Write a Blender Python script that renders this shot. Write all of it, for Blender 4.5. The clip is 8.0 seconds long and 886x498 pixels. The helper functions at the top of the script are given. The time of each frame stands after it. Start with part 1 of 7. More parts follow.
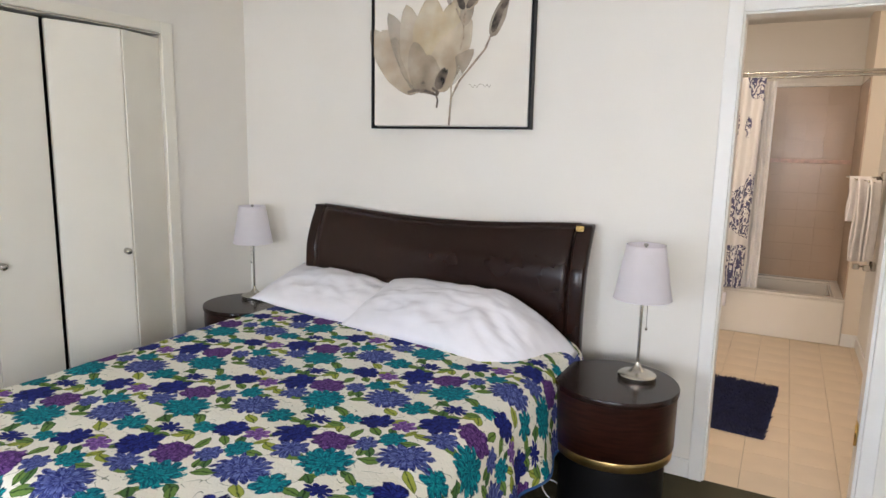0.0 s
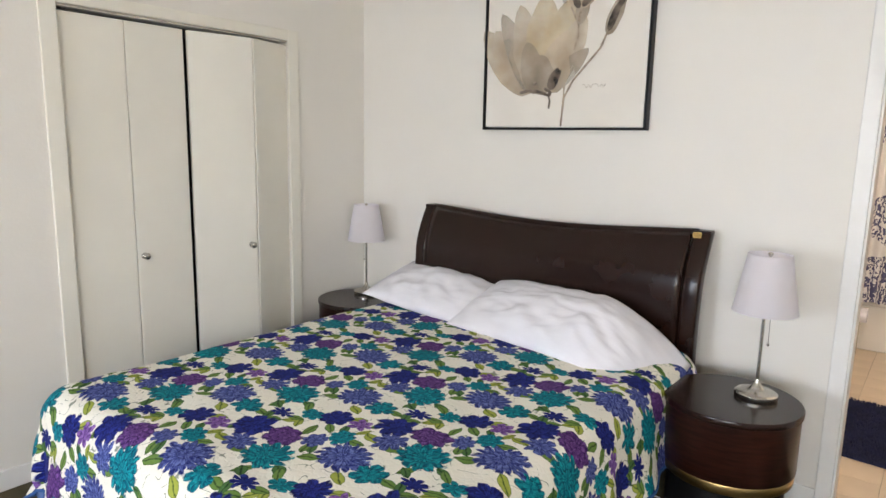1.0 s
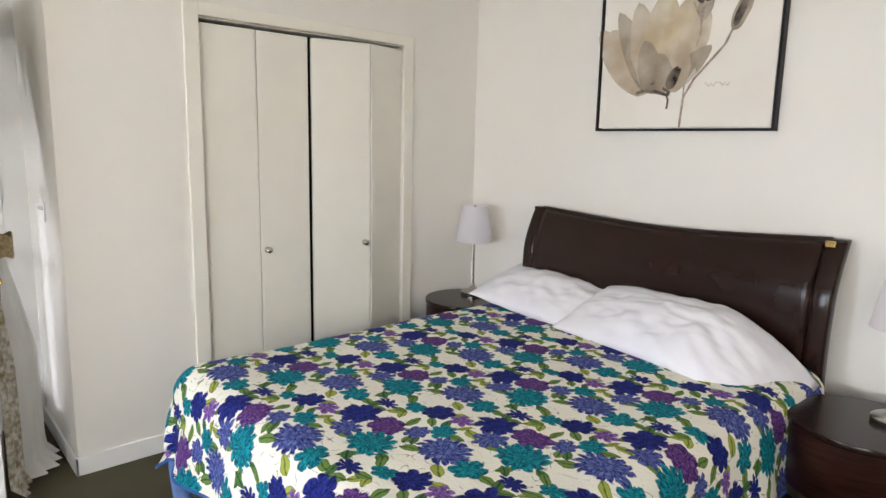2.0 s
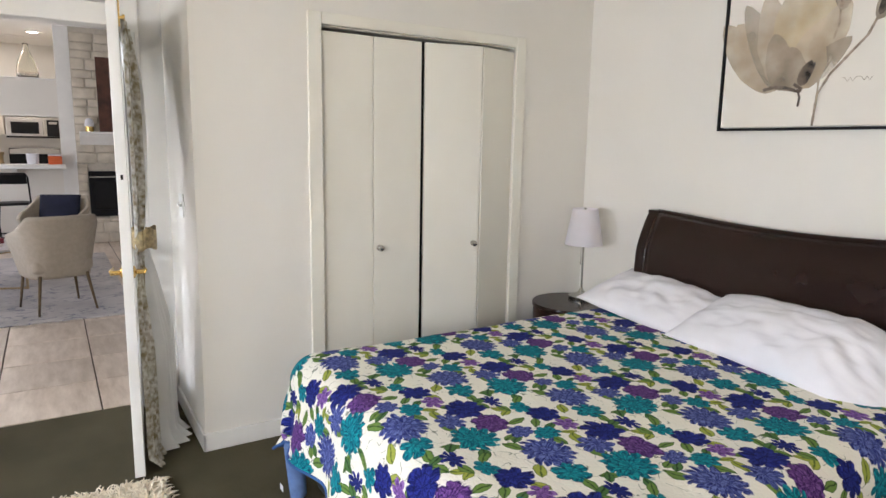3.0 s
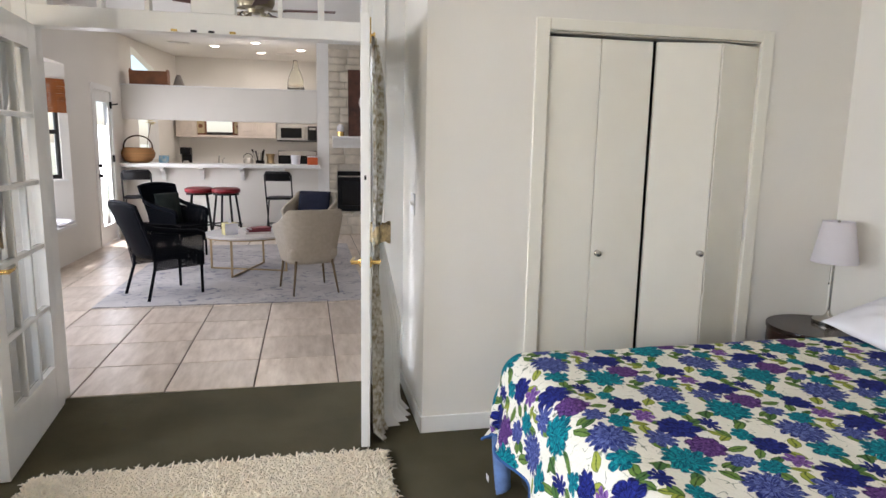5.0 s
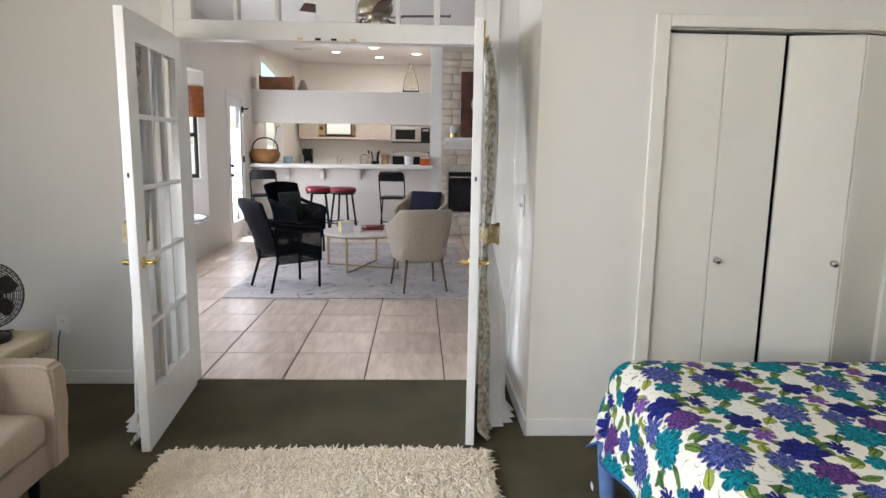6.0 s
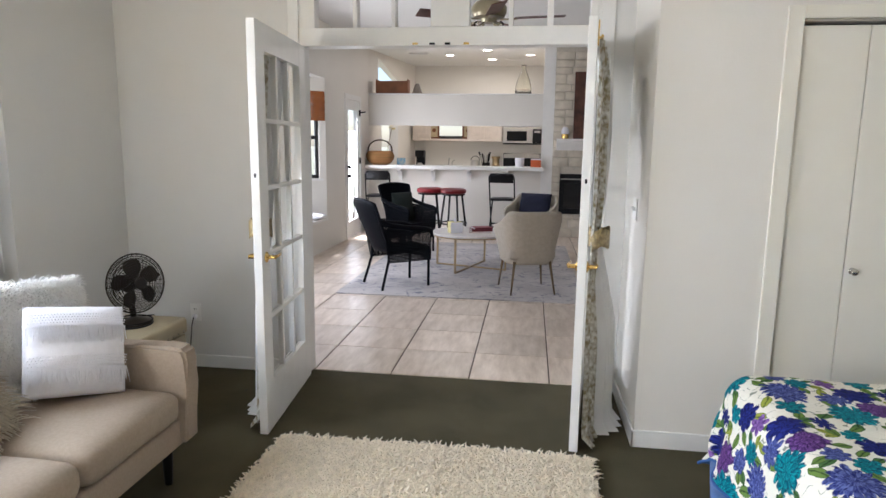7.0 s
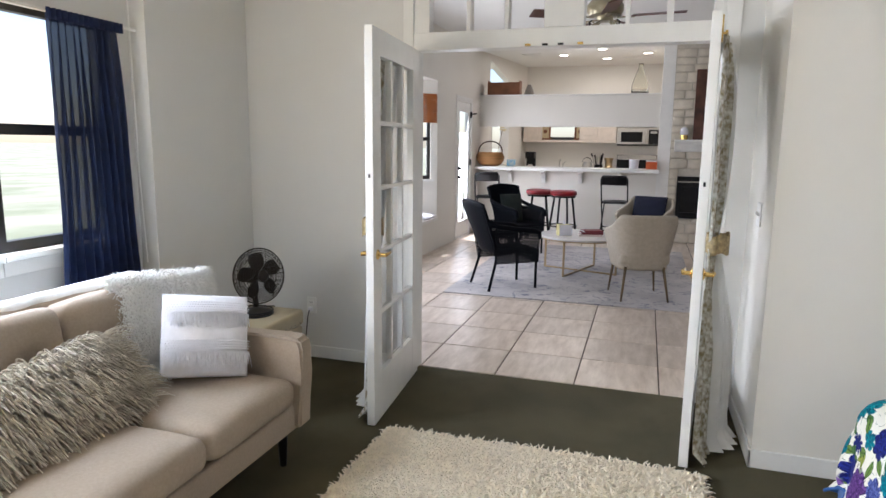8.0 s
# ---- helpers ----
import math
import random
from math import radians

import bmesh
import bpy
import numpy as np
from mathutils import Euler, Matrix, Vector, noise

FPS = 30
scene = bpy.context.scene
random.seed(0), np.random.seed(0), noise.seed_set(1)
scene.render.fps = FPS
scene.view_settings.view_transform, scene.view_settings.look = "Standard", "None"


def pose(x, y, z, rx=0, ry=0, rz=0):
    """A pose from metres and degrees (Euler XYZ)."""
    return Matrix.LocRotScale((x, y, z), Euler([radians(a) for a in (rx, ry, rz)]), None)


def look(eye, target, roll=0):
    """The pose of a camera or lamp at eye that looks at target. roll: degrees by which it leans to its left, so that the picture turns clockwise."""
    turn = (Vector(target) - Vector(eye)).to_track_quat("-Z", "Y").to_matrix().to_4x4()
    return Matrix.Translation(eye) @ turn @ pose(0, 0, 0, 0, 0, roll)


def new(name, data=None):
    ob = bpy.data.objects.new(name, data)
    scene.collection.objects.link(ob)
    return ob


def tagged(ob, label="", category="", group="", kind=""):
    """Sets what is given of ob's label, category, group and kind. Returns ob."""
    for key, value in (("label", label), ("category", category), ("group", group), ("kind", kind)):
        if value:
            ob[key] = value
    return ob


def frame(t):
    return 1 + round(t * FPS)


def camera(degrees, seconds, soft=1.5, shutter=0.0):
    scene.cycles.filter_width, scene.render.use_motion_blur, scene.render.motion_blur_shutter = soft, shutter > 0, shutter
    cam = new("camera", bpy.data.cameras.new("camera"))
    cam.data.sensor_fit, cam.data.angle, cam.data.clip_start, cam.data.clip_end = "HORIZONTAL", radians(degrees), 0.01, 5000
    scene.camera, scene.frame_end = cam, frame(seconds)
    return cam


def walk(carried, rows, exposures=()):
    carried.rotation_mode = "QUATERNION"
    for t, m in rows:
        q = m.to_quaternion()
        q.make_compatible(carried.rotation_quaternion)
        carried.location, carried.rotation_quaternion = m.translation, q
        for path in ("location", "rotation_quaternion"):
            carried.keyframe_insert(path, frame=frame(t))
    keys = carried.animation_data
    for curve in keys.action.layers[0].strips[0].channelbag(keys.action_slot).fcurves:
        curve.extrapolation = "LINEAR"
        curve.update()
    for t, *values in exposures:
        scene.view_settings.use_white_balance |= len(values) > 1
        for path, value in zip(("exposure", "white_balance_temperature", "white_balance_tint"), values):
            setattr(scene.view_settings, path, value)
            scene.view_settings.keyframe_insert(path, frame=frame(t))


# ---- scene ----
cam = camera(69.77, 8.0)


def aim(yaw, pitch):
    """The way of view: yaw turns left from +y, pitch up."""
    a, b = radians(yaw), radians(pitch)
    return Vector((-math.sin(a) * math.cos(b), math.cos(a) * math.cos(b), math.sin(b)))


# seconds, eye, yaw, pitch, roll
ROWS = [
    (0, (-0.069, -0.400, 1.495), 28.22, -9.35, 1.14),
    (0.5, (-0.058, -0.387, 1.500), 33.43, -9.51, 1.19),
    (1, (-0.045, -0.385, 1.501), 38.49, -9.54, 1.14),
    (1.5, (-0.037, -0.383, 1.495), 43.51, -9.45, 1.22),
    (3, (-0.016, -0.397, 1.470), 58.24, -9.13, 1.00),
    (3.5, (-0.010, -0.396, 1.468), 63.22, -9.12, 1.00),
    (4, (0.001, -0.399, 1.471), 68.13, -9.16, 1.01),
    (4.5, (0.007, -0.405, 1.473), 72.97, -9.19, 1.02),
    (6, (0.029, -0.409, 1.481), 87.74, -9.34, 0.90),
    (6.5, (0.036, -0.402, 1.482), 92.75, -9.35, 0.71),
    (7, (0.042, -0.399, 1.482), 97.67, -9.34, 0.73),
    (7.5, (0.053, -0.400, 1.484), 102.54, -9.34, 0.75),
    (8, (0.055, -0.392, 1.483), 107.50, -9.34, 0.65),
]
walk(cam, [(t, look(eye, Vector(eye) + aim(yaw, pitch), roll)) for t, eye, yaw, pitch, roll in ROWS],
     exposures=[(0.0, 0.54, 5900, 17), (1.5, 0.58, 6020, 16), (3.5, 0.53, 6020, 17), (8.0, 0.44, 5760, 15)])

# world and lights
world = bpy.data.worlds.new("world")
scene.world = world
world.use_nodes = True
wn = world.node_tree
sky = wn.nodes.new("ShaderNodeTexSky")
sky.sky_type = "NISHITA"
sky.sun_disc = False
sky.sun_elevation, sky.sun_rotation = radians(55), radians(200)
wn.nodes["Background"].inputs["Strength"].default_value = 0.15
wn.links.new(sky.outputs[0], wn.nodes["Background"].inputs["Color"])
sun = new("sun", bpy.data.lights.new("sun", "SUN"))
sun.data.energy, sun.data.angle, sun.data.color = 5.0, radians(0.6), (1, 0.95, 0.87)
sun.matrix_world = look((0, 0, 20), (3.0, 4.0, 9.0))


def window_light(name, place, target, w, h, watts, colour):
    """Sky light that comes in through an opening."""
    d = bpy.data.lights.new(name, "AREA")
    d.shape, d.size, d.size_y, d.energy, d.color = "RECTANGLE", w, h, watts, colour
    ob = new(name, d)
    ob.matrix_world = look(place, target)
    return ob


WARM = (1.0, 0.76, 0.40)
# sky light falls in and down, light off the sunlit lawn comes in and up
window_light("window_light", (-1.82, -3.10, 1.52), (-0.9, -1.6, 0.85), 0.95, 0.95, 37, (0.82, 0.93, 1.0))
window_light("window_light", (0.6, -3.10, 1.52), (0.2, -1.7, 0.45), 1.5, 0.95, 51, (0.86, 0.95, 1.0))
window_light("lawn_light", (-1.82, -3.04, 1.40), (-1.82, -1.7, 2.3), 0.95, 0.5, 6, WARM)
window_light("lawn_light", (0.6, -3.04, 1.40), (0.3, -1.7, 2.3), 1.5, 0.5, 31, WARM)
window_light("window_light", (-6.1, -3.78, 1.4), (-6.1, 0, 1.0), 3.4, 1.1, 50, (1.0, 0.99, 0.97))
window_light("window_light", (-9.92, -3.26, 1.1), (-9.92, 0, 0.9), 0.5, 1.7, 13, (1.0, 0.98, 0.95))


def bulb(name, place, watts, radius, colour=(1, 0.78, 0.52)):
    d = bpy.data.lights.new(name, "POINT")
    d.energy, d.shadow_soft_size, d.color = watts, radius, colour
    ob = new(name, d)
    ob.location = place
    return ob


bulb("bathroom_bulb", (-0.5, 3.6, 2.25), 21, 0.12, (1, 0.80, 0.58))
for bx, by in ((-11.75, -1.90), (-11.15, -1.19), (-12.35, -1.18), (-11.78, -0.47)):
    window_light("recessed_lamp", (bx, by, 3.06), (bx, by, 0), 0.13, 0.13, 6, (1, 0.90, 0.76))


# materials
def material(name, rgb, rough=0.6, metal=0.0, vary=0.06, scale=6.0, bump=0.0, bump_scale=200.0, spec=0.5, rgb2=None, sheen=0.0):
    """A surface with variation at two scales: broad tint and fine grain with relief."""
    m = bpy.data.materials.new(name)
    m.use_nodes = True
    nt = m.node_tree
    b = nt.nodes["Principled BSDF"]
    b.inputs["Roughness"].default_value = rough
    b.inputs["Metallic"].default_value = metal
    b.inputs["Specular IOR Level"].default_value = spec
    if sheen:
        b.inputs["Sheen Weight"].default_value = sheen
    tc = nt.nodes.new("ShaderNodeTexCoord")
    n1 = nt.nodes.new("ShaderNodeTexNoise")
    n1.inputs["Scale"].default_value, n1.inputs["Detail"].default_value = scale, 5
    nt.links.new(tc.outputs["Object"], n1.inputs["Vector"])
    ramp = nt.nodes.new("ShaderNodeValToRGB")
    lo = [max(0, c * (1 - vary)) for c in rgb] if rgb2 is None else rgb
    hi = [min(1, c * (1 + vary)) for c in rgb] if rgb2 is None else rgb2
    ramp.color_ramp.elements[0].position, ramp.color_ramp.elements[1].position = 0.35, 0.65
    ramp.color_ramp.elements[0].color, ramp.color_ramp.elements[1].color = (*lo, 1), (*hi, 1)
    nt.links.new(n1.outputs["Fac"], ramp.inputs["Fac"])
    nt.links.new(ramp.outputs["Color"], b.inputs["Base Color"])
    if bump:
        n2 = nt.nodes.new("ShaderNodeTexNoise")
        n2.inputs["Scale"].default_value, n2.inputs["Detail"].default_value = bump_scale, 3
        nt.links.new(tc.outputs["Object"], n2.inputs["Vector"])
        bp = nt.nodes.new("ShaderNodeBump")
        bp.inputs["Strength"].default_value, bp.inputs["Distance"].default_value = bump, 0.004
        nt.links.new(n2.outputs["Fac"], bp.inputs["Height"])
        nt.links.new(bp.outputs["Normal"], b.inputs["Normal"])
    return m


def glowing(name, rgb, strength):
    m = bpy.data.materials.new(name)
    m.use_nodes = True
    b = m.node_tree.nodes["Principled BSDF"]
    b.inputs["Base Color"].default_value = (*rgb, 1)
    b.inputs["Emission Color"].default_value = (*rgb, 1)
    b.inputs["Emission Strength"].default_value = strength
    return m


def clear(name, rgb=(1, 1, 1), rough=0.0, thin=True):
    m = bpy.data.materials.new(name)
    m.use_nodes = True
    b = m.node_tree.nodes["Principled BSDF"]
    b.inputs["Base Color"].default_value = (*rgb, 1)
    b.inputs["Transmission Weight"].default_value = 1.0
    b.inputs["Roughness"].default_value = rough
    b.inputs["IOR"].default_value = 1.05 if thin else 1.45
    return m


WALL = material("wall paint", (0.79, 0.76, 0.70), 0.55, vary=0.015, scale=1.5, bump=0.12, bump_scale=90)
# same wall paint, darkened: shade of the door and window walls in its colour
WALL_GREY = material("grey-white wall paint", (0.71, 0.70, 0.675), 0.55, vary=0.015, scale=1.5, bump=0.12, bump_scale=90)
TRIM = material("white gloss trim", (0.82, 0.81, 0.78), 0.32, vary=0.02, scale=9, bump=0.05, bump_scale=40)
DOORP = material("ivory door paint", (0.82, 0.79, 0.70), 0.42, vary=0.02, scale=3, bump=0.04, bump_scale=50)
CEIL = material("ceiling paint", (0.82, 0.81, 0.78), 0.8, vary=0.01, scale=2, bump=0.2, bump_scale=120)
CARPET = material("olive carpet", (0.086, 0.074, 0.045), 1.0, vary=0.16, scale=3, bump=0.9, bump_scale=420, spec=0.1, sheen=0.08)
CARPET.node_tree.nodes["Principled BSDF"].inputs["Sheen Tint"].default_value = (0.62, 0.60, 0.42, 1)
# near-black colour that stands in for the closet's inner shade
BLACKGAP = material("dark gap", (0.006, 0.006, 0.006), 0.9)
WHITE = material("white cotton", (0.80, 0.79, 0.83), 0.9, vary=0.02, scale=8, bump=0.08, bump_scale=300, spec=0.2)
DARKWOOD = material("espresso wood", (0.016, 0.006, 0.004), 0.21, vary=0.08, scale=5, bump=0.0, spec=0.32)
BEIGE = material("beige weave", (0.37, 0.30, 0.235), 0.95, vary=0.05, scale=90, bump=0.6, bump_scale=420, spec=0.15)
GREYFAB = material("taupe upholstery", (0.46, 0.405, 0.325), 0.9, vary=0.05, scale=30, bump=0.3, bump_scale=500, spec=0.2)
BLACKW = material("black painted wicker", (0.004, 0.005, 0.008), 0.55, vary=0.2, scale=30, spec=0.07)
BLACKM = material("black metal", (0.008, 0.008, 0.009), 0.40, vary=0.1, spec=0.22)
GROUT = material("grout", (0.12, 0.095, 0.07), 0.95)
BRASS = material("brass", (0.75, 0.52, 0.18), 0.18, metal=1.0, vary=0.06)
AGED = material("aged brass", (0.42, 0.30, 0.12), 0.3, metal=1.0, vary=0.15, scale=9)
NICKEL = material("brushed nickel", (0.55, 0.53, 0.48), 0.25, metal=1.0, vary=0.06)
GLASS = clear("window glass")


# building helpers
def part(name, bm, mat, parent=None, label="", smooth=False, loc=None):
    """One mesh object from a bmesh, under a thing where one is given."""
    me = bpy.data.meshes.new(name)
    bmesh.ops.recalc_face_normals(bm, faces=bm.faces)
    if smooth:
        for f in bm.faces:
            f.smooth = True
    bm.to_mesh(me)
    bm.free()
    me.materials.append(mat)
    ob = new(name, me)
    if loc is not None:
        ob.location = loc
    if parent is not None:
        ob.parent = parent
    if label:
        tagged(ob, label=label)
    if smooth == "auto":
        for p in me.polygons:
            p.use_smooth = True
        me.set_sharp_from_angle(angle=radians(38))
    return ob


def thing(name, label, category, loc=(0, 0, 0), rz=0.0, group=""):
    ob = new(name)
    ob.empty_display_size = 0.05
    ob.matrix_basis = pose(*loc, 0, 0, rz)
    return tagged(ob, label, category, group)


def structure(ob, label, category):
    return tagged(ob, label, category, "", "structure")


def box(x0, x1, y0, y1, z0, z1, bevel=0.0, seg=2, bm=None):
    bm = bm or bmesh.new()
    r = bmesh.ops.create_cube(bm, size=1.0)
    for v in r["verts"]:
        v.co = Vector((x0 + (v.co.x + 0.5) * (x1 - x0), y0 + (v.co.y + 0.5) * (y1 - y0), z0 + (v.co.z + 0.5) * (z1 - z0)))
    if bevel:
        es = list({e for v in r["verts"] for e in v.link_edges})
        bmesh.ops.bevel(bm, geom=es, offset=bevel, segments=seg, profile=0.5, affect="EDGES")
    return bm


def boxes(*dims, bevel=0.0):
    """Several boxes in one mesh."""
    bm = bmesh.new()
    for d in dims:
        box(*d, bevel=bevel, bm=bm)
    return bm


def lathe(profile, n=32, bm=None, centre=(0, 0), a0=0.0, a1=360.0):
    """A turned form: profile of (radius, height)."""
    bm = bm or bmesh.new()
    full = abs(a1 - a0 - 360) < 1e-6
    cnt = n if full else n + 1
    rings = []
    for r, z in profile:
        rings.append([bm.verts.new((centre[0] + r * math.cos(radians(a0 + (a1 - a0) * i / n)), centre[1] + r * math.sin(radians(a0 + (a1 - a0) * i / n)), z)) for i in range(cnt)])
    for a, b in zip(rings, rings[1:]):
        for i in range(n):
            j = (i + 1) % cnt
            bm.faces.new((a[i], a[j], b[j], b[i]))
    if full:
        if profile[0][0] > 1e-4:
            bm.faces.new(rings[0][::-1])
        if profile[-1][0] > 1e-4:
            bm.faces.new(rings[-1])
    return bm


def tube(points, r, n=8, bm=None, closed=False, r1=None):
    """A round bar along points; r1: radius at its end."""
    bm = bm or bmesh.new()
    pts = [Vector(p) for p in points]
    rings = []
    m = len(pts)
    last = None
    for i, p in enumerate(pts):
        if closed:
            d = pts[(i + 1) % m] - pts[i - 1]
        else:
            d = pts[min(i + 1, m - 1)] - pts[max(i - 1, 0)]
        d.normalize()
        if last is None:
            side = d.orthogonal().normalized()
        else:
            side = (last - d * last.dot(d)).normalized()
        last = side
        up = d.cross(side)
        rr = r if r1 is None else r + (r1 - r) * i / (m - 1)
        rings.append([bm.verts.new(p + (side * math.cos(2 * math.pi * k / n) + up * math.sin(2 * math.pi * k / n)) * rr) for k in range(n)])
    pairs = list(zip(rings, rings[1:])) + ([(rings[-1], rings[0])] if closed else [])
    for a, b in pairs:
        for k in range(n):
            bm.faces.new((a[k], a[(k + 1) % n], b[(k + 1) % n], b[k]))
    if not closed:
        bm.faces.new(rings[0][::-1])
        bm.faces.new(rings[-1])
    return bm


def sheet(fn, nu, nv, bm=None, thick=0.0):
    """A curved sheet: fn(u, v) gives the place for u, v in 0..1."""
    bm = bm or bmesh.new()
    g = [[bm.verts.new(fn(i / nu, j / nv)) for j in range(nv + 1)] for i in range(nu + 1)]
    fs = [bm.faces.new((g[i][j], g[i + 1][j], g[i + 1][j + 1], g[i][j + 1])) for i in range(nu) for j in range(nv)]
    if thick:
        bmesh.ops.recalc_face_normals(bm, faces=fs)
        bmesh.ops.solidify(bm, geom=fs, thickness=thick)
    return bm


def prism(outline, z0, z1, bm=None):
    """A flat outline of (x, y), raised from z0 to z1."""
    bm = bm or bmesh.new()
    lo = [bm.verts.new((x, y, z0)) for x, y in outline]
    hi = [bm.verts.new((x, y, z1)) for x, y in outline]
    bm.faces.new(lo[::-1])
    bm.faces.new(hi)
    k = len(lo)
    for i in range(k):
        bm.faces.new((lo[i], lo[(i + 1) % k], hi[(i + 1) % k], hi[i]))
    return bm


def turn(bm, m):
    bmesh.ops.transform(bm, matrix=m, verts=bm.verts)
    return bm


# the bedroom's shell
CW, HW, FW, JY, LW = -3.05, 2.55, -3.77, 0.158, -3.0   # closet wall, head wall, french-door wall, jut, window wall
CEILZ = 2.85
o = part("floor", box(-3.83, 2.2, -3.3, 2.56, -0.1, 0.0), CARPET)
structure(o, "olive green low-pile carpet of the bedroom", "floor")
o = part("ceiling", box(-3.9, 2.3, -3.3, 2.7, CEILZ, CEILZ + 0.1), CEIL)
structure(o, "white painted bedroom ceiling", "ceiling")
BX0, BX1, BTOP = -0.29, 0.30, 2.05      # bathroom door opening
o = part("wall_north", boxes((-3.17, BX0, HW, HW + 0.12, 0, CEILZ), (BX1, 2.3, HW, HW + 0.12, 0, CEILZ), (BX0, BX1, HW, HW + 0.12, BTOP, CEILZ)), WALL)
structure(o, "off-white painted wall behind the bed", "wall")
CY0, CY1, CTOP = 0.765, 1.95, 2.035     # closet opening
o = part("wall_closet", boxes((CW - 0.1, CW, JY, CY0, 0, CEILZ), (CW - 0.1, CW, CY1, HW, 0, CEILZ), (CW - 0.1, CW, CY0, CY1, CTOP, CEILZ), (-3.77, CW - 0.1, JY, JY + 0.1, 0, CEILZ)), WALL)
structure(o, "off-white painted wall round the closet", "wall")
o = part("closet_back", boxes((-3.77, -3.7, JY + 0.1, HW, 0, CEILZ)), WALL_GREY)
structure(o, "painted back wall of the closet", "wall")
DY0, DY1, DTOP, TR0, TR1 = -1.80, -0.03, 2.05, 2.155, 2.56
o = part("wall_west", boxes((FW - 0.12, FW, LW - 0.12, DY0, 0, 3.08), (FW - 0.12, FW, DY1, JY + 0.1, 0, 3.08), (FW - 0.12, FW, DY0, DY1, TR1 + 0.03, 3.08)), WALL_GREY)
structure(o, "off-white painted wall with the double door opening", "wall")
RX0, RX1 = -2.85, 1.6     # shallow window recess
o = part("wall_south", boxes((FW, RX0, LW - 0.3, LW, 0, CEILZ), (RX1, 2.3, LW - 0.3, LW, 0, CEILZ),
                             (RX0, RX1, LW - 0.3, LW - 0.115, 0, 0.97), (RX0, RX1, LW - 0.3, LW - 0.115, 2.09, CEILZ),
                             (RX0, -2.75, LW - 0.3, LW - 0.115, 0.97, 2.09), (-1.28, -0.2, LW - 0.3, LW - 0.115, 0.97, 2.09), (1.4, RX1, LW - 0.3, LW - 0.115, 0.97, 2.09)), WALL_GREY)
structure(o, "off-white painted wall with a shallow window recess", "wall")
o = part("wall_east", box(2.2, 2.3, -3.3, 2.7, 0, CEILZ), WALL)
structure(o, "plain off-white wall closing the bedroom", "wall")

# living room and kitchen shell
PW, BAR, LCZ, KB = -3.2, -10.9, 3.08, -13.4
o = part("living_floor", box(-13.5, -3.83, -4.6, 3.6, -0.12, -0.006), GROUT)
living_floor = structure(o, "beige porcelain tiles with dark grout joints", "floor")
o = part("wall_patio", boxes((-9.44, -8.53, PW - 0.12, PW, 0, LCZ), (BAR, -10.36, PW - 0.12, PW, 0, LCZ), (-10.36, -9.44, PW - 0.12, PW, 2.16, LCZ), (-8.53, -3.89, PW - 0.12, PW, 2.35, LCZ), (-4.2, -3.89, PW - 0.12, PW, 0, 2.35)), WALL)
structure(o, "off-white painted living room wall with the patio door", "wall")
bm = prism([(BAR, PW), (BAR, PW - 0.12), (KB, -2.96), (KB, -2.84)], 0, 1.15)
prism([(BAR, PW), (BAR, PW - 0.12), (KB, -2.96), (KB, -2.84)], 1.95, 2.35, bm)
prism([(BAR, PW), (BAR, PW - 0.12), (-11.5, -3.23), (-11.5, -3.114)], 1.15, 1.95, bm)
prism([(-12.25, -3.005), (-12.25, -3.125), (KB, -2.96), (KB, -2.84)], 1.15, 1.95, bm)
prism([(BAR, PW), (BAR, PW - 0.12), (-11.35, -3.255), (-11.35, -3.135)], 2.35, LCZ, bm)
prism([(-12.6, -2.955), (-12.6, -3.075), (KB, -2.96), (KB, -2.84)], 2.35, LCZ, bm)
gv = []
for off in (0.0, -0.12):
    gv.append([bm.verts.new((x, PW + (x - BAR) / (KB - BAR) * 0.36 + off, z)) for x, z in ((-11.35, 2.98), (-11.35, LCZ), (-12.6, LCZ), (-12.6, 2.62))])
bm.faces.new(gv[0])
bm.faces.new(gv[1][::-1])
for k in range(4):
    bm.faces.new((gv[0][k], gv[1][k], gv[1][(k + 1) % 4], gv[0][(k + 1) % 4]))
o = part("wall_kitchen_side", bm, WALL)
structure(o, "off-white kitchen side wall with window openings", "wall")
bay = bmesh.new()
prism([(-8.53, PW), (-8.53, PW - 0.12), (-8.62, PW - 0.2), (-8.60, -3.13 - 0.14)], 0, 2.35, bay)


def bay_box(u0, u1, z0, z1, t0=-0.1, t1=0.0):
    """A piece of the slanting bay wall; u runs along it from its corner."""
    c = math.sqrt(0.5)
    pts = []
    for u, t in ((u0, t0), (u1, t0), (u1, t1), (u0, t1)):
        pts.append((-8.53 + u * c + t * c, PW - u * c + t * c))
    prism(pts, z0, z1, bay)


bay_box(0, 0.10, 0, 2.35)
bay_box(0.62, 0.85, 0, 2.35)
bay_box(0.10, 0.62, 0, 1.0)
bay_box(0.10, 0.62, 2.12, 2.35)
o = part("wall_bay", bay, WALL)
structure(o, "white slanting bay wall beside the patio door", "wall")
o = part("wall_bay_back", boxes((-7.95, -4.2, -3.92, -3.8, 0, 0.9), (-7.95, -4.2, -3.92, -3.8, 2.12, 2.35), (-4.32, -4.2, -3.8, PW, 0, 2.35)), WALL)
structure(o, "white bay window wall", "wall")
o = part("bay_roof", box(-8.6, -4.2, -3.95, PW - 0.12, 2.35, 2.42), CEIL)
structure(o, "white ceiling of the bay", "ceiling")
o = part("window_seat", prism([(-8.53, PW), (-4.32, PW), (-4.32, -3.8), (-7.95, -3.8)], 0.0, 0.42), WALL)
structure(o, "white built-in window seat in the bay", "seat")
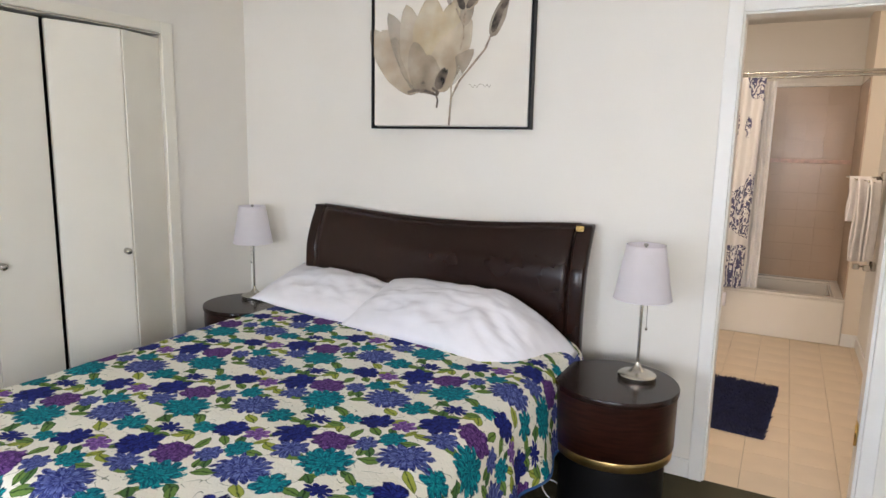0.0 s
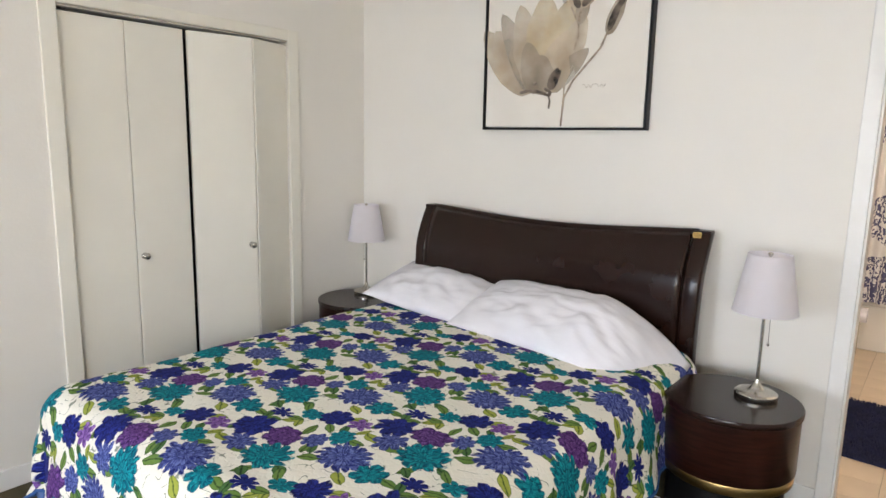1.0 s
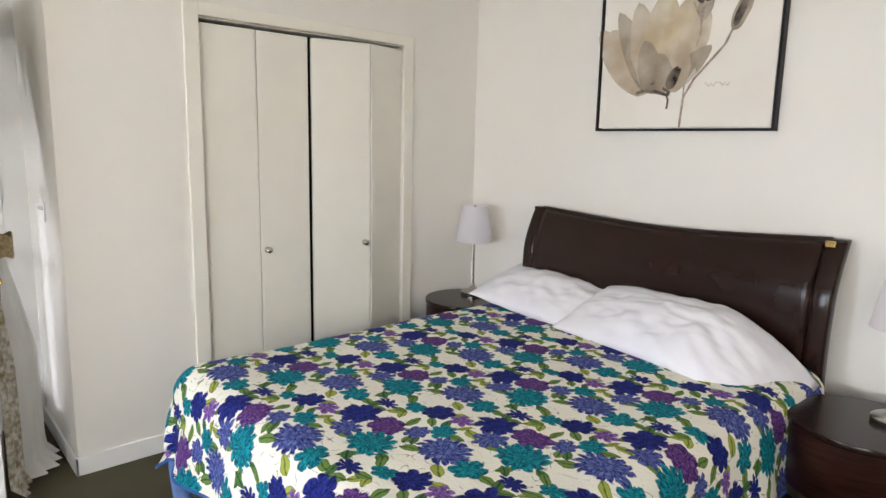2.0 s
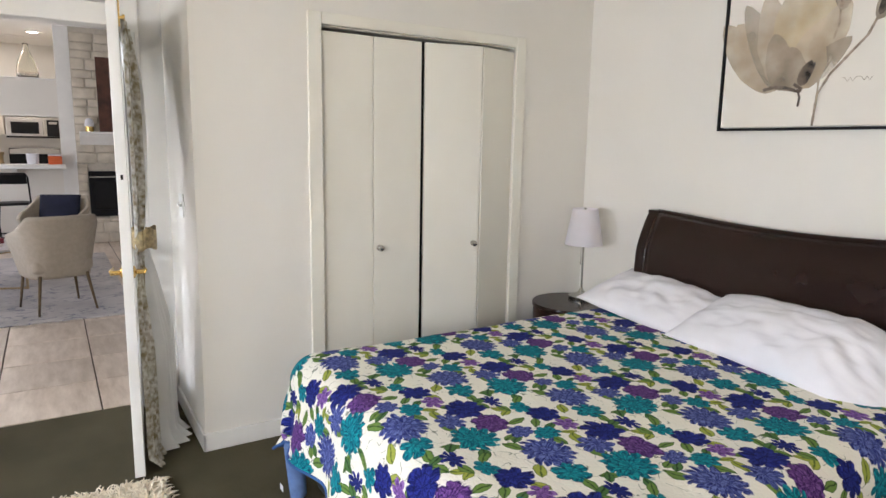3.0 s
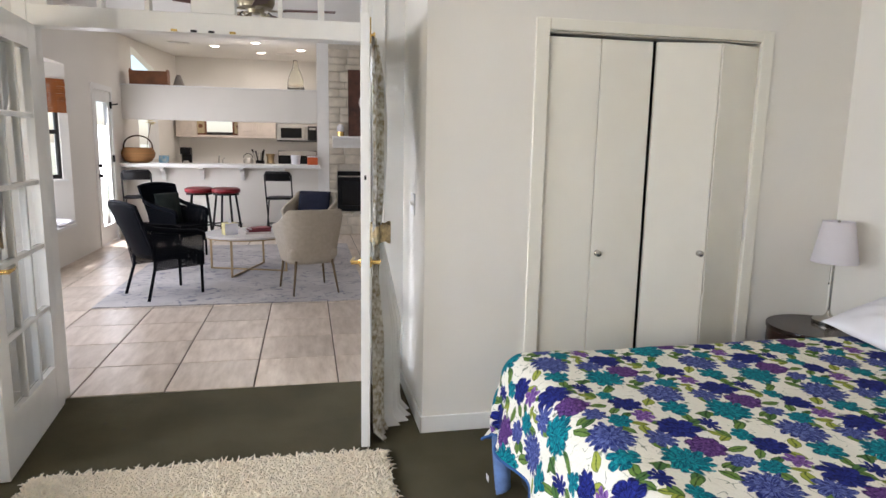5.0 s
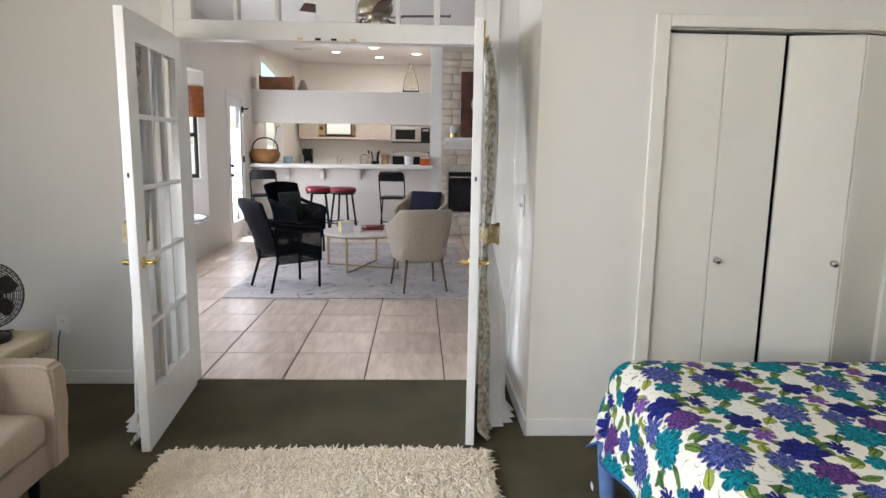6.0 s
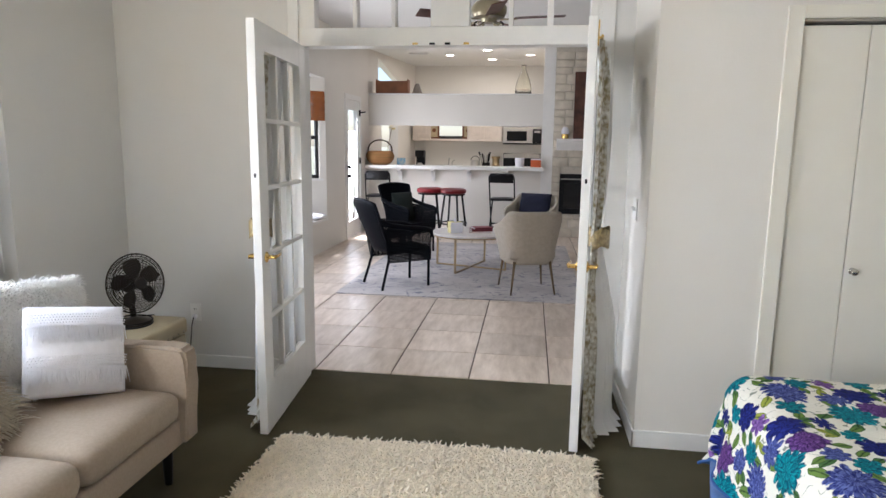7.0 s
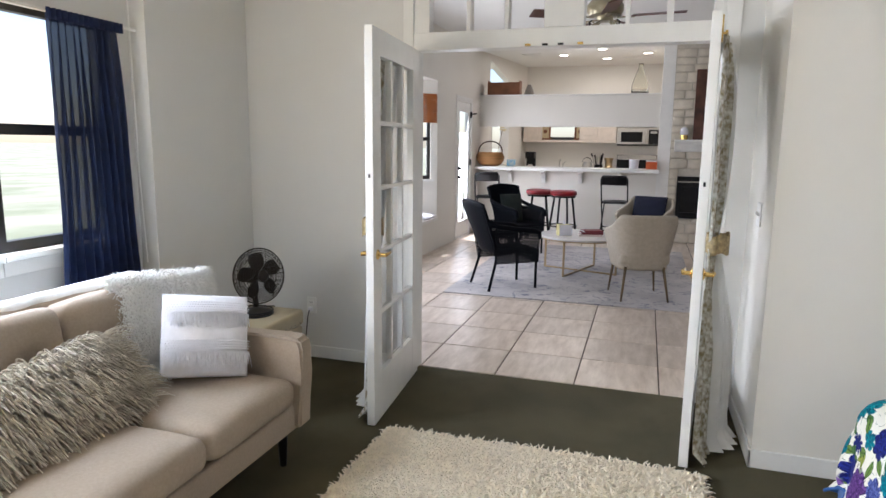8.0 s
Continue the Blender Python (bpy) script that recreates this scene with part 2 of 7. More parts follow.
o = part("seat_board", prism([(-8.52, PW + 0.02), (-4.32, PW + 0.02), (-4.32, -3.79), (-7.94, -3.79)], 0.42, 0.455), TRIM)
structure(o, "white board on the window seat", "seat")
o = part("bar_wall", boxes((BAR - 0.12, BAR, PW, -0.2, 0, 1.065)), WALL)
structure(o, "low white wall under the breakfast bar", "wall")
o = part("soffit", boxes((BAR - 0.22, BAR, PW, -0.222, 1.80, 2.315)), WALL)
structure(o, "white boxed beam over the breakfast bar", "beam")
o = part("plant_shelf", box(BAR - 0.30, BAR + 0.02, PW, -0.222, 2.316, 2.335, 0.003), TRIM)
structure(o, "white ledge on the beam", "shelf")
o = part("bar_top", box(BAR - 0.2, BAR + 0.30, PW + 0.001, -0.19, 1.066, 1.126, 0.008), TRIM)
structure(o, "long white painted breakfast bar top", "counter")
o = part("post", boxes((BAR - 0.22, BAR + 0.01, -0.221, -0.035, 0, LCZ)), TRIM)
structure(o, "square white post beside the fireplace", "post")
o = part("kitchen_back_wall", boxes((KB - 0.12, KB, -2.96, -2.42, 0, LCZ), (KB - 0.12, KB, -1.72, 3.6, 0, LCZ), (KB - 0.12, KB, -2.42, -1.72, 0, 1.60), (KB - 0.12, KB, -2.42, -1.72, 2.2, LCZ)), WALL)
structure(o, "white kitchen back wall with a small window", "wall")
o = part("living_ceiling", box(-13.6, -3.77, -4.0, 3.6, LCZ, LCZ + 0.1), CEIL)
structure(o, "white living room ceiling", "ceiling")
o = part("wall_living_north", boxes((-13.5, -3.77, 3.5, 3.6, 0, LCZ)), WALL)
structure(o, "plain white wall closing the living room", "wall")
# bathroom shell
o = part("bathroom_shell", boxes((-1.3, -1.2, 2.67, 6.2, 0, 2.6), (0.52, 0.62, 2.67, 6.2, 0, 2.6), (-1.3, 0.62, 6.1, 6.2, 0, 2.6)), WALL)
structure(o, "cream painted bathroom walls", "wall")
o = part("bathroom_floor", box(-1.3, 0.62, 2.56, 6.2, -0.1, -0.004), GROUT)
structure(o, "grout bed of the bathroom floor", "floor")
o = part("bathroom_ceiling", box(-1.3, 0.62, 2.67, 6.2, 2.6, 2.7), CEIL)
structure(o, "white bathroom ceiling", "ceiling")


# bedroom trim, doors and windows
def trim(name, dims, label, bevel=0.004, mat=None):
    return structure(part(name, box(*dims, bevel=bevel), mat or TRIM), label, "trim")


trim("baseboard", (CW, CW + 0.013, JY - 0.013, 0.69, 0, 0.09), "white painted baseboard")
trim("baseboard", (CW, CW + 0.013, 2.025, HW, 0, 0.09), "white painted baseboard")
trim("baseboard", (FW + 0.002, CW + 0.013, JY - 0.013, JY, 0, 0.088), "white painted baseboard")
trim("baseboard", (FW, FW + 0.013, LW, DY0 - 0.07, 0, 0.085), "white painted baseboard")
trim("baseboard", (FW + 0.013, RX0, LW, LW + 0.013, 0, 0.085), "white painted baseboard")
trim("baseboard", (CW + 0.013, -0.345, HW - 0.013, HW, 0, 0.09), "white painted baseboard")
# closet casing and track
trim("trim", (CW, CW + 0.016, 0.695, 0.765, 0, 2.10), "ivory painted closet door casing", mat=DOORP)
trim("trim", (CW, CW + 0.016, 1.95, 2.02, 0, 2.10), "ivory painted closet door casing", mat=DOORP)
trim("trim", (CW, CW + 0.016, 0.765, 1.95, 2.045, 2.10), "ivory painted closet head casing", mat=DOORP)
trim("closet_track", (CW - 0.06, CW + 0.004, 0.765, 1.95, 2.036, 2.045), "thin aluminium bifold door track", 0.001, NICKEL)
# added black sheet: paints the closet's shade behind the door gaps
structure(part("closet_dark", box(CW - 0.09, CW - 0.085, CY0, CY1, 0, CTOP), BLACKGAP), "black sheet standing in for the shade behind the bifold doors", "closet")


def closet_leaf(thing_ob, name, length, m, knob=None):
    """One bifold leaf from its origin along +y."""
    leaf = part(name, turn(box(-0.014, 0.014, 0.0008, length - 0.0008, 0.012, 2.018, 0.003), m), DOORP, thing_ob)
    if knob is not None:
        k = lathe([(0.0001, 0.0), (0.016, 0.0), (0.014, 0.004), (0.007, 0.008), (0.006, 0.018), (0.014, 0.022), (0.017, 0.028), (0.013, 0.034), (0.0001, 0.036)], 18)
        turn(k, m @ pose(0.014, knob, 0.93, 0, 90, 0))
        part("knob", k, NICKEL, leaf, "small round nickel knob", smooth=True)
    return leaf


LX = CW - 0.022
cd = thing("bifold_door", "ivory painted flush bifold closet door, closed", "closet door", (0, 0, 0), group="closet doors")
closet_leaf(cd, "leaf", 0.280, pose(LX, 0.768, 0))
closet_leaf(cd, "leaf", 0.284, pose(LX, 1.050, 0), knob=0.035)
cd = thing("bifold_door", "ivory painted flush bifold closet door, slightly folded open", "closet door", (0, 0, 0), group="closet doors")
FX, FY = LX + 0.075, 1.68
a1, a2 = -math.degrees(math.atan2(0.075, 0.322)), math.degrees(math.atan2(0.075, 0.267))
closet_leaf(cd, "leaf", 0.330, pose(LX, 1.358, 0, 0, 0, a1), knob=0.298)
closet_leaf(cd, "leaf", 0.276, pose(FX, FY + 0.001, 0, 0, 0, a2))

# french door frame and transom
for nm, d in (("trim", (FW, FW + 0.018, DY0 - 0.065, DY0 + 0.002, 0, 2.62)), ("trim", (FW, FW + 0.018, DY1 - 0.002, DY1 + 0.075, 0, 2.62))):
    trim(nm, d, "white painted door frame casing")
trim("door_jamb", (FW - 0.12, FW, DY0, DY0 + 0.02, 0, TR1), "white painted door jamb", 0.002)
trim("door_jamb", (FW - 0.12, FW, DY1 - 0.02, DY1, 0, TR1), "white painted door jamb", 0.002)
transom = thing("transom_window", "white six-light transom window over the double door", "window")
transom["kind"] = "structure"
part("rail", box(FW - 0.1, FW + 0.012, DY0 + 0.002, DY1 - 0.002, DTOP, TR0, 0.004), TRIM, transom)
part("rail", box(FW - 0.1, FW + 0.012, DY0 + 0.002, DY1 - 0.002, TR1 - 0.05, TR1 + 0.03, 0.004), TRIM, transom)
part("mullion", box(FW - 0.1, FW + 0.014, -1.0, -0.775, TR0, TR1 - 0.05, 0.003), TRIM, transom)
for y0, y1 in ((DY0 + 0.02, -1.70), (-1.466, -1.442), (-1.234, -1.21), (-0.55, -0.524), (-0.332, -0.296), (-0.09, DY1 - 0.02)):
    part("muntin", box(FW - 0.08, FW + 0.004, y0, y1, TR0, TR1 - 0.05, 0.003), TRIM, transom)
for y0, y1 in ((-1.70, -1.466), (-1.442, -1.234), (-1.21, -1.0), (-0.775, -0.55), (-0.524, -0.332), (-0.296, -0.09)):
    g = part("pane", box(FW - 0.043, FW - 0.039, y0, y1, TR0, TR1 - 0.05), GLASS, transom)
    g.visible_shadow = False
for yy, mat in ((-1.09, BRASS), (-0.99, BLACKM), (-0.90, BLACKM), (-0.79, BRASS)):
    part("bolt_plate", box(FW + 0.012, FW + 0.02, yy - 0.016, yy + 0.016, DTOP + 0.004, DTOP + 0.016, 0.002), mat, transom, "small flush bolt strike plate")

LACE = material("lace curtain", (0.74, 0.73, 0.68), 0.9, vary=0.0, scale=38, rgb2=(0.27, 0.22, 0.12), bump=0.4, bump_scale=150)
SHEER = material("white curtain lining", (0.80, 0.80, 0.79), 0.9, vary=0.04, scale=6, bump=0.2, bump_scale=200)


def french_door(m, side, label):
    """A fifteen-light leaf, hinge at the origin, running along +x; curtain on the side given (+1 or -1)."""
    L, T, Z0, Z1 = 0.872, 0.021, 0.012, 2.045
    d = thing("french_door", label, "door", group="double french doors")
    d.matrix_basis = m
    d["kind"] = "structure"
    gx0, gx1, gz0, gz1 = 0.125, L - 0.125, 0.27, 1.915
    part("stile", box(0, gx0, -T, T, Z0, Z1, 0.003), TRIM, d)
    free = part("stile", box(gx1, L, -T, T, Z0, Z1, 0.003), TRIM, d)
    part("rail", box(gx0, gx1, -T + 0.001, T - 0.001, Z0, gz0), TRIM, d)
    part("rail", box(gx0, gx1, -T + 0.001, T - 0.001, gz1, Z1), TRIM, d)
    w, h = (gx1 - gx0) / 3, (gz1 - gz0) / 5
    for i in (1, 2):
        part("muntin", box(gx0 + i * w - 0.012, gx0 + i * w + 0.012, -0.017, 0.017, gz0, gz1, 0.005), TRIM, d)
    for j in range(1, 5):
        part("muntin", box(gx0, gx1, -0.0185, 0.0185, gz0 + j * h - 0.012, gz0 + j * h + 0.012, 0.005), TRIM, d)
    for i in range(3):
        for j in range(5):
            x0, z0 = gx0 + i * w + 0.012, gz0 + j * h + 0.012
            g = part("pane", box(x0, x0 + w - 0.024, -0.002, 0.002, z0, z0 + h - 0.024), GLASS, d)
            g.visible_shadow = False
    for s in (-1, 1):
        kx = L - 0.062
        hb = lathe([(0.0001, 0), (0.027, 0), (0.027, 0.004), (0.02, 0.008), (0.011, 0.012), (0.010, 0.04), (0.012, 0.046), (0.0001, 0.05)], 20)
        turn(hb, pose(kx, s * T, 0.92, -90 * s, 0, 0))
        lv = tube([(kx, s * (T + 0.042), 0.92), (kx - 0.03, s * (T + 0.046), 0.921), (kx - 0.07, s * (T + 0.044), 0.919), (kx - 0.105, s * (T + 0.038), 0.922)], 0.009, 10, r1=0.006)
        h_ob = part("handle_rose", hb, BRASS, d, "polished brass handle rose", smooth="auto")
        part("lever", lv, BRASS, h_ob, "polished brass lever handle", smooth=True)
    part("bolt_plate", box(L, L + 0.001, -0.005, 0.005, 1.315, 1.335), BLACKM, free, "dark dead bolt plate")
    part("flush_bolt", boxes((L - 0.03, L - 0.018, side * T - 0.004, side * T + 0.006, 1.92, 2.03), (L - 0.027, L - 0.019, side * T - 0.004, side * T + 0.02, 1.95, 1.96)), BRASS, free, "brass surface bolt at the top of the leaf")
    return d


def tied_curtain(m, side, label, flare, bulge):
    """A gathered door curtain hung along +x on a rod, tied at about a metre."""
    c = thing("door_curtain", label, "curtain", group="door curtains")
    c.matrix_basis = m

    def fn(u, v):
        z = 1.97 - v * 1.955
        if z > 1.05:
            k = (z - 1.05) / 0.92
            w, off = 0.13 + 0.50 * k ** 0.7, 0.62 - 0.20 * k
        else:
            k = (1.05 - z) / 1.05
            w, off = 0.13 + flare * k, 0.62 + 0.02 * k
        amp = 0.022 + 0.012 * min(1, abs(z - 1.05))
        x = off - w / 2 + u * w
        amp *= 0.35 if u > 0.58 else 1.0
        y = (0.040 if u > 0.58 else 0.050) + amp * math.sin(u * 44 + 1.5 * math.sin(v * 6)) + 0.01 * noise.noise(Vector((u * 5, v * 4, side)))
        y += bulge * (1 - u) * (min(1, (1.05 - z) / 0.5) if z < 1.05 else 0.3 * math.sin(math.pi * min(1, (1.97 - z) / 0.92)))
        if z < 0.10:
            y += (0.10 - z) * (0.5 + 0.3 * math.sin(u * 7))
            x += (0.10 - z) * 0.4 * math.sin(u * 5)
            z = 0.008 + z * 0.75
        return (x, side * y, z)
    part("cloth", sheet(lambda u, v: fn(u * 0.58, v), 60, 50), SHEER, c, "plain white lining", smooth=True)
    part("lace_band", sheet(lambda u, v: fn(0.58 + u * 0.42, v), 40, 50), LACE, c, "cream lace with grey floral print", smooth=True)
    tie = sheet(lambda u, v: (0.62 + 0.085 * math.cos(u * 6.283), side * (0.068 + 0.055 * math.sin(u * 6.283)), 1.085 - v * 0.09 + 0.008 * math.sin(u * 25)), 30, 4, thick=0.004)
    part("tie_band", tie, material("gold lace", (0.42, 0.32, 0.16), 0.6, vary=0.3, scale=60, bump=0.6, bump_scale=200), c, "gold lace tie band", smooth=True)
    part("rod", tube([(0.10, side * 0.04, 1.975), (0.77, side * 0.04, 1.975)], 0.006), BRASS, c, "thin brass sash rod")
    return c


ML = pose(FW + 0.05, DY0 + 0.028, 0, 0, 0, 5.0)
MR = pose(FW - 0.01, DY1 - 0.025, 0, 0, 0, -6.0)
french_door(ML, -1, "white fifteen-light french door with brass levers, swung open")
french_door(MR, 1, "white fifteen-light french door with brass levers, opened wide")
tied_curtain(ML, -1, "white and lace curtain tied back on the open french door", 0.30, 0.07)
tied_curtain(MR, 1, "white and lace curtain tied back on the other french door", 0.34, 0.11)

# outlet and switch
o = thing("wall_outlet", "white duplex wall outlet with a plug in it", "outlet", (FW, -2.55, 0.372))
part("plate", box(0, 0.006, -0.037, 0.037, -0.058, 0.058, 0.003), TRIM, o)
part("socket", box(0.006, 0.009, -0.017, 0.017, 0.008, 0.036, 0.003), TRIM, o)
part("slot", boxes((0.009, 0.0095, -0.008, -0.005, 0.017, 0.028), (0.009, 0.0095, 0.005, 0.008, 0.017, 0.028)), BLACKM, o)
part("plug", box(0.006, 0.035, -0.014, 0.014, -0.038, -0.01, 0.005), WHITE, o, "white plug")
o = thing("light_switch", "white double light switch", "switch", (-3.40, JY, 1.16))
part("plate", box(-0.055, 0.055, -0.006, 0, -0.058, 0.058, 0.003), TRIM, o)
for sx in (-0.025, 0.025):
    part("toggle", box(sx - 0.005, sx + 0.005, -0.018, -0.006, -0.006, 0.012, 0.002), TRIM, o)

# bedroom windows
BRONZE = material("dark bronze frame", (0.018, 0.016, 0.015), 0.45, vary=0.1)


def sash_window(name, x0, x1, z0, z1, y):
    w = thing(name, "dark bronze framed double-hung window with a white sill", "window")
    w["kind"] = "structure"
    part("window_frame", boxes((x0, x0 + 0.035, y - 0.05, y, z0, z1), (x1 - 0.035, x1, y - 0.05, y, z0, z1), (x0 + 0.035, x1 - 0.035, y - 0.05, y, z0, z0 + 0.05), (x0 + 0.035, x1 - 0.035, y - 0.05, y, z1 - 0.035, z1)), BRONZE, w)
    zm = z0 + (z1 - z0) * 0.5
    part("meeting_rail", box(x0 + 0.035, x1 - 0.035, y - 0.045, y + 0.006, zm - 0.025, zm + 0.025, 0.003), BRONZE, w)
    part("sash_stile", boxes((x0 + 0.035, x0 + 0.065, y - 0.03, y + 0.004, z0 + 0.05, zm - 0.025), (x1 - 0.065, x1 - 0.035, y - 0.03, y + 0.004, z0 + 0.05, zm - 0.025)), BRONZE, w)
    for a, b in ((z0 + 0.05, zm - 0.025), (zm + 0.025, z1 - 0.035)):
        g = part("pane", box(x0 + 0.035, x1 - 0.035, y - 0.022, y - 0.018, a, b), GLASS, w)
        g.visible_shadow = False
    part("window_sill", box(x0 + 0.001, x1 - 0.001, y, y + 0.075, z0 - 0.032, z0 - 0.002, 0.003), TRIM, w)
    part("apron", box(x0 + 0.001, x1 - 0.001, y + 0.046, y + 0.056, z0 - 0.10, z0 - 0.034, 0.003), TRIM, w)
    return w


WY = LW - 0.16
sash_window("window_1", -2.75, -2.015, 0.97, 2.09, WY)
sash_window("window_2", -2.015, -1.28, 0.97, 2.09, WY)
sash_window("window_3", -0.2, 0.6, 0.97, 2.09, WY)
sash_window("window_4", 0.6, 1.4, 0.97, 2.09, WY)

NAVY = material("navy sheer", (0.003, 0.013, 0.060), 0.85, vary=0.15, scale=20)
nt = NAVY.node_tree
nb = nt.nodes["Principled BSDF"]
wv = nt.nodes.new("ShaderNodeTexWave")
wv.inputs["Scale"].default_value, wv.inputs["Distortion"].default_value = 45, 1.5
wv.bands_direction = "Z"
tcn = nt.nodes.new("ShaderNodeTexCoord")
nt.links.new(tcn.outputs["Object"], wv.inputs["Vector"])
mr = nt.nodes.new("ShaderNodeMapRange")
mr.inputs["To Min"].default_value, mr.inputs["To Max"].default_value = 0.90, 0.995
nt.links.new(wv.outputs["Fac"], mr.inputs["Value"])
nt.links.new(mr.outputs["Result"], nb.inputs["Alpha"])
cu = thing("window_curtain", "sheer navy blue curtain gathered on a thin rod", "curtain")


def navy(u, v):
    z = 2.06 - v * 2.0
    left = -2.30 + 0.03 * v
    right = -2.725 - 0.095 * v
    x = left + (right - left) * u
    amp = 0.012 + 0.016 * min(1, v * 4)
    y = LW - 0.065 + amp * math.sin(u * 62 + 2.0 * noise.noise(Vector((u * 3, v * 1.5, 4)))) + 0.014 * noise.noise(Vector((u * 6, v * 3, 0)))
    return (x, y, z)


part("cloth", sheet(navy, 110, 40), NAVY, cu, smooth=True)
part("heading", sheet(lambda u, v: (-2.295 - 0.44 * u, LW - 0.05 + 0.01 * math.sin(u * 90), 2.085 - v * 0.05), 100, 3, thick=0.004), NAVY, cu, smooth=True)
part("rod", tube([(-2.85, LW - 0.065, 2.07), (-1.0, LW - 0.065, 2.07)], 0.007), TRIM, cu, "thin white curtain rod")
cb = thing("blind_cord", "white hanging cord beside the window", "cord")
part("cord", tube([(-2.83, LW - 0.09, 2.6), (-2.832, LW - 0.085, 1.9), (-2.828, LW - 0.08, 1.3), (-2.838, LW - 0.07, 0.8)], 0.004, 6), TRIM, cb)


# the bed
def floral():
    """Printed cotton: rows of blue, teal, navy and violet blooms with green leaves on cream."""
    m = bpy.data.materials.new("floral quilt")
    m.use_nodes = True
    nt = m.node_tree
    L = nt.links.new
    b = nt.nodes["Principled BSDF"]
    b.inputs["Roughness"].default_value = 0.88
    b.inputs["Specular IOR Level"].default_value = 0.15
    uv = nt.nodes.new("ShaderNodeUVMap")
    uv.uv_map = "cloth"

    def math_(op, a, c=None, clamp=False):
        n = nt.nodes.new("ShaderNodeMath")
        n.operation, n.use_clamp = op, clamp
        for i, s in enumerate((a, c)):
            if s is None:
                continue
            if isinstance(s, (int, float)):
                n.inputs[i].default_value = s
            else:
                L(s, n.inputs[i])
        return n.outputs[0]

    def vec(op, a, c):
        n = nt.nodes.new("ShaderNodeVectorMath")
        n.operation = op
        for i, s in enumerate((a, c)):
            if isinstance(s, tuple):
                n.inputs[i].default_value = s
            else:
                L(s, n.inputs[i])
        return n.outputs[0]

    warp = nt.nodes.new("ShaderNodeTexNoise")
    warp.inputs["Scale"].default_value, warp.inputs["Detail"].default_value = 16, 4
    L(uv.outputs[0], warp.inputs["Vector"])
    wofs = vec("MULTIPLY", vec("SUBTRACT", warp.outputs["Color"], (0.5, 0.5, 0.5)), (0.030, 0.030, 0))
    base_uv = vec("ADD", uv.outputs[0], wofs)

    def mix(fac, a, c, kind="MIX"):
        n = nt.nodes.new("ShaderNodeMix")
        n.data_type, n.blend_type = "RGBA", kind
        if isinstance(fac, (int, float)):
            n.inputs["Factor"].default_value = fac
        else:
            L(fac, n.inputs["Factor"])
        for s, v in ((a, n.inputs[6]), (c, n.inputs[7])):
            if isinstance(s, tuple):
                v.default_value = (*s, 1)
            else:
                L(s, v)
        return n.outputs[2]

    # the repeat of the print: its two steps over the cloth in metres, and the corner it starts from
    STEP_A, STEP_B, START = (0.346, 0.277), (-0.276, 0.331), (2.128, 1.346)
    det = STEP_A[0] * STEP_B[1] - STEP_B[0] * STEP_A[1]
    split = nt.nodes.new("ShaderNodeSeparateXYZ")
    L(base_uv, split.inputs[0])
    ua, va = math_("SUBTRACT", split.outputs["X"], START[0]), math_("SUBTRACT", split.outputs["Y"], START[1])
    cell = nt.nodes.new("ShaderNodeCombineXYZ")
    L(math_("SUBTRACT", math_("MULTIPLY", ua, STEP_B[1] / det), math_("MULTIPLY", va, STEP_B[0] / det)), cell.inputs[0])
    L(math_("SUBTRACT", math_("MULTIPLY", va, STEP_A[0] / det), math_("MULTIPLY", ua, STEP_A[1] / det)), cell.inputs[1])
    puv = cell.outputs[0]
    ragged = nt.nodes.new("ShaderNodeTexNoise")
    ragged.inputs["Scale"].default_value, ragged.inputs["Detail"].default_value = 34, 3
    L(uv.outputs[0], ragged.inputs["Vector"])
    rough_edge = math_("SUBTRACT", ragged.outputs["Fac"], 0.5)
    dye = nt.nodes.new("ShaderNodeTexNoise")
    dye.inputs["Scale"].default_value, dye.inputs["Detail"].default_value = 75, 3
    L(uv.outputs[0], dye.inputs["Vector"])
    wash = math_("MULTIPLY", math_("SUBTRACT", dye.outputs["Fac"], 0.5), 1.6)
    ink = (0.006, 0.007, 0.035)

    def local(cx, cy):
        f = vec("FRACTION", vec("ADD", puv, (0.5 - cx, 0.5 - cy, 0)), (0, 0, 0))
        d = vec("SUBTRACT", f, (0.5, 0.5, 0))
        sp = nt.nodes.new("ShaderNodeSeparateXYZ")
        L(d, sp.inputs[0])
        return (math_("ADD", math_("MULTIPLY", sp.outputs["X"], STEP_A[0]), math_("MULTIPLY", sp.outputs["Y"], STEP_B[0])),
                math_("ADD", math_("MULTIPLY", sp.outputs["X"], STEP_A[1]), math_("MULTIPLY", sp.outputs["Y"], STEP_B[1])))

    def leaf(col, cx, cy, length, turn_, shade):
        x, y = local(cx, cy)
        c, s_ = math.cos(turn_), math.sin(turn_)
        lx = math_("ADD", math_("MULTIPLY", x, c), math_("MULTIPLY", y, s_))
        ly = math_("ABSOLUTE", math_("SUBTRACT", math_("MULTIPLY", y, c), math_("MULTIPLY", x, s_)))
        k = math_("DIVIDE", lx, length)
        half = math_("MULTIPLY", math_("SUBTRACT", 1.0, math_("MULTIPLY", k, k)), length * 0.48)
        room = math_("SUBTRACT", half, ly)
        mask = math_("MULTIPLY", room, 900, True)
        body = math_("ADD", math_("MULTIPLY", math_("MINIMUM", room, ly), 260), wash, True)
        dark = (shade[0] * 0.14, shade[1] * 0.22, shade[2] * 0.3)
        return mix(mask, col, mix(body, dark, shade))

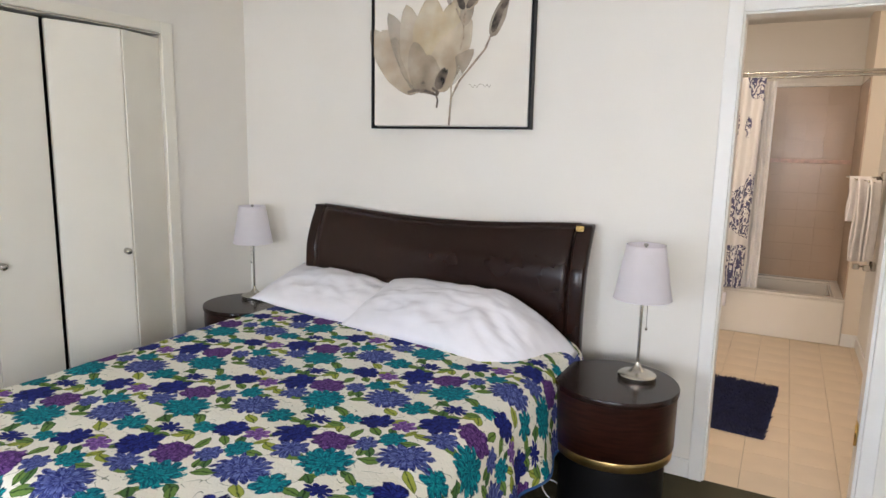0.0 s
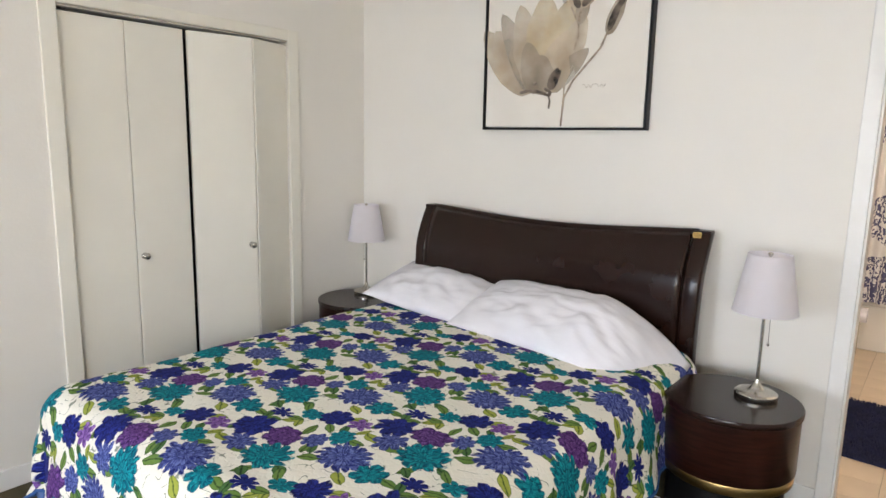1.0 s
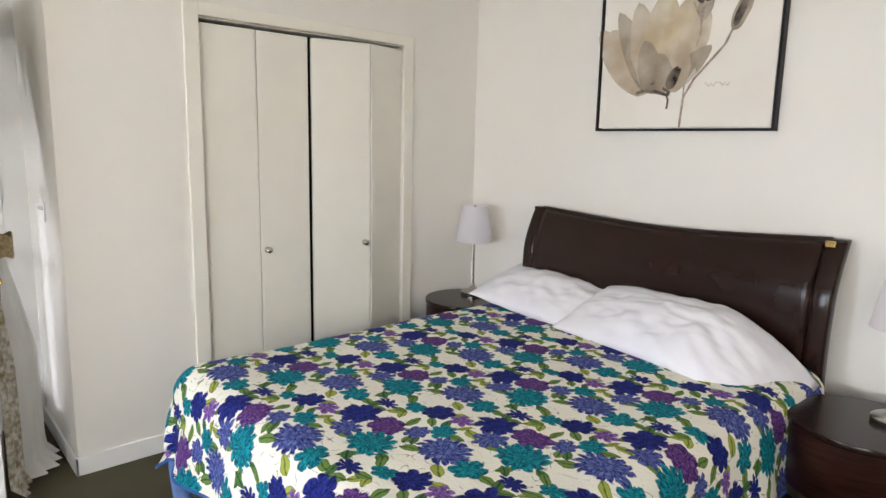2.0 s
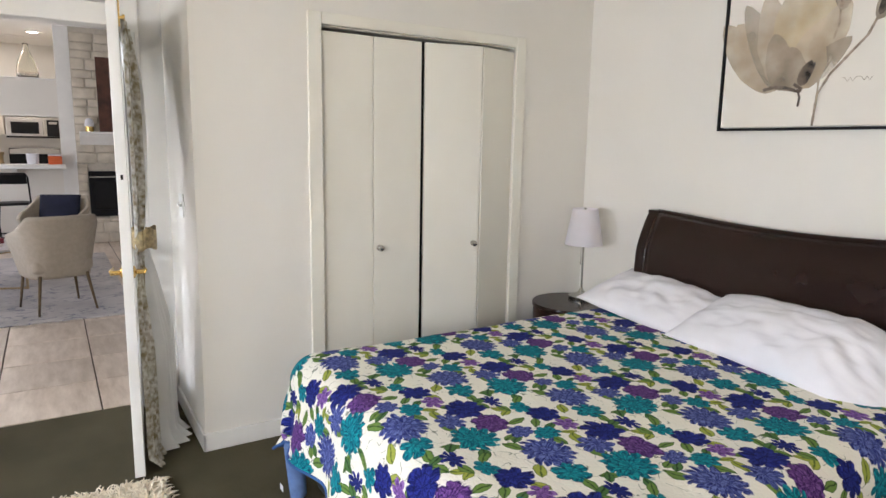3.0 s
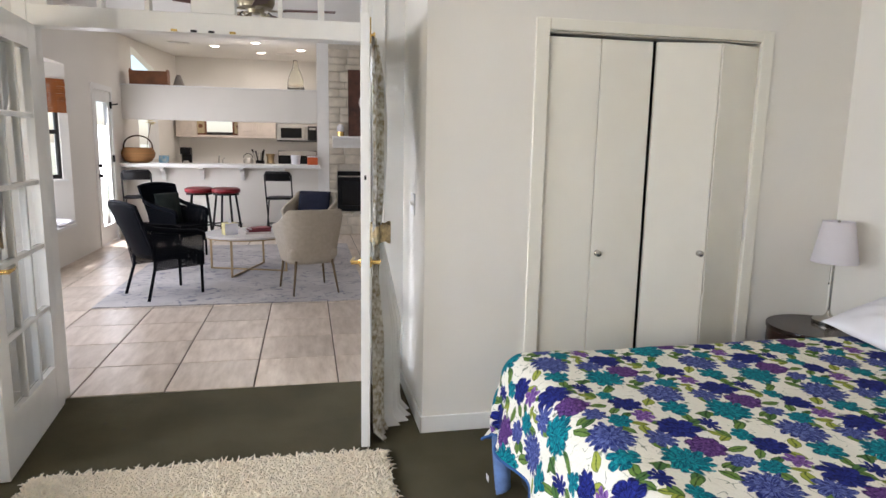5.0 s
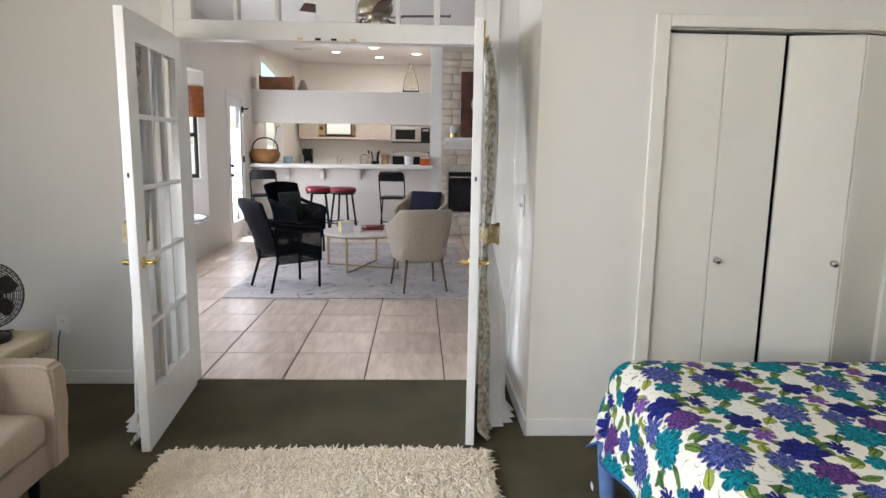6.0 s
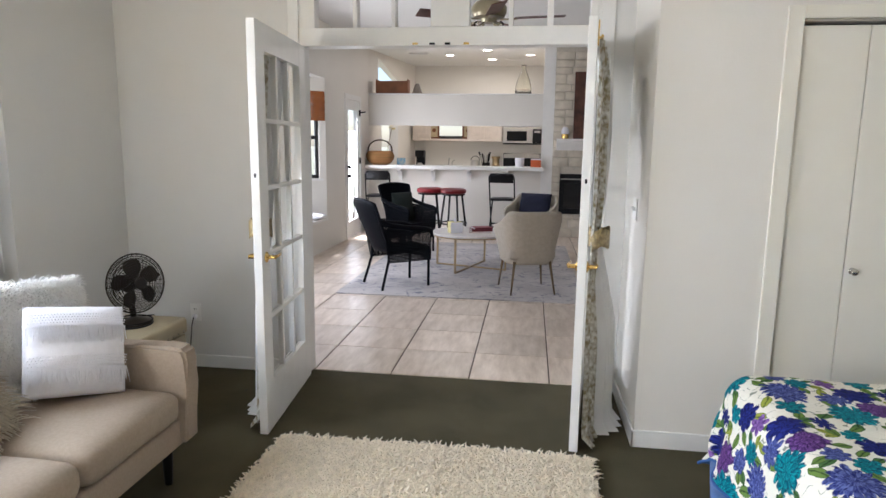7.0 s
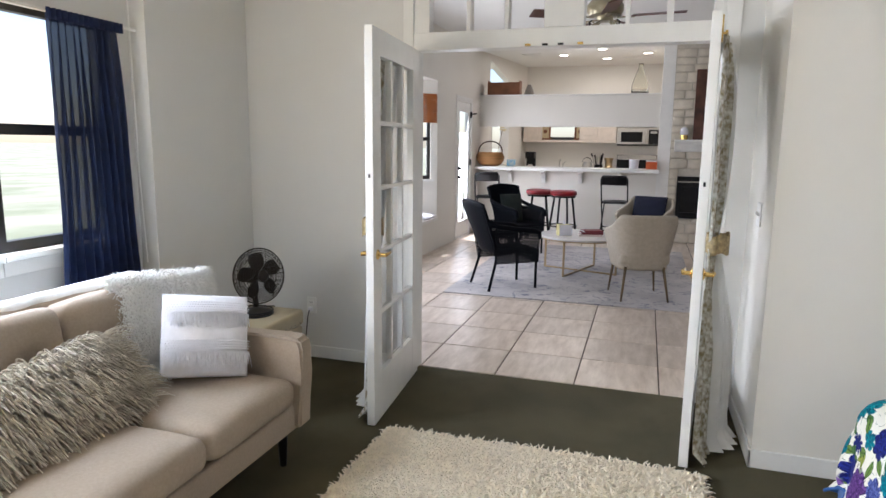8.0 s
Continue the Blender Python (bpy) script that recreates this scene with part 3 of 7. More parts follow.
    def bloom(col, cx, cy, r, petals, depth, rings, dark, light, squash=1.0):
        """A washed flower head: ragged overlapping petals, streaks that run from the heart, thin ink lines."""
        x, y = local(cx, cy)
        y = math_("MULTIPLY", y, squash)
        ang = math_("ADD", math_("ARCTAN2", y, x), math_("MULTIPLY", rough_edge, 0.6))
        dist = math_("SQRT", math_("ADD", math_("MULTIPLY", x, x), math_("MULTIPLY", y, y)))
        rel = math_("MULTIPLY", math_("DIVIDE", dist, r * 1.09), math_("ADD", 1.0, math_("MULTIPLY", rough_edge, 0.55)))
        ring = math_("FLOOR", math_("MULTIPLY", rel, rings))
        wave = math_("POWER", math_("ABSOLUTE", math_("SINE", math_("ADD", math_("MULTIPLY", ang, petals / 2), cx * 9))), 0.55)
        inner = math_("POWER", math_("ABSOLUTE", math_("SINE", math_("ADD", math_("MULTIPLY", ang, petals / 2), math_("MULTIPLY", ring, 1.4)))), 0.7)
        f = math_("DIVIDE", rel, math_("ADD", 1 - depth, math_("MULTIPLY", wave, depth)))
        mask = math_("MULTIPLY", math_("SUBTRACT", 1.0, f), 14, True)
        f2 = math_("DIVIDE", rel, math_("ADD", 1 - depth * 0.6, math_("MULTIPLY", inner, depth * 0.6)))
        saw = math_("FRACT", math_("MULTIPLY", f2, rings))
        ray = nt.nodes.new("ShaderNodeCombineXYZ")
        L(math_("MULTIPLY", ang, 2.2), ray.inputs[0])
        L(math_("MULTIPLY", rel, 0.7), ray.inputs[1])
        ray.inputs[2].default_value = cx * 17 + cy * 5
        streak = nt.nodes.new("ShaderNodeTexNoise")
        streak.inputs["Scale"].default_value, streak.inputs["Detail"].default_value = 4.5, 3
        L(ray.outputs[0], streak.inputs["Vector"])
        st = math_("MULTIPLY", math_("SUBTRACT", streak.outputs["Fac"], 0.48), 4.5)
        tone = math_("ADD", math_("ADD", math_("MULTIPLY", math_("MULTIPLY", saw, inner), 0.55), st), math_("ADD", math_("MULTIPLY", wash, 0.4), 0.12), True)
        line = math_("MULTIPLY", math_("SUBTRACT", 0.12, math_("MULTIPLY", saw, math_("ADD", inner, 0.2))), 9, True)
        rim = math_("MULTIPLY", math_("SUBTRACT", 0.055, math_("ABSOLUTE", math_("SUBTRACT", f, 0.93))), 16, True)
        inked = math_("MAXIMUM", line, math_("MULTIPLY", rim, math_("GREATER_THAN", rough_edge, 0.0)))
        dyed = mix(math_("MULTIPLY", inked, 0.75), mix(tone, dark, light), ink)
        return mix(mask, col, dyed)

    navy = ((0.006, 0.008, 0.085), (0.022, 0.034, 0.26))
    blue = ((0.014, 0.022, 0.16), (0.15, 0.19, 0.48))
    teal = ((0.002, 0.085, 0.14), (0.010, 0.30, 0.34))
    violet = ((0.040, 0.012, 0.10), (0.19, 0.08, 0.30))
    lilac = ((0.11, 0.04, 0.22), (0.30, 0.16, 0.46))
    green, lime, moss = (0.14, 0.24, 0.05), (0.33, 0.38, 0.06), (0.07, 0.16, 0.045)
    col = (0.83, 0.80, 0.70)
    # loose ink tendrils on the cream
    vine = nt.nodes.new("ShaderNodeTexNoise")
    vine.inputs["Scale"].default_value, vine.inputs["Detail"].default_value = 13, 1
    L(uv.outputs[0], vine.inputs["Vector"])
    thread = math_("MULTIPLY", math_("SUBTRACT", 0.010, math_("ABSOLUTE", math_("SUBTRACT", vine.outputs["Fac"], 0.5))), 160, True)
    col = mix(math_("MULTIPLY", thread, math_("MULTIPLY", math_("GREATER_THAN", rough_edge, 0.0), 0.7)), col, (0.05, 0.09, 0.04))
    sprigs = ((0.23, 0.69, 0.034, 0.4, green), (0.23, 0.81, 0.03, 2.2, moss), (0.44, 0.43, 0.034, -0.6, lime), (0.75, 0.8, 0.036, 0.2, green),
              (0.85, 0.53, 0.03, 1.3, green), (0.08, 0.52, 0.03, -0.3, moss), (0.5, 0.87, 0.03, 0.3, green), (0.53, 0.02, 0.026, 1.2, lime),
              (0.63, 0.12, 0.026, 0.9, green), (0.41, 0.08, 0.024, -1, moss), (0.48, 0.24, 0.032, 0.5, lime), (0.3, 0.11, 0.03, -0.7, green),
              (0.0, 0.24, 0.028, 0.8, lime), (0.06, 0.21, 0.026, 2.2, lime), (0.86, 0.25, 0.03, 0.3, green), (0.85, 0.51, 0.028, 2.6, moss),
              (0.02, 0.28, 0.03, 0.2, green), (0.75, 0.37, 0.03, -0.2, green), (0.17, 0.1, 0.03, 1.6, green), (0.82, 0.33, 0.03, 2.0, moss),
              (0.6, 0.95, 0.03, 2.8, lime), (0.09, 0.47, 0.03, 2.4, green), (0.18, 0.82, 0.026, -1.2, green))
    for cx, cy, size, tilt, shade in sprigs:
        col = leaf(col, cx, cy, size * 1.2, tilt, shade)
    col = bloom(col, 0.91, 0.37, 0.046, 8, 0.62, 2.0, *navy, 1.5)
    col = bloom(col, 0.51, 0.16, 0.042, 6, 0.55, 2.0, *lilac, 1.1)
    col = bloom(col, 0.22, 0.94, 0.04, 7, 0.4, 2.2, *blue, 1)
    col = bloom(col, 0.40, 0.96, 0.043, 7, 0.34, 2.2, *teal, 1)
    col = bloom(col, 0.14, 0.34, 0.044, 6, 0.45, 2.0, *teal, 1.3)
    col = bloom(col, 0.63, 0.47, 0.056, 6, 0.45, 2.0, *teal, 1.1)
    col = bloom(col, 0.73, 0.90, 0.052, 8, 0.48, 2.2, *blue, 1)
    col = bloom(col, 0.32, 0.28, 0.056, 7, 0.32, 2.2, *navy, 1.1)
    col = bloom(col, 0.76, 0.14, 0.066, 7, 0.32, 2.2, *navy, 1)
    col = bloom(col, 0.00, 0.00, 0.064, 7, 0.2, 3.4, *violet, 1.1)
    col = bloom(col, 0.45, 0.69, 0.084, 15, 0.32, 3.4, *blue, 1.15)
    col = bloom(col, 0.95, 0.72, 0.078, 12, 0.28, 3.0, *teal, 1.1)
    L(col, b.inputs["Base Color"])
    # stippled quilting
    q = nt.nodes.new("ShaderNodeTexVoronoi")
    q.feature = "DISTANCE_TO_EDGE"
    q.inputs["Scale"].default_value = 42
    L(uv.outputs[0], q.inputs["Vector"])
    hgt = math_("MINIMUM", q.outputs["Distance"], 0.2)
    bp = nt.nodes.new("ShaderNodeBump")
    bp.inputs["Strength"].default_value, bp.inputs["Distance"].default_value = 0.38, 0.010
    L(hgt, bp.inputs["Height"])
    L(bp.outputs["Normal"], b.inputs["Normal"])
    return m


FLORAL = floral()
BLUEQ = material("blue quilted reverse", (0.12, 0.20, 0.42), 0.85, vary=0.15, scale=25, bump=0.8, bump_scale=45)
SKIRT = material("near-black bed base", (0.010, 0.010, 0.011), 0.8)
bed = thing("bed", "queen bed with a dark sleigh headboard and boxed base", "bed", (-1.635, 1.38, 0))
part("base", box(-0.74, 0.74, -0.92, 0.99, 0.06, 0.30, 0.02), SKIRT, bed, "dark box base")
for sx in (-0.66, 0.66):
    for sy in (-0.85, 0.85):
        part("leg", box(sx - 0.03, sx + 0.03, sy - 0.03, sy + 0.03, 0, 0.06), BLACKM, bed)
part("mattress", box(-0.76, 0.76, -0.96, 1.0, 0.30, 0.585, 0.07, 4), WHITE, bed, "white mattress", smooth="auto")


def hb_y(k):
    """Depth of the sleigh curve at height share k."""
    return 1.035 - 0.033 * math.sin(k * math.pi) + 0.5 * max(0, k - 0.74) ** 1.5


HBW = 0.797


def hb_top(s):
    return 1.142 - 0.036 * math.cos(s / HBW * math.pi / 2) ** 1.3 if abs(s) < HBW else 1.142


def panel(u, v):
    x = -HBW + 0.075 + u * (2 * HBW - 0.15)
    z = 0.28 + v * (hb_top(x) - 0.02 - 0.28)
    return (x, hb_y((z - 0.28) / 0.85), z)


hb = part("headboard", sheet(panel, 48, 30, thick=0.03), DARKWOOD, bed, "polished espresso sleigh headboard", smooth=True)
for s in (-1, 1):
    def wing(u, v, s=s):
        z = v * 1.135
        k = max(0, (z - 0.28) / 0.85)
        ang = u * 2 * math.pi
        cx = s * (HBW - 0.036 + 0.012 * max(0, k - 0.5))
        return (cx + 0.04 * math.copysign(abs(math.cos(ang)) ** 0.5, math.cos(ang)), hb_y(k) + 0.004 + 0.034 * math.copysign(abs(math.sin(ang)) ** 0.5, math.sin(ang)), z)
    w_ = sheet(wing, 28, 30)
    part("post", w_, DARKWOOD, hb, smooth="auto")
    part("post_cap", box(s * (HBW - 0.030) - 0.038, s * (HBW - 0.030) + 0.038, hb_y(1) - 0.030, hb_y(1) + 0.036, 1.128, 1.144, 0.0075, 4), DARKWOOD, hb, smooth="auto")
part("top_rail", tube([(-HBW + 0.05 + i * (2 * HBW - 0.1) / 40, hb_y(1) - 0.004, hb_top(-HBW + 0.05 + i * (2 * HBW - 0.1) / 40) - 0.012) for i in range(41)], 0.022, 14), DARKWOOD, hb, smooth=True)
part("bead", tube([(-HBW + 0.07 + i * (2 * HBW - 0.14) / 40, hb_y(0.95) - 0.022, hb_top(-HBW + 0.07 + i * (2 * HBW - 0.14) / 40) - 0.042) for i in range(41)], 0.006, 8), DARKWOOD, hb, smooth=True)
# lit reflection on the polished corner, modelled as a small brass box
part("amber_patch", box(HBW - 0.064, HBW - 0.026, hb_y(1) - 0.046, hb_y(1) - 0.038, 1.112, 1.138, 0.003), BRASS, hb, "small amber reflection on the corner, built as a brass chip")

# the quilt
A, B0, RR, HEM = 0.740, -0.900, 0.110, 0.41     # half width, foot, edge radius, cloth past the edge
YH = 0.97


def drape(du):
    """Over the rounded edge: outward, down."""
    q = RR * math.pi / 2
    if du < q:
        return RR * math.sin(du / RR), RR * (1 - math.cos(du / RR))
    return RR + 0.17 * (du - q), RR + 0.975 * (du - q)


def quilt(u, v):
    ex, ey = max(0, abs(u) - A), max(0, B0 - v)
    z = 0.625 + 0.008 * noise.noise(Vector((u * 3, v * 3, 0))) + 0.003 * noise.noise(Vector((u * 14, v * 14, 3)))
    x, y = max(-A, min(A, u)), max(B0, v)
    d = math.hypot(ex, ey)
    if d > 0:
        if ex > 0 and ey > 0:
            dirx, diry = math.copysign(ex, u) / d, -ey / d
            d = min(d, HEM * 1.18)
        else:
            dirx, diry = (math.copysign(1, u), 0) if ex > 0 else (0, -1)
        out, down = drape(d)
        s = (u if ey > 0 else 0) + (v if ex > 0 else 0)
        fold = max(0, down - 0.1) * (0.10 * math.sin(s * 21 + math.sin(s * 7)) + 0.10 * noise.noise(Vector((s * 4, 0, 7))))
        out += fold
        x, y, z = x + dirx * out, y + diry * out, z - down
    return (x, y, z)


def quilt_mesh():
    bm = bmesh.new()
    lay = bm.loops.layers.uv.new("cloth")
    nu, nv = 120, 130
    u0, v0 = -(A + HEM), B0 - HEM
    us = [u0 + (2 * (A + HEM)) * i / nu for i in range(nu + 1)]
    vs = [v0 + (YH - v0) * j / nv for j in range(nv + 1)]
    g = [[bm.verts.new(quilt(a, c)) for c in vs] for a in us]
    for i in range(nu):
        for j in range(nv):
            f = bm.faces.new((g[i][j], g[i + 1][j], g[i + 1][j + 1], g[i][j + 1]))
            for lo, (ii, jj) in zip(f.loops, ((i, j), (i + 1, j), (i + 1, j + 1), (i, j + 1))):
                lo[lay].uv = (us[ii] + 2, vs[jj] + 2)
    return bm


spread = thing("quilt", "floral quilt in blue, teal and violet with green leaves", "bedspread", (-1.655, 1.38, 0))
part("cloth", quilt_mesh(), FLORAL, spread, smooth=True)
hem = [quilt(-(A + HEM), YH + (B0 - YH) * i / 40) for i in range(40)] + [quilt(-(A + HEM), B0 - HEM * i / 12) for i in range(12)]
hem += [quilt(-(A + HEM) + 2 * (A + HEM) * i / 80, B0 - HEM) for i in range(80)]
hem += [quilt(A + HEM, B0 - HEM + (YH - B0 + HEM) * i / 60) for i in range(61)]
part("binding", tube(hem, 0.006, 6), material("blue binding", (0.03, 0.10, 0.30), 0.8, vary=0.1), spread, "blue hem binding", smooth=True)
# the corner of the blue underside that hangs to the carpet
flap = sheet(lambda u, v: (-0.80 + 0.05 * math.cos(u * 5.2 - 1.2) * (1 - 0.35 * v) + 0.05 * v * v, -0.985 + 0.05 * math.sin(u * 5.2 - 1.2) * (1 - 0.3 * v), 0.33 - 0.325 * v + 0.03 * math.sin(u * 3) * v), 24, 16, thick=0.006)
part("turned_corner", flap, BLUEQ, spread, "blue quilted underside hanging at the corner", smooth=True)
part("care_tag", box(-0.835, -0.80, -1.035, -1.033, 0.03, 0.055), WHITE, spread, "white care tag")


def pillow_bm(w, d, h, seed, crease=1.0, nu=44, nv=34, drop=None):
    """A soft stuffed form with seams at its rim and pulled wrinkles."""
    bm = bmesh.new()
    rings = {}
    for side in (1, -1):
        for i in range(nu + 1):
            for j in range(nv + 1):
                u, v = -1 + 2 * i / nu, -1 + 2 * j / nv
                if side == -1 and (i in (0, nu) or j in (0, nv)):
                    rings[(side, i, j)] = rings[(1, i, j)]
                    continue
                f = max(0, (1 - abs(u) ** 2.2)) ** 0.62 * max(0, (1 - abs(v) ** 2.2)) ** 0.62
                pin = 1 - 0.055 * (u * u) * (1 - v * v) - 0.0
                pin2 = 1 - 0.07 * (v * v) * (1 - u * u)
                n = noise.noise(Vector((u * 2.2 + seed, v * 2.2, seed))) * 0.16 + noise.noise(Vector((u * 5 + seed, v * 3.2 + u * 2, seed * 2))) * 0.09 * crease
                n -= 0.10 * crease * max(0, 0.25 - abs(noise.noise(Vector((u * 3.0 + v * 2 + seed, v * 4.5 - u * 1.5, seed * 3)))))
                x, y = u * w / 2 * pin2, v * d / 2 * pin
                z = side * h / 2 * f * (1 + n)
                p = Vector((x, y, z))
                if drop:
                    p = drop(p)
                rings[(side, i, j)] = bm.verts.new(p)
        for i in range(nu):
            for j in range(nv):
                q_ = [rings[(side, i, j)], rings[(side, i + 1, j)], rings[(side, i + 1, j + 1)], rings[(side, i, j + 1)]]
                bm.faces.new(q_ if side == 1 else q_[::-1])
    return bm


def slump(p):
    """The empty end of the case falls over the mattress edge."""
    k = max(0, p.x - 0.08)
    return Vector((p.x - 0.30 * k * k, p.y - 0.14 * k, p.z - 0.85 * k * k - 0.03 * k))


pl = thing("pillow", "plump white cotton bed pillow leaning on the headboard", "pillow", (-2.12, 2.23, 0.705), 0, group="bed pillows")
o = part("case", turn(pillow_bm(0.80, 0.44, 0.165, 2.0, 2.3), pose(0, 0, 0, 17, 4, 0)), WHITE, pl, smooth=True)
pl = thing("pillow", "plump white cotton pillow, its case end slumped over the edge", "pillow", (-1.325, 2.12, 0.715), -7, group="bed pillows")
o = part("case", turn(pillow_bm(1.10, 0.46, 0.195, 7.0, 3.0, 60, 36, slump), pose(0, 0, 0, 22, 0, 0)), WHITE, pl, smooth=True)

# nightstands
RIBBON = material("ribbon mahogany", (0.010, 0.003, 0.002), 0.30, vary=0, scale=3, rgb2=(0.032, 0.010, 0.006), spec=0.3)
rw = RIBBON.node_tree
mp = rw.nodes.new("ShaderNodeMapping")
mp.inputs["Scale"].default_value = (3, 3, 26)
tcs = [n for n in rw.nodes if n.type == "TEX_COORD"][0]
tns = [n for n in rw.nodes if n.type == "TEX_NOISE"][0]
rw.links.new(tcs.outputs["Object"], mp.inputs["Vector"])
rw.links.new(mp.outputs["Vector"], tns.inputs["Vector"])


def nightstand(x, y):
    n = thing("nightstand", "round mahogany drum nightstand with a brass band", "nightstand", (x, y, 0), group="nightstands")
    part("plinth", lathe([(0.205, 0.0), (0.21, 0.004), (0.21, 0.285)], 56), BLACKM, n, "recessed black lower drum", smooth="auto")
    part("band", lathe([(0.21, 0.285), (0.234, 0.285), (0.236, 0.29), (0.236, 0.318), (0.234, 0.322), (0.21, 0.322)], 56), AGED, n, "brushed brass band", smooth="auto")
    part("drum", lathe([(0.21, 0.3221), (0.236, 0.3225), (0.24, 0.328), (0.24, 0.542)], 56), RIBBON, n, "ribbon-striped mahogany drawer drum", smooth="auto")
    part("top", lathe([(0.24, 0.5425), (0.246, 0.545), (0.247, 0.562), (0.244, 0.568), (0.0001, 0.568)], 56), DARKWOOD, n, "dark polished top", smooth="auto")
    return n


nightstand(-0.605, 2.10)
nightstand(-2.755, 2.225)

# bedside lamps
def translucent(name, rgb, rough, **kw):
    m = material(name, rgb, rough, **kw)
    nt = m.node_tree
    out = [n for n in nt.nodes if n.type == "OUTPUT_MATERIAL"][0]
    tr = nt.nodes.new("ShaderNodeBsdfTranslucent")
    tr.inputs["Color"].default_value = (*rgb, 1)
    mx = nt.nodes.new("ShaderNodeMixShader")
    mx.inputs[0].default_value = 0.5
    nt.links.new(nt.nodes["Principled BSDF"].outputs[0], mx.inputs[1])
    nt.links.new(tr.outputs[0], mx.inputs[2])
    nt.links.new(mx.outputs[0], out.inputs["Surface"])
    return m


SHADE = translucent("white lamp shade fabric", (0.90, 0.87, 0.91), 0.9, vary=0.01, scale=20, bump=0.03, bump_scale=120, spec=0.1)


def bed_lamp(x, y, rz):
    l = thing("table_lamp", "nickel table lamp with a pleated white shade, unlit", "lamp", (x, y, 0.568), rz, group="bedside lamps")
    part("foot", lathe([(0.074, 0.0), (0.076, 0.004), (0.076, 0.018), (0.071, 0.023), (0.050, 0.028), (0.030, 0.035), (0.017, 0.047), (0.011, 0.06), (0.009, 0.07), (0.0001, 0.07)], 40), NICKEL, l, "domed nickel foot", smooth="auto")
    part("stem", lathe([(0.0065, 0.07), (0.0065, 0.33), (0.011, 0.335), (0.011, 0.40), (0.0001, 0.401)], 16), NICKEL, l, smooth="auto")
    bm = bmesh.new()
    N = 180
    prof = ((0.112, 0.335), (0.0745, 0.55))
    r = []
    for rad, z in prof:
        r.append([bm.verts.new(((rad + 0.0006 * (k % 2)) * math.cos(2 * math.pi * k / N), (rad + 0.0006 * (k % 2)) * math.sin(2 * math.pi * k / N), z)) for k in range(N)])
    fs = [bm.faces.new((r[0][k], r[0][(k + 1) % N], r[1][(k + 1) % N], r[1][k])) for k in range(N)]
    sh = part("shade", bm, SHADE, l, "pleated white fabric shade", smooth=True)
    for rad, z in ((0.0748, 0.55), (0.1123, 0.335)):
        part("shade_ring", tube([(rad * math.cos(k * math.pi / 24), rad * math.sin(k * math.pi / 24), z) for k in range(48)], 0.0022, 6, closed=True), SHADE, sh, smooth=True)
    part("finial", lathe([(0.004, 0.53), (0.005, 0.545), (0.009, 0.55), (0.009, 0.556), (0.0001, 0.559)], 14), NICKEL, sh, smooth="auto")
    part("spider", tube([(-0.073, 0, 0.538), (0, 0, 0.53), (0.073, 0, 0.538)], 0.002, 6), NICKEL, sh)
    ch = part("pull_chain", tube([(0.02, -0.012, 0.335), (0.021, -0.012, 0.22)], 0.0012, 6), NICKEL, l)
    part("bead", lathe([(0.0001, 0.205), (0.005, 0.21), (0.005, 0.216), (0.0001, 0.222)], 10, centre=(0.021, -0.012)), NICKEL, ch, smooth=True)
    return l


bed_lamp(-0.535, 2.164, 20)
bed_lamp(-2.804, 2.33, 200)

# painting
CANVAS = material("cream canvas", (0.78, 0.74, 0.67), 0.8, vary=0.02, scale=4, bump=0.2, bump_scale=600)
pic = thing("painting", "framed ink and wash magnolia painting on cream canvas", "painting", (-1.631, HW, 2.03))
PX, PZ = 0.457, 0.457
part("frame", boxes((-PX, PX, -0.04, 0, -PZ, -PZ + 0.012), (-PX, PX, -0.04, 0, PZ - 0.012, PZ), (-PX, -PX + 0.012, -0.04, 0, -PZ + 0.012, PZ - 0.012), (PX - 0.012, PX, -0.04, 0, -PZ + 0.012, PZ - 0.012)), BLACKM, pic, "thin black floater frame")
part("canvas", box(-PX + 0.017, PX - 0.017, -0.034, -0.004, -PZ + 0.017, PZ - 0.017), CANVAS, pic)
WASH = {k: material("wash " + k, c, 0.85, vary=0.0, scale=s, rgb2=c2) for k, c, c2, s in (
    ("pale", (0.58, 0.46, 0.32), (0.74, 0.64, 0.50), 9), ("sand", (0.66, 0.52, 0.31), (0.76, 0.66, 0.47), 9), ("grey", (0.34, 0.27, 0.20), (0.56, 0.48, 0.38), 9),
    ("umber", (0.04, 0.032, 0.026), (0.22, 0.17, 0.13), 22), ("stem", (0.20, 0.15, 0.11), (0.42, 0.34, 0.26), 30))}
for wash_mat in WASH.values():
    wt = wash_mat.node_tree
    thin = wt.nodes.new("ShaderNodeTexNoise")
    thin.inputs["Scale"].default_value, thin.inputs["Detail"].default_value = 5, 2
    wt.links.new([n for n in wt.nodes if n.type == "TEX_COORD"][0].outputs["Object"], thin.inputs["Vector"])
    span = wt.nodes.new("ShaderNodeMapRange")
    span.inputs["From Min"].default_value, span.inputs["From Max"].default_value = 0.35, 0.65
    span.inputs["To Min"].default_value, span.inputs["To Max"].default_value = (0.42, 0.72) if wash_mat.name.split()[-1] in ("pale", "sand", "grey") else (0.75, 1.0)
    wt.links.new(thin.outputs["Fac"], span.inputs["Value"])
    wt.links.new(span.outputs["Result"], wt.nodes["Principled BSDF"].inputs["Alpha"])
lift = [0]


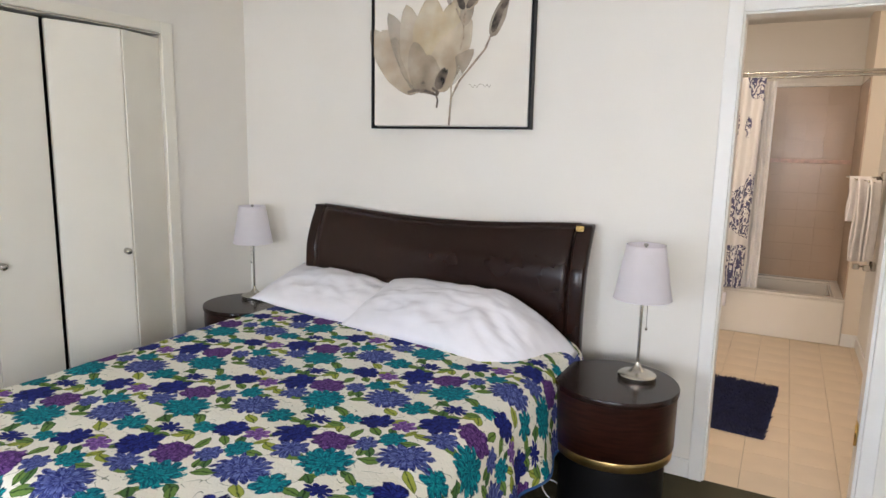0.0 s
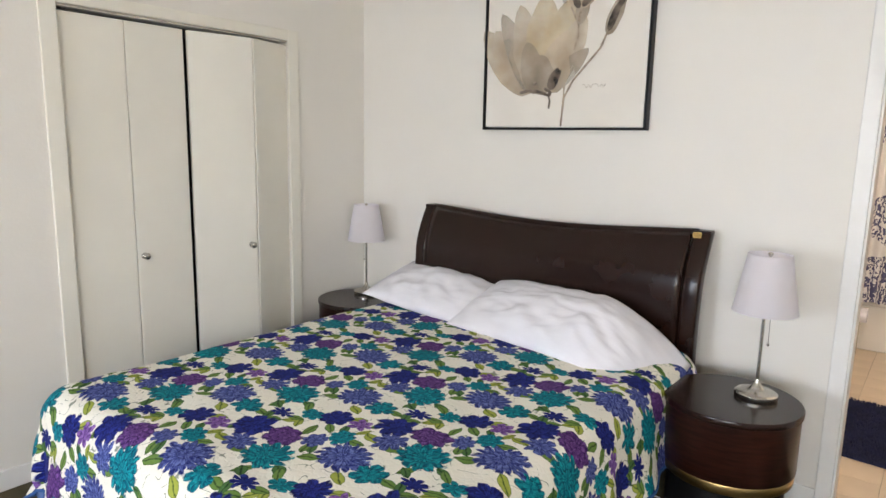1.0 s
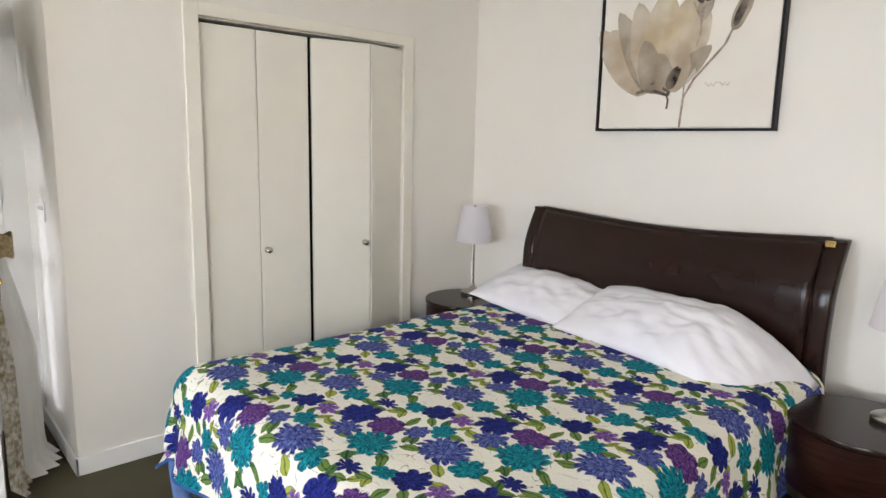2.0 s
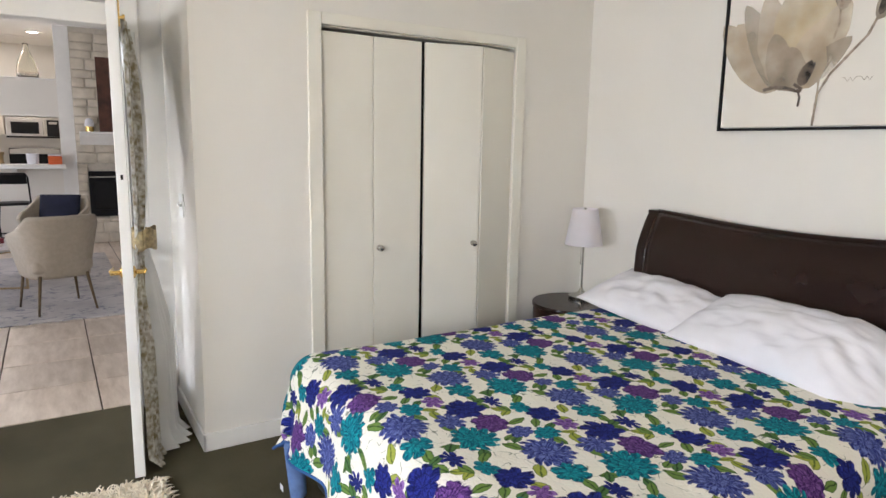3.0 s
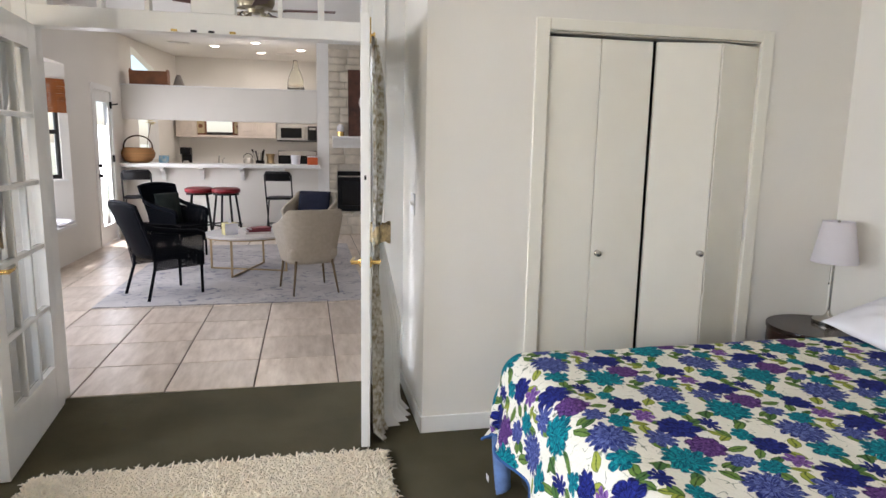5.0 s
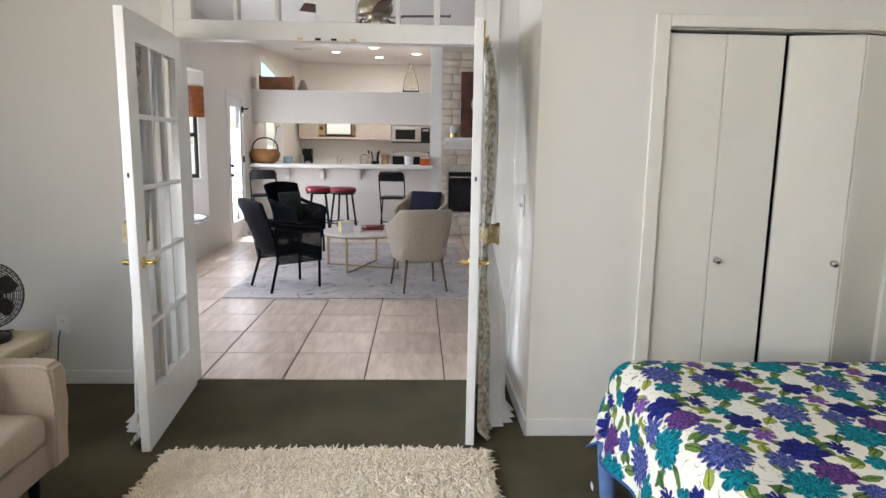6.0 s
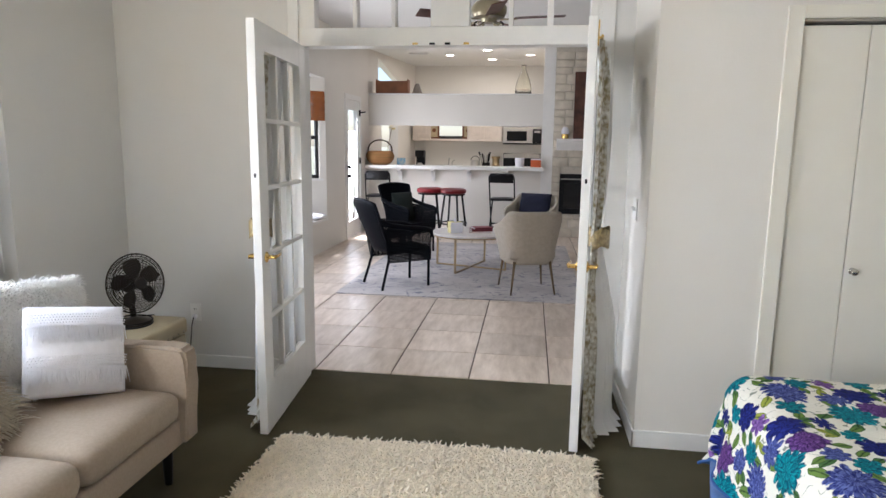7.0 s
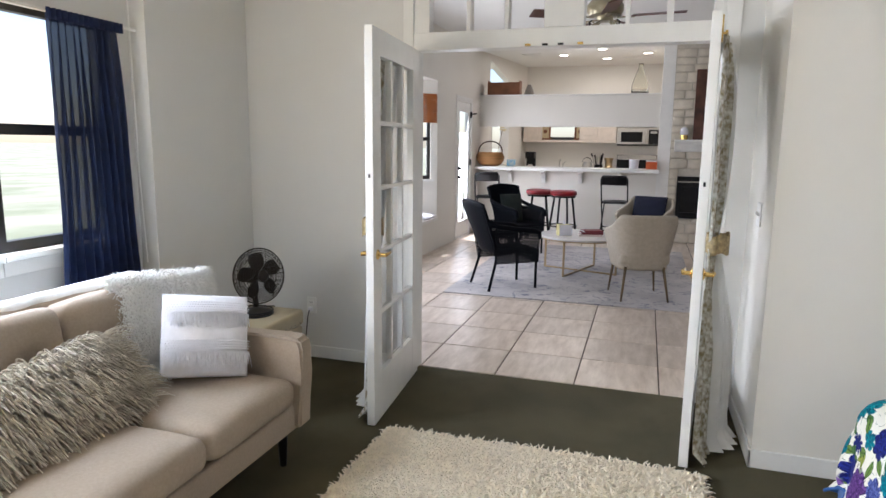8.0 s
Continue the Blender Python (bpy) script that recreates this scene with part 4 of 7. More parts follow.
def petal(cx, cz, length, width, ang, wash, bend=0.0, tip=1.0):
    """One brushed petal: base at cx, cz, growing along ang degrees from upright."""
    lift[0] += 1
    y = -0.0345 - 0.0002 * lift[0]
    n = 18
    left, right = [], []
    bm = bmesh.new()
    for i in range(n + 1):
        k = i / n
        wdt = width * (math.sin(math.pi * min(1, k ** 0.8)) ** 0.58) / 2 + 0.0015 * (1 - k)
        px, pz = bend * length * k * k, length * k
        a = radians(ang)
        for s, row in ((-1, left), (1, right)):
            xx = px + s * wdt * (1 + 0.10 * noise.noise(Vector((k * 5, lift[0], s))))
            row.append(bm.verts.new((cx + xx * math.cos(a) + pz * math.sin(a), y, cz - xx * math.sin(a) + pz * math.cos(a))))
    for i in range(n):
        bm.faces.new((left[i], right[i], right[i + 1], left[i + 1]))
    return part("brush_stroke", bm, WASH[wash], pic)


def stroke(pts, w, wash):
    lift[0] += 1
    y = -0.0345 - 0.0002 * lift[0]
    bm = bmesh.new()
    row = []
    P = [Vector((a, 0, b)) for a, b in pts]
    fine = []
    for i in range(len(P) - 1):
        for k in range(6):
            fine.append(P[i].lerp(P[i + 1], k / 6))
    fine.append(P[-1])
    for i, p in enumerate(fine):
        d = (fine[min(i + 1, len(fine) - 1)] - fine[max(i - 1, 0)]).normalized()
        nrm = Vector((-d.z, 0, d.x)) * w / 2 * (1 + 0.5 * noise.noise(Vector((i * 0.6, lift[0], 0))))
        row.append((bm.verts.new((p.x + nrm.x, y, p.z + nrm.z)), bm.verts.new((p.x - nrm.x, y, p.z - nrm.z))))
    for (a, b), (c, d2) in zip(row, row[1:]):
        bm.faces.new((a, b, d2, c))
    return part("brush_stroke", bm, WASH[wash], pic)


def at(px, py):
    """Painting coordinates from shares across and up from its lower left corner."""
    return -PX + px * 2 * PX, -PZ + py * 2 * PZ


for args in ((0.30, 0.22, 0.42, 0.17, -48, "pale", 0.10), (0.32, 0.20, 0.40, 0.19, -38, "pale", 0.05), (0.34, 0.20, 0.46, 0.14, -24, "grey", -0.05),
             (0.36, 0.21, 0.45, 0.17, -18, "pale", 0.05), (0.40, 0.24, 0.44, 0.22, -3, "sand", 0.03), (0.44, 0.24, 0.42, 0.19, 8, "sand", 0.10),
             (0.46, 0.24, 0.36, 0.15, 24, "pale", 0.05), (0.44, 0.22, 0.30, 0.17, 12, "pale", 0.15), (0.46, 0.22, 0.26, 0.10, 38, "grey", 0.12),
             (0.38, 0.20, 0.27, 0.14, -26, "grey", 0.12), (0.45, 0.20, 0.26, 0.13, 22, "pale", -0.2), (0.40, 0.19, 0.20, 0.14, -8, "grey", 0.05)):
    petal(*at(args[0], args[1]), *args[2:])
petal(*at(0.445, 0.215), 0.115, 0.055, 14, "umber", 0.1)
petal(*at(0.46, 0.235), 0.09, 0.03, 22, "umber", 0.1)
stroke([at(0.25, 0.205), at(0.31, 0.215), at(0.37, 0.21), at(0.44, 0.185), at(0.45, 0.20), at(0.41, 0.225)], 0.014, "umber")
stroke([at(0.43, 0.20), at(0.445, 0.16), at(0.44, 0.115)], 0.010, "umber")
stroke([at(0.52, 0.02), at(0.525, 0.10), at(0.53, 0.17), at(0.58, 0.26), at(0.66, 0.345), at(0.73, 0.42), at(0.77, 0.51)], 0.011, "stem")
stroke([at(0.53, 0.25), at(0.53, 0.12)], 0.009, "pale")
petal(*at(0.765, 0.48), 0.21, 0.068, 20, "grey", 0.05)
petal(*at(0.77, 0.50), 0.15, 0.036, 17, "umber", 0.10)
petal(*at(0.82, 0.61), 0.075, 0.026, 24, "umber", 0.1)
stroke([at(0.58, 0.42), at(0.60, 0.49), at(0.598, 0.55), at(0.55, 0.64)], 0.009, "stem")
petal(*at(0.52, 0.66), 0.05, 0.02, -30, "grey")
petal(*at(0.605, 0.545), 0.20, 0.07, 8, "grey", 0.05)
petal(*at(0.605, 0.63), 0.17, 0.08, -28, "pale", 0.1)
petal(*at(0.61, 0.63), 0.17, 0.07, 34, "pale", 0.1)
petal(*at(0.60, 0.63), 0.10, 0.035, -30, "umber", 0.1)
petal(*at(0.615, 0.635), 0.13, 0.035, 42, "umber", 0.1)
stroke([at(0.61, 0.63), at(0.60, 0.56)], 0.014, "stem")
stroke([at(0.26, 0.775), at(0.31, 0.755), at(0.33, 0.74), at(0.36, 0.765)], 0.012, "umber")
# faint scrawl near the lower corner, drawn as a few loops
stroke([(at(0.64 + 0.012 * i, 0.225 + (0.012 if i % 2 else -0.006) + (0.02 if i in (0, 6) else 0))) for i in range(12)], 0.0022, "pale")


# sofa corner
def cushion(x0, x1, y0, y1, z0, z1, r=0.05, puff=0.02, seed=0, n=26):
    """A box cushion with soft edges and a domed top."""
    bm = bmesh.new()
    bmesh.ops.create_cube(bm, size=2.0)
    bmesh.ops.subdivide_edges(bm, edges=bm.edges, cuts=n // 2, use_grid_fill=True)
    w, d, h = (x1 - x0) / 2, (y1 - y0) / 2, (z1 - z0) / 2
    for v in bm.verts:
        p = Vector((v.co.x * w, v.co.y * d, v.co.z * h))
        inner = Vector((max(-w + r, min(w - r, p.x)), max(-d + r, min(d - r, p.y)), max(-h + r, min(h - r, p.z))))
        out = p - inner
        if out.length > 1e-6:
            p = inner + out.normalized() * r
        k = (1 - (p.x / w) ** 2) * (1 - (p.y / d) ** 2)
        p.z += puff * k * (1 if p.z > 0 else 0.2)
        p.z += 0.006 * noise.noise(Vector((p.x * 6 + seed, p.y * 6, p.z * 4)))
        v.co = p + Vector(((x0 + x1) / 2, (y0 + y1) / 2, (z0 + z1) / 2))
    return bm


sofa = thing("sofa", "beige woven three-seat sofa with button-tufted back", "sofa", (0, 0, 0))
SX0, SX1 = -2.44, -0.44
part("base", box(SX0 + 0.02, SX1 - 0.02, -2.62, -1.845, 0.19, 0.31, 0.012), BEIGE, sofa)
for i in range(3):
    x0 = SX0 + 0.105 + i * 0.597
    part("seat_cushion", cushion(x0 + 0.004, x0 + 0.592, -2.46, -1.815, 0.312, 0.452, 0.055, 0.022, i), BEIGE, sofa, smooth=True)
    bc = cushion(-0.293, 0.293, -0.075, 0.075, -0.21, 0.21, 0.05, 0.0, i + 5, 30)
    btn = [(-0.13, 0.03), (0.13, 0.03)]
    for v in bc.verts:
        if v.co.y > 0:
            k = (1 - (v.co.x / 0.3) ** 2) * (1 - (v.co.z / 0.22) ** 2)
            v.co.y += 0.03 * max(0, k)
            for bx, bz in btn:
                d = math.hypot(v.co.x - bx, v.co.z - bz)
                v.co.y -= 0.042 * math.exp(-(d / 0.05) ** 2)
    m = pose(x0 + 0.298, -2.50, 0.655, 10, 0, 0)
    bco = part("back_cushion", turn(bc, m), BEIGE, sofa, smooth=True)
    for bx, bz in btn:
        kb = lathe([(0.0001, 0.0), (0.013, 0.0), (0.014, 0.004), (0.009, 0.009), (0.0001, 0.011)], 14)
        part("button", turn(kb, m @ pose(bx, 0.078, bz, -90, 0, 0)), BEIGE, bco, smooth=True)
back = box(SX0 + 0.02, SX1 - 0.02, -2.70, -2.60, 0.31, 0.865, 0.03, 3)
part("back_frame", back, BEIGE, sofa, smooth="auto")


def arm(s):
    x0 = SX0 if s < 0 else SX1 - 0.1
    out = [(-1.815, 0.20), (-1.805, 0.45), (-1.80, 0.58), (-1.815, 0.618), (-1.86, 0.628), (-2.3, 0.622), (-2.66, 0.63), (-2.66, 0.20)]
    bm = prism([(a, b) for a, b in out], x0, x0 + 0.1)
    for v in bm.verts:
        v.co = Vector((v.co.z, v.co.x, v.co.y))
    bmesh.ops.bevel(bm, geom=[e for e in bm.edges], offset=0.014, segments=3, affect="EDGES")
    return bm


for s in (-1, 1):
    part("arm", arm(s), BEIGE, sofa, smooth="auto")
for lx in (SX0 + 0.085, SX1 - 0.085):
    for ly in (-1.92, -2.58):
        part("leg", lathe([(0.016, 0.0), (0.026, 0.19)], 14, centre=(lx, ly)), BLACKM, sofa, "tapered dark leg", smooth="auto")
part("thread_edge", tube([(SX0 + 0.1, -2.715, 0.868), (SX1 - 0.1, -2.715, 0.868)], 0.004, 6), BEIGE, sofa)
THROWM = material("white fleece throw", (0.78, 0.77, 0.75), 0.95, vary=0.05, scale=30, bump=0.6, bump_scale=160)
th = thing("throw_blanket", "white fleece throw laid over the sofa back", "blanket")


def throw(u, v):
    x = -2.30 + u * 1.7
    k = v - 0.5
    y = -2.668 + 0.075 * math.sin(k * 2.6) + 0.004 * noise.noise(Vector((u * 20, v * 4, 2)))
    z = 0.879 - 0.45 * max(0, -k - 0.12) - 0.25 * max(0, k - 0.25) + 0.006 * noise.noise(Vector((u * 14, v * 3, 5)))
    return (x, y, z)


part("cloth", sheet(throw, 80, 16, thick=0.009), THROWM, th, smooth=True)


def strands(rng, spots, length, radius, droop, seg=3, jitter=0.35):
    """Many bent yarns; spots gives root and direction. Returns one bmesh-free mesh."""
    verts, faces = [], []
    for root, d in spots:
        d = Vector(d) + Vector((rng.uniform(-jitter, jitter), rng.uniform(-jitter, jitter), rng.uniform(-jitter, jitter)))
        d.normalize()
        side = d.orthogonal().normalized()
        up = d.cross(side)
        ln = length * rng.uniform(0.7, 1.25)
        base = len(verts)
        p = Vector(root)
        for s in range(seg + 1):
            k = s / seg
            r = radius * (1 - 0.55 * k)
            for a in (0, 2.094, 4.189):
                verts.append(p + (side * math.cos(a) + up * math.sin(a)) * r)
            dd = d + Vector(droop) * k * 1.6
            dd.normalize()
            p = p + dd * (ln / seg)
        for s in range(seg):
            for a in range(3):
                i, j = base + s * 3 + a, base + s * 3 + (a + 1) % 3
                faces.append((i, j, j + 3, i + 3))
        faces.append((base + seg * 3, base + seg * 3 + 1, base + seg * 3 + 2))
    me = bpy.data.meshes.new("strands")
    me.from_pydata(verts, [], faces)
    return me


def strand_part(name, me, mat, parent, label=""):
    me.materials.append(mat)
    for p in me.polygons:
        p.use_smooth = True
    ob = new(name, me)
    ob.parent = parent
    tagged(ob, label, kind="stuff")
    return ob


rng = random.Random(4)
FUR = material("white fur", (0.95, 0.93, 0.89), 0.9, vary=0.05, scale=20)
WOOL = material("grey-beige wool", (0.66, 0.59, 0.47), 0.95, vary=0.15, scale=40)
SHAG = material("ivory shag yarn", (0.92, 0.82, 0.66), 0.95, vary=0.08, scale=30, spec=0.1)


def pillow_surface(w, h, t, seed, count):
    """Points and normals on the front and rim of a standing pillow in the local x-z plane, facing +y."""
    out = []
    for _ in range(count):
        u, v = rng.uniform(-1, 1), rng.uniform(-1, 1)
        f = max(0, 1 - abs(u) ** 2.6) ** 0.5 * max(0, 1 - abs(v) ** 2.6) ** 0.5
        out.append(((u * w / 2, t / 2 * f, v * h / 2), (u * abs(u) * 0.9, 1, v * abs(v) * 0.9)))
    return out


def standing(w, h, t, seed):
    bm = pillow_bm(w, h, t, seed, 0.6, 30, 30)
    return turn(bm, pose(0, 0, 0, 90, 0, 0))


cp = thing("cushion", "fluffy white faux-fur throw pillow", "cushion")
cp.matrix_basis = pose(-2.17, -2.375, 0.685, 16, -3, -24)
part("case", standing(0.46, 0.46, 0.15, 3), FUR, cp, smooth=True)
strand_part("fur", strands(rng, pillow_surface(0.46, 0.46, 0.15, 1, 7000), 0.034, 0.0024, (0, 0.0, -0.9), 2, 0.7), FUR, cp, "long white fur")
FR = material("white crochet cotton", (0.80, 0.79, 0.83), 0.88, vary=0.03, scale=30, bump=0.4, bump_scale=250)
cp = thing("cushion", "white cotton throw pillow with knotted fringe bands", "cushion")
cp.matrix_basis = pose(-2.165, -2.165, 0.655, 24, -9, -40) @ Matrix.Scale(0.90, 4)
case = part("case", standing(0.40, 0.395, 0.17, 9), FR, cp, smooth=True)
for zt in (0.15, -0.035):
    def front(u, z):
        f = max(0, 1 - abs(u / 0.21) ** 2.6) ** 0.5 * max(0, 1 - abs(z / 0.21) ** 2.6) ** 0.5
        return 0.088 * f + 0.006
    knot = bmesh.new()
    for row in range(4):
        zz = zt - row * 0.012
        for i in range(34):
            u = -0.195 + 0.39 * (i + 0.5 * (row % 2)) / 34
            r = bmesh.ops.create_icosphere(knot, subdivisions=1, radius=0.0042)
            bmesh.ops.translate(knot, verts=r["verts"], vec=(u, front(u, zz), zz))
    part("knot_band", knot, FR, cp, "knotted cotton band")
    spots = []
    for i in range(120):
        u = -0.195 + 0.39 * i / 119
        zz = zt - 0.05
        spots.append(((u, front(u, zz), zz), (0, 0.12, -1)))
    strand_part("fringe", strands(rng, spots, 0.066, 0.0030, (0, 0.05, -0.3), 3, 0.16), FR, cp, "hanging cotton fringe")
cp = thing("cushion", "long shaggy grey-beige yarn lumbar pillow", "cushion")
cp.matrix_basis = pose(-1.45, -2.31, 0.57, 36, 3, 2)
part("case", standing(0.80, 0.34, 0.14, 5), WOOL, cp, smooth=True)
strand_part("yarn", strands(rng, pillow_surface(0.80, 0.34, 0.14, 1, 2000), 0.090, 0.0054, (0.05, 0.20, -2.4), 6, 0.55), WOOL, cp, "long yarn strands")
spots = [((-0.40, rng.uniform(0, 0.04), rng.uniform(-0.17, 0.15)), (-0.7, 0.5, 0.2)) for _ in range(120)]
strand_part("end_tassel", strands(rng, spots, 0.10, 0.004, (0, 0, -1.0), 4, 0.4), WOOL, cp, "loose yarn ends")

# shag rug
rug = thing("shag_rug", "thick ivory shag rug on the carpet", "rug", (0, 0, 0))
part("backing", box(-2.86, -0.62, -1.60, -0.06, 0.001, 0.012, 0.003), SHAG, rug)
spots = []
for i in range(46000):
    x, y = rng.uniform(-2.86, -1.3) if i < 34500 else rng.uniform(-1.3, -0.62), rng.uniform(-1.60, -0.06)
    clump = noise.noise(Vector((x * 9, y * 9, 0)))
    spots.append(((x, y, 0.010), (clump * 0.9, noise.noise(Vector((x * 9, y * 9, 8))) * 0.9, 1)))
strand_part("pile", strands(rng, spots, 0.035, 0.0064, (0.0, 0.0, -1.0), 2, 0.95), SHAG, rug, "chunky ivory yarn pile")

# hassock and fan
HASS = material("cream leatherette", (0.40, 0.33, 0.21), 0.5, vary=0.06, scale=8, bump=0.15, bump_scale=90)
hs = thing("storage_hassock", "cream leatherette storage hassock with stud trim", "ottoman", (-2.86, -2.50, 0), 0)
part("body", box(-0.25, 0.25, -0.26, 0.26, 0.0, 0.44, 0.012), HASS, hs, smooth="auto")
lid = part("lid", box(-0.258, 0.258, -0.268, 0.268, 0.442, 0.535, 0.02, 3), HASS, hs, smooth="auto")
for i in range(9):
    s = lathe([(0.0001, 0.003), (0.004, 0.002), (0.006, 0.0)], 8)
    part("stud", turn(s, pose(-0.2 + i * 0.05, 0.272, 0.465, -90, 0, 0)), NICKEL, lid, smooth=True)
FANM = material("oil-rubbed bronze", (0.028, 0.022, 0.018), 0.35, metal=0.6, vary=0.15)
fan = thing("desk_fan", "oscillating desk fan in dark bronze with a wire cage", "fan", (-2.93, -2.42, 0.535), -28)
part("foot", lathe([(0.088, 0.0), (0.09, 0.006), (0.085, 0.018), (0.05, 0.03), (0.022, 0.04), (0.0001, 0.041)], 32), FANM, fan, smooth="auto")
part("neck", tube([(0, -0.01, 0.035), (0, -0.02, 0.09), (0, -0.035, 0.15)], 0.016, 12), FANM, fan, smooth=True)
part("motor", turn(lathe([(0.0001, -0.07), (0.03, -0.065), (0.045, -0.04), (0.048, 0.0), (0.03, 0.012), (0.0001, 0.014)], 24), pose(0, -0.03, 0.215, -80, 0, 0)), FANM, fan, smooth=True)
cage = bmesh.new()
RC = 0.152
for k in range(1, 14):
    r = RC * k / 13
    yy = 0.045 * (1 - (k / 13) ** 2.2)
    tube([(r * math.cos(a * math.pi / 20), yy, r * math.sin(a * math.pi / 20)) for a in range(40)], 0.0019, 4, cage, True)
    if k > 6:
        tube([(r * math.cos(a * math.pi / 20), -yy * 1.2, r * math.sin(a * math.pi / 20)) for a in range(40)], 0.0019, 4, cage, True)
for a in range(36):
    c, s = math.cos(a * math.pi / 18), math.sin(a * math.pi / 18)
    tube([(0.028 * c, 0.044, 0.028 * s), (0.09 * c, 0.033, 0.09 * s), (RC * c, 0, RC * s), (0.09 * c, -0.045, 0.09 * s)], 0.0012, 4, cage)
tube([(RC * math.cos(a * math.pi / 24), 0, RC * math.sin(a * math.pi / 24)) for a in range(48)], 0.004, 6, cage, True)
FM = pose(0, 0.035, 0.222, 8, 0, 0)
cg = part("cage", turn(cage, FM), FANM, fan, "round wire cage")
part("badge", turn(lathe([(0.0001, 0.012), (0.026, 0.01), (0.032, 0.004), (0.032, 0.0), (0.0001, 0.0)], 24), FM @ pose(0, 0.044, 0, -90, 0, 0)), FANM, cg, smooth="auto")
for k in range(5):
    def blade(u, v, k=k):
        a = k * 1.2566 + 0.2 + (u - 0.5) * (0.35 + 0.65 * math.sin(math.pi * min(1, 0.15 + v * 0.8)))
        r = 0.028 + v * 0.098
        return (r * math.cos(a), 0.03 * (u - 0.5), r * math.sin(a))
    part("blade", turn(sheet(blade, 8, 8, thick=0.002), FM), FANM, fan, smooth=True)
cd2 = thing("power_cord", "black power cord looped beside the fan", "cord")
pts = [(-2.90 + 0.085 * math.cos(a * 0.35), -2.40 + 0.085 * math.sin(a * 0.35), 0.542 + 0.0010 * a) for a in range(34)]
pts += [(-3.05, -2.42, 0.55), (-3.13, -2.44, 0.53), (-3.16, -2.45, 0.40), (-3.22, -2.47, 0.2), (-3.4, -2.5, 0.07), (-3.58, -2.53, 0.06), (-3.68, -2.55, 0.16), (-3.71, -2.55, 0.30), (-3.735, -2.55, 0.345)]
part("cable", tube(pts, 0.004, 6), BLACKM, cd2, smooth=True)


# living room
def wicker_chair(x, y, rz, cushion_mat=None):
    """A woven armchair that faces local +y."""
    c = thing("wicker_armchair", "black painted wicker armchair with woven arms" if cushion_mat is None else "black wicker armchair with a dark green cushion", "armchair", (x, y, 0.012), rz, group="wicker chairs")
    c.matrix_basis = c.matrix_basis @ Matrix.Diagonal((0.86, 0.86, 1.0, 1.0))
    for sx, sy, tx, ty in ((-0.25, 0.27, 0, 0), (0.25, 0.27, 0, 0), (-0.24, -0.26, -0.03, -0.10), (0.24, -0.26, 0.03, -0.10)):
        part("leg", tube([(sx + tx, sy + ty, 0), (sx, sy, 0.30), (sx, sy, 0.42)], 0.017, 8), BLACKW, c, smooth=True)

    def weave(fn, nu, nv, r=0.0055):
        """Interlaced reeds over a curved patch."""
        bm = bmesh.new()
        for i in range(nu + 1):
            tube([fn(i / nu, j / (nv * 1.0), 0.004 * (1 if (i + j) % 2 else -1)) for j in range(nv + 1)], r * 0.9, 4, bm)
        for j in range(nv + 1):
            tube([fn(i / nu, j / nv, 0.004 * (-1 if (i + j) % 2 else 1)) for i in range(nu + 1)], r, 4, bm)
        return bm

    def backf(u, v, o):
        w = 0.25 + 0.06 * v
        xx = -w + 2 * w * u
        curve = 0.05 * (1 - (2 * u - 1) ** 2)
        return (xx, -0.24 - 0.23 * v - curve + o, 0.38 + 0.50 * v + 0.03 * (1 - (2 * u - 1) ** 2) * v)
    part("back_lining", sheet(lambda u, v: backf(u, v, -0.016), 16, 12, thick=0.006), BLACKW, c, "close woven lining", smooth=True)
    bk = part("back", weave(backf, 26, 30, 0.0075), BLACKW, c, "openwork woven back")
    tagged(bk, kind="stuff")
    part("back_rim", tube([backf(0, k / 10, 0) for k in range(11)] + [backf(k / 14, 1, 0) for k in range(1, 15)] + [backf(1, 1 - k / 10, 0) for k in range(1, 11)], 0.019, 8), BLACKW, bk, "braided rim", smooth=True)
    tagged(part("seat", weave(lambda u, v, o: (-0.25 + 0.5 * u, -0.26 + 0.54 * v, 0.40 + o), 20, 20, 0.012), BLACKW, c, "woven seat"), kind="stuff")
    tagged(part("apron", weave(lambda u, v, o: (-0.26 + 0.52 * u, 0.285 + o, 0.28 + 0.13 * v), 20, 8), BLACKW, c, "woven front apron"), kind="stuff")
    for s in (-1, 1):
        def sidef(u, v, o, s=s):
            yy = -0.27 + 0.56 * u
            top = 0.62 - 0.02 * u
            return (s * (0.265 + 0.02 * v) + o, yy - 0.07 * v * (1 - u), 0.28 + (top - 0.28) * v)
        tagged(part("side", weave(sidef, 30, 22, 0.0065), BLACKW, c, "woven side"), kind="stuff")
        part("armrest", tube([(s * 0.285, -0.40, 0.70), (s * 0.285, -0.25, 0.66), (s * 0.285, 0.0, 0.625), (s * 0.28, 0.20, 0.61), (s * 0.275, 0.29, 0.585), (s * 0.27, 0.30, 0.52)], 0.027, 10), BLACKW, c, "wide wrapped armrest", smooth=True)
    if cushion_mat:
        part("back_cushion", turn(standing(0.42, 0.40, 0.13, 11), pose(0, -0.22, 0.60, 12, 0, 0)), cushion_mat, c, "dark green cushion", smooth=True)
    return c


wicker_chair(-6.47, -1.74, 38)
wicker_chair(-8.62, -2.02, -42, material("dark green cushion", (0.010, 0.016, 0.013), 0.9, vary=0.2))
BRONZEL = material("bronze leg", (0.17, 0.12, 0.065), 0.4, metal=0.5, vary=0.1)


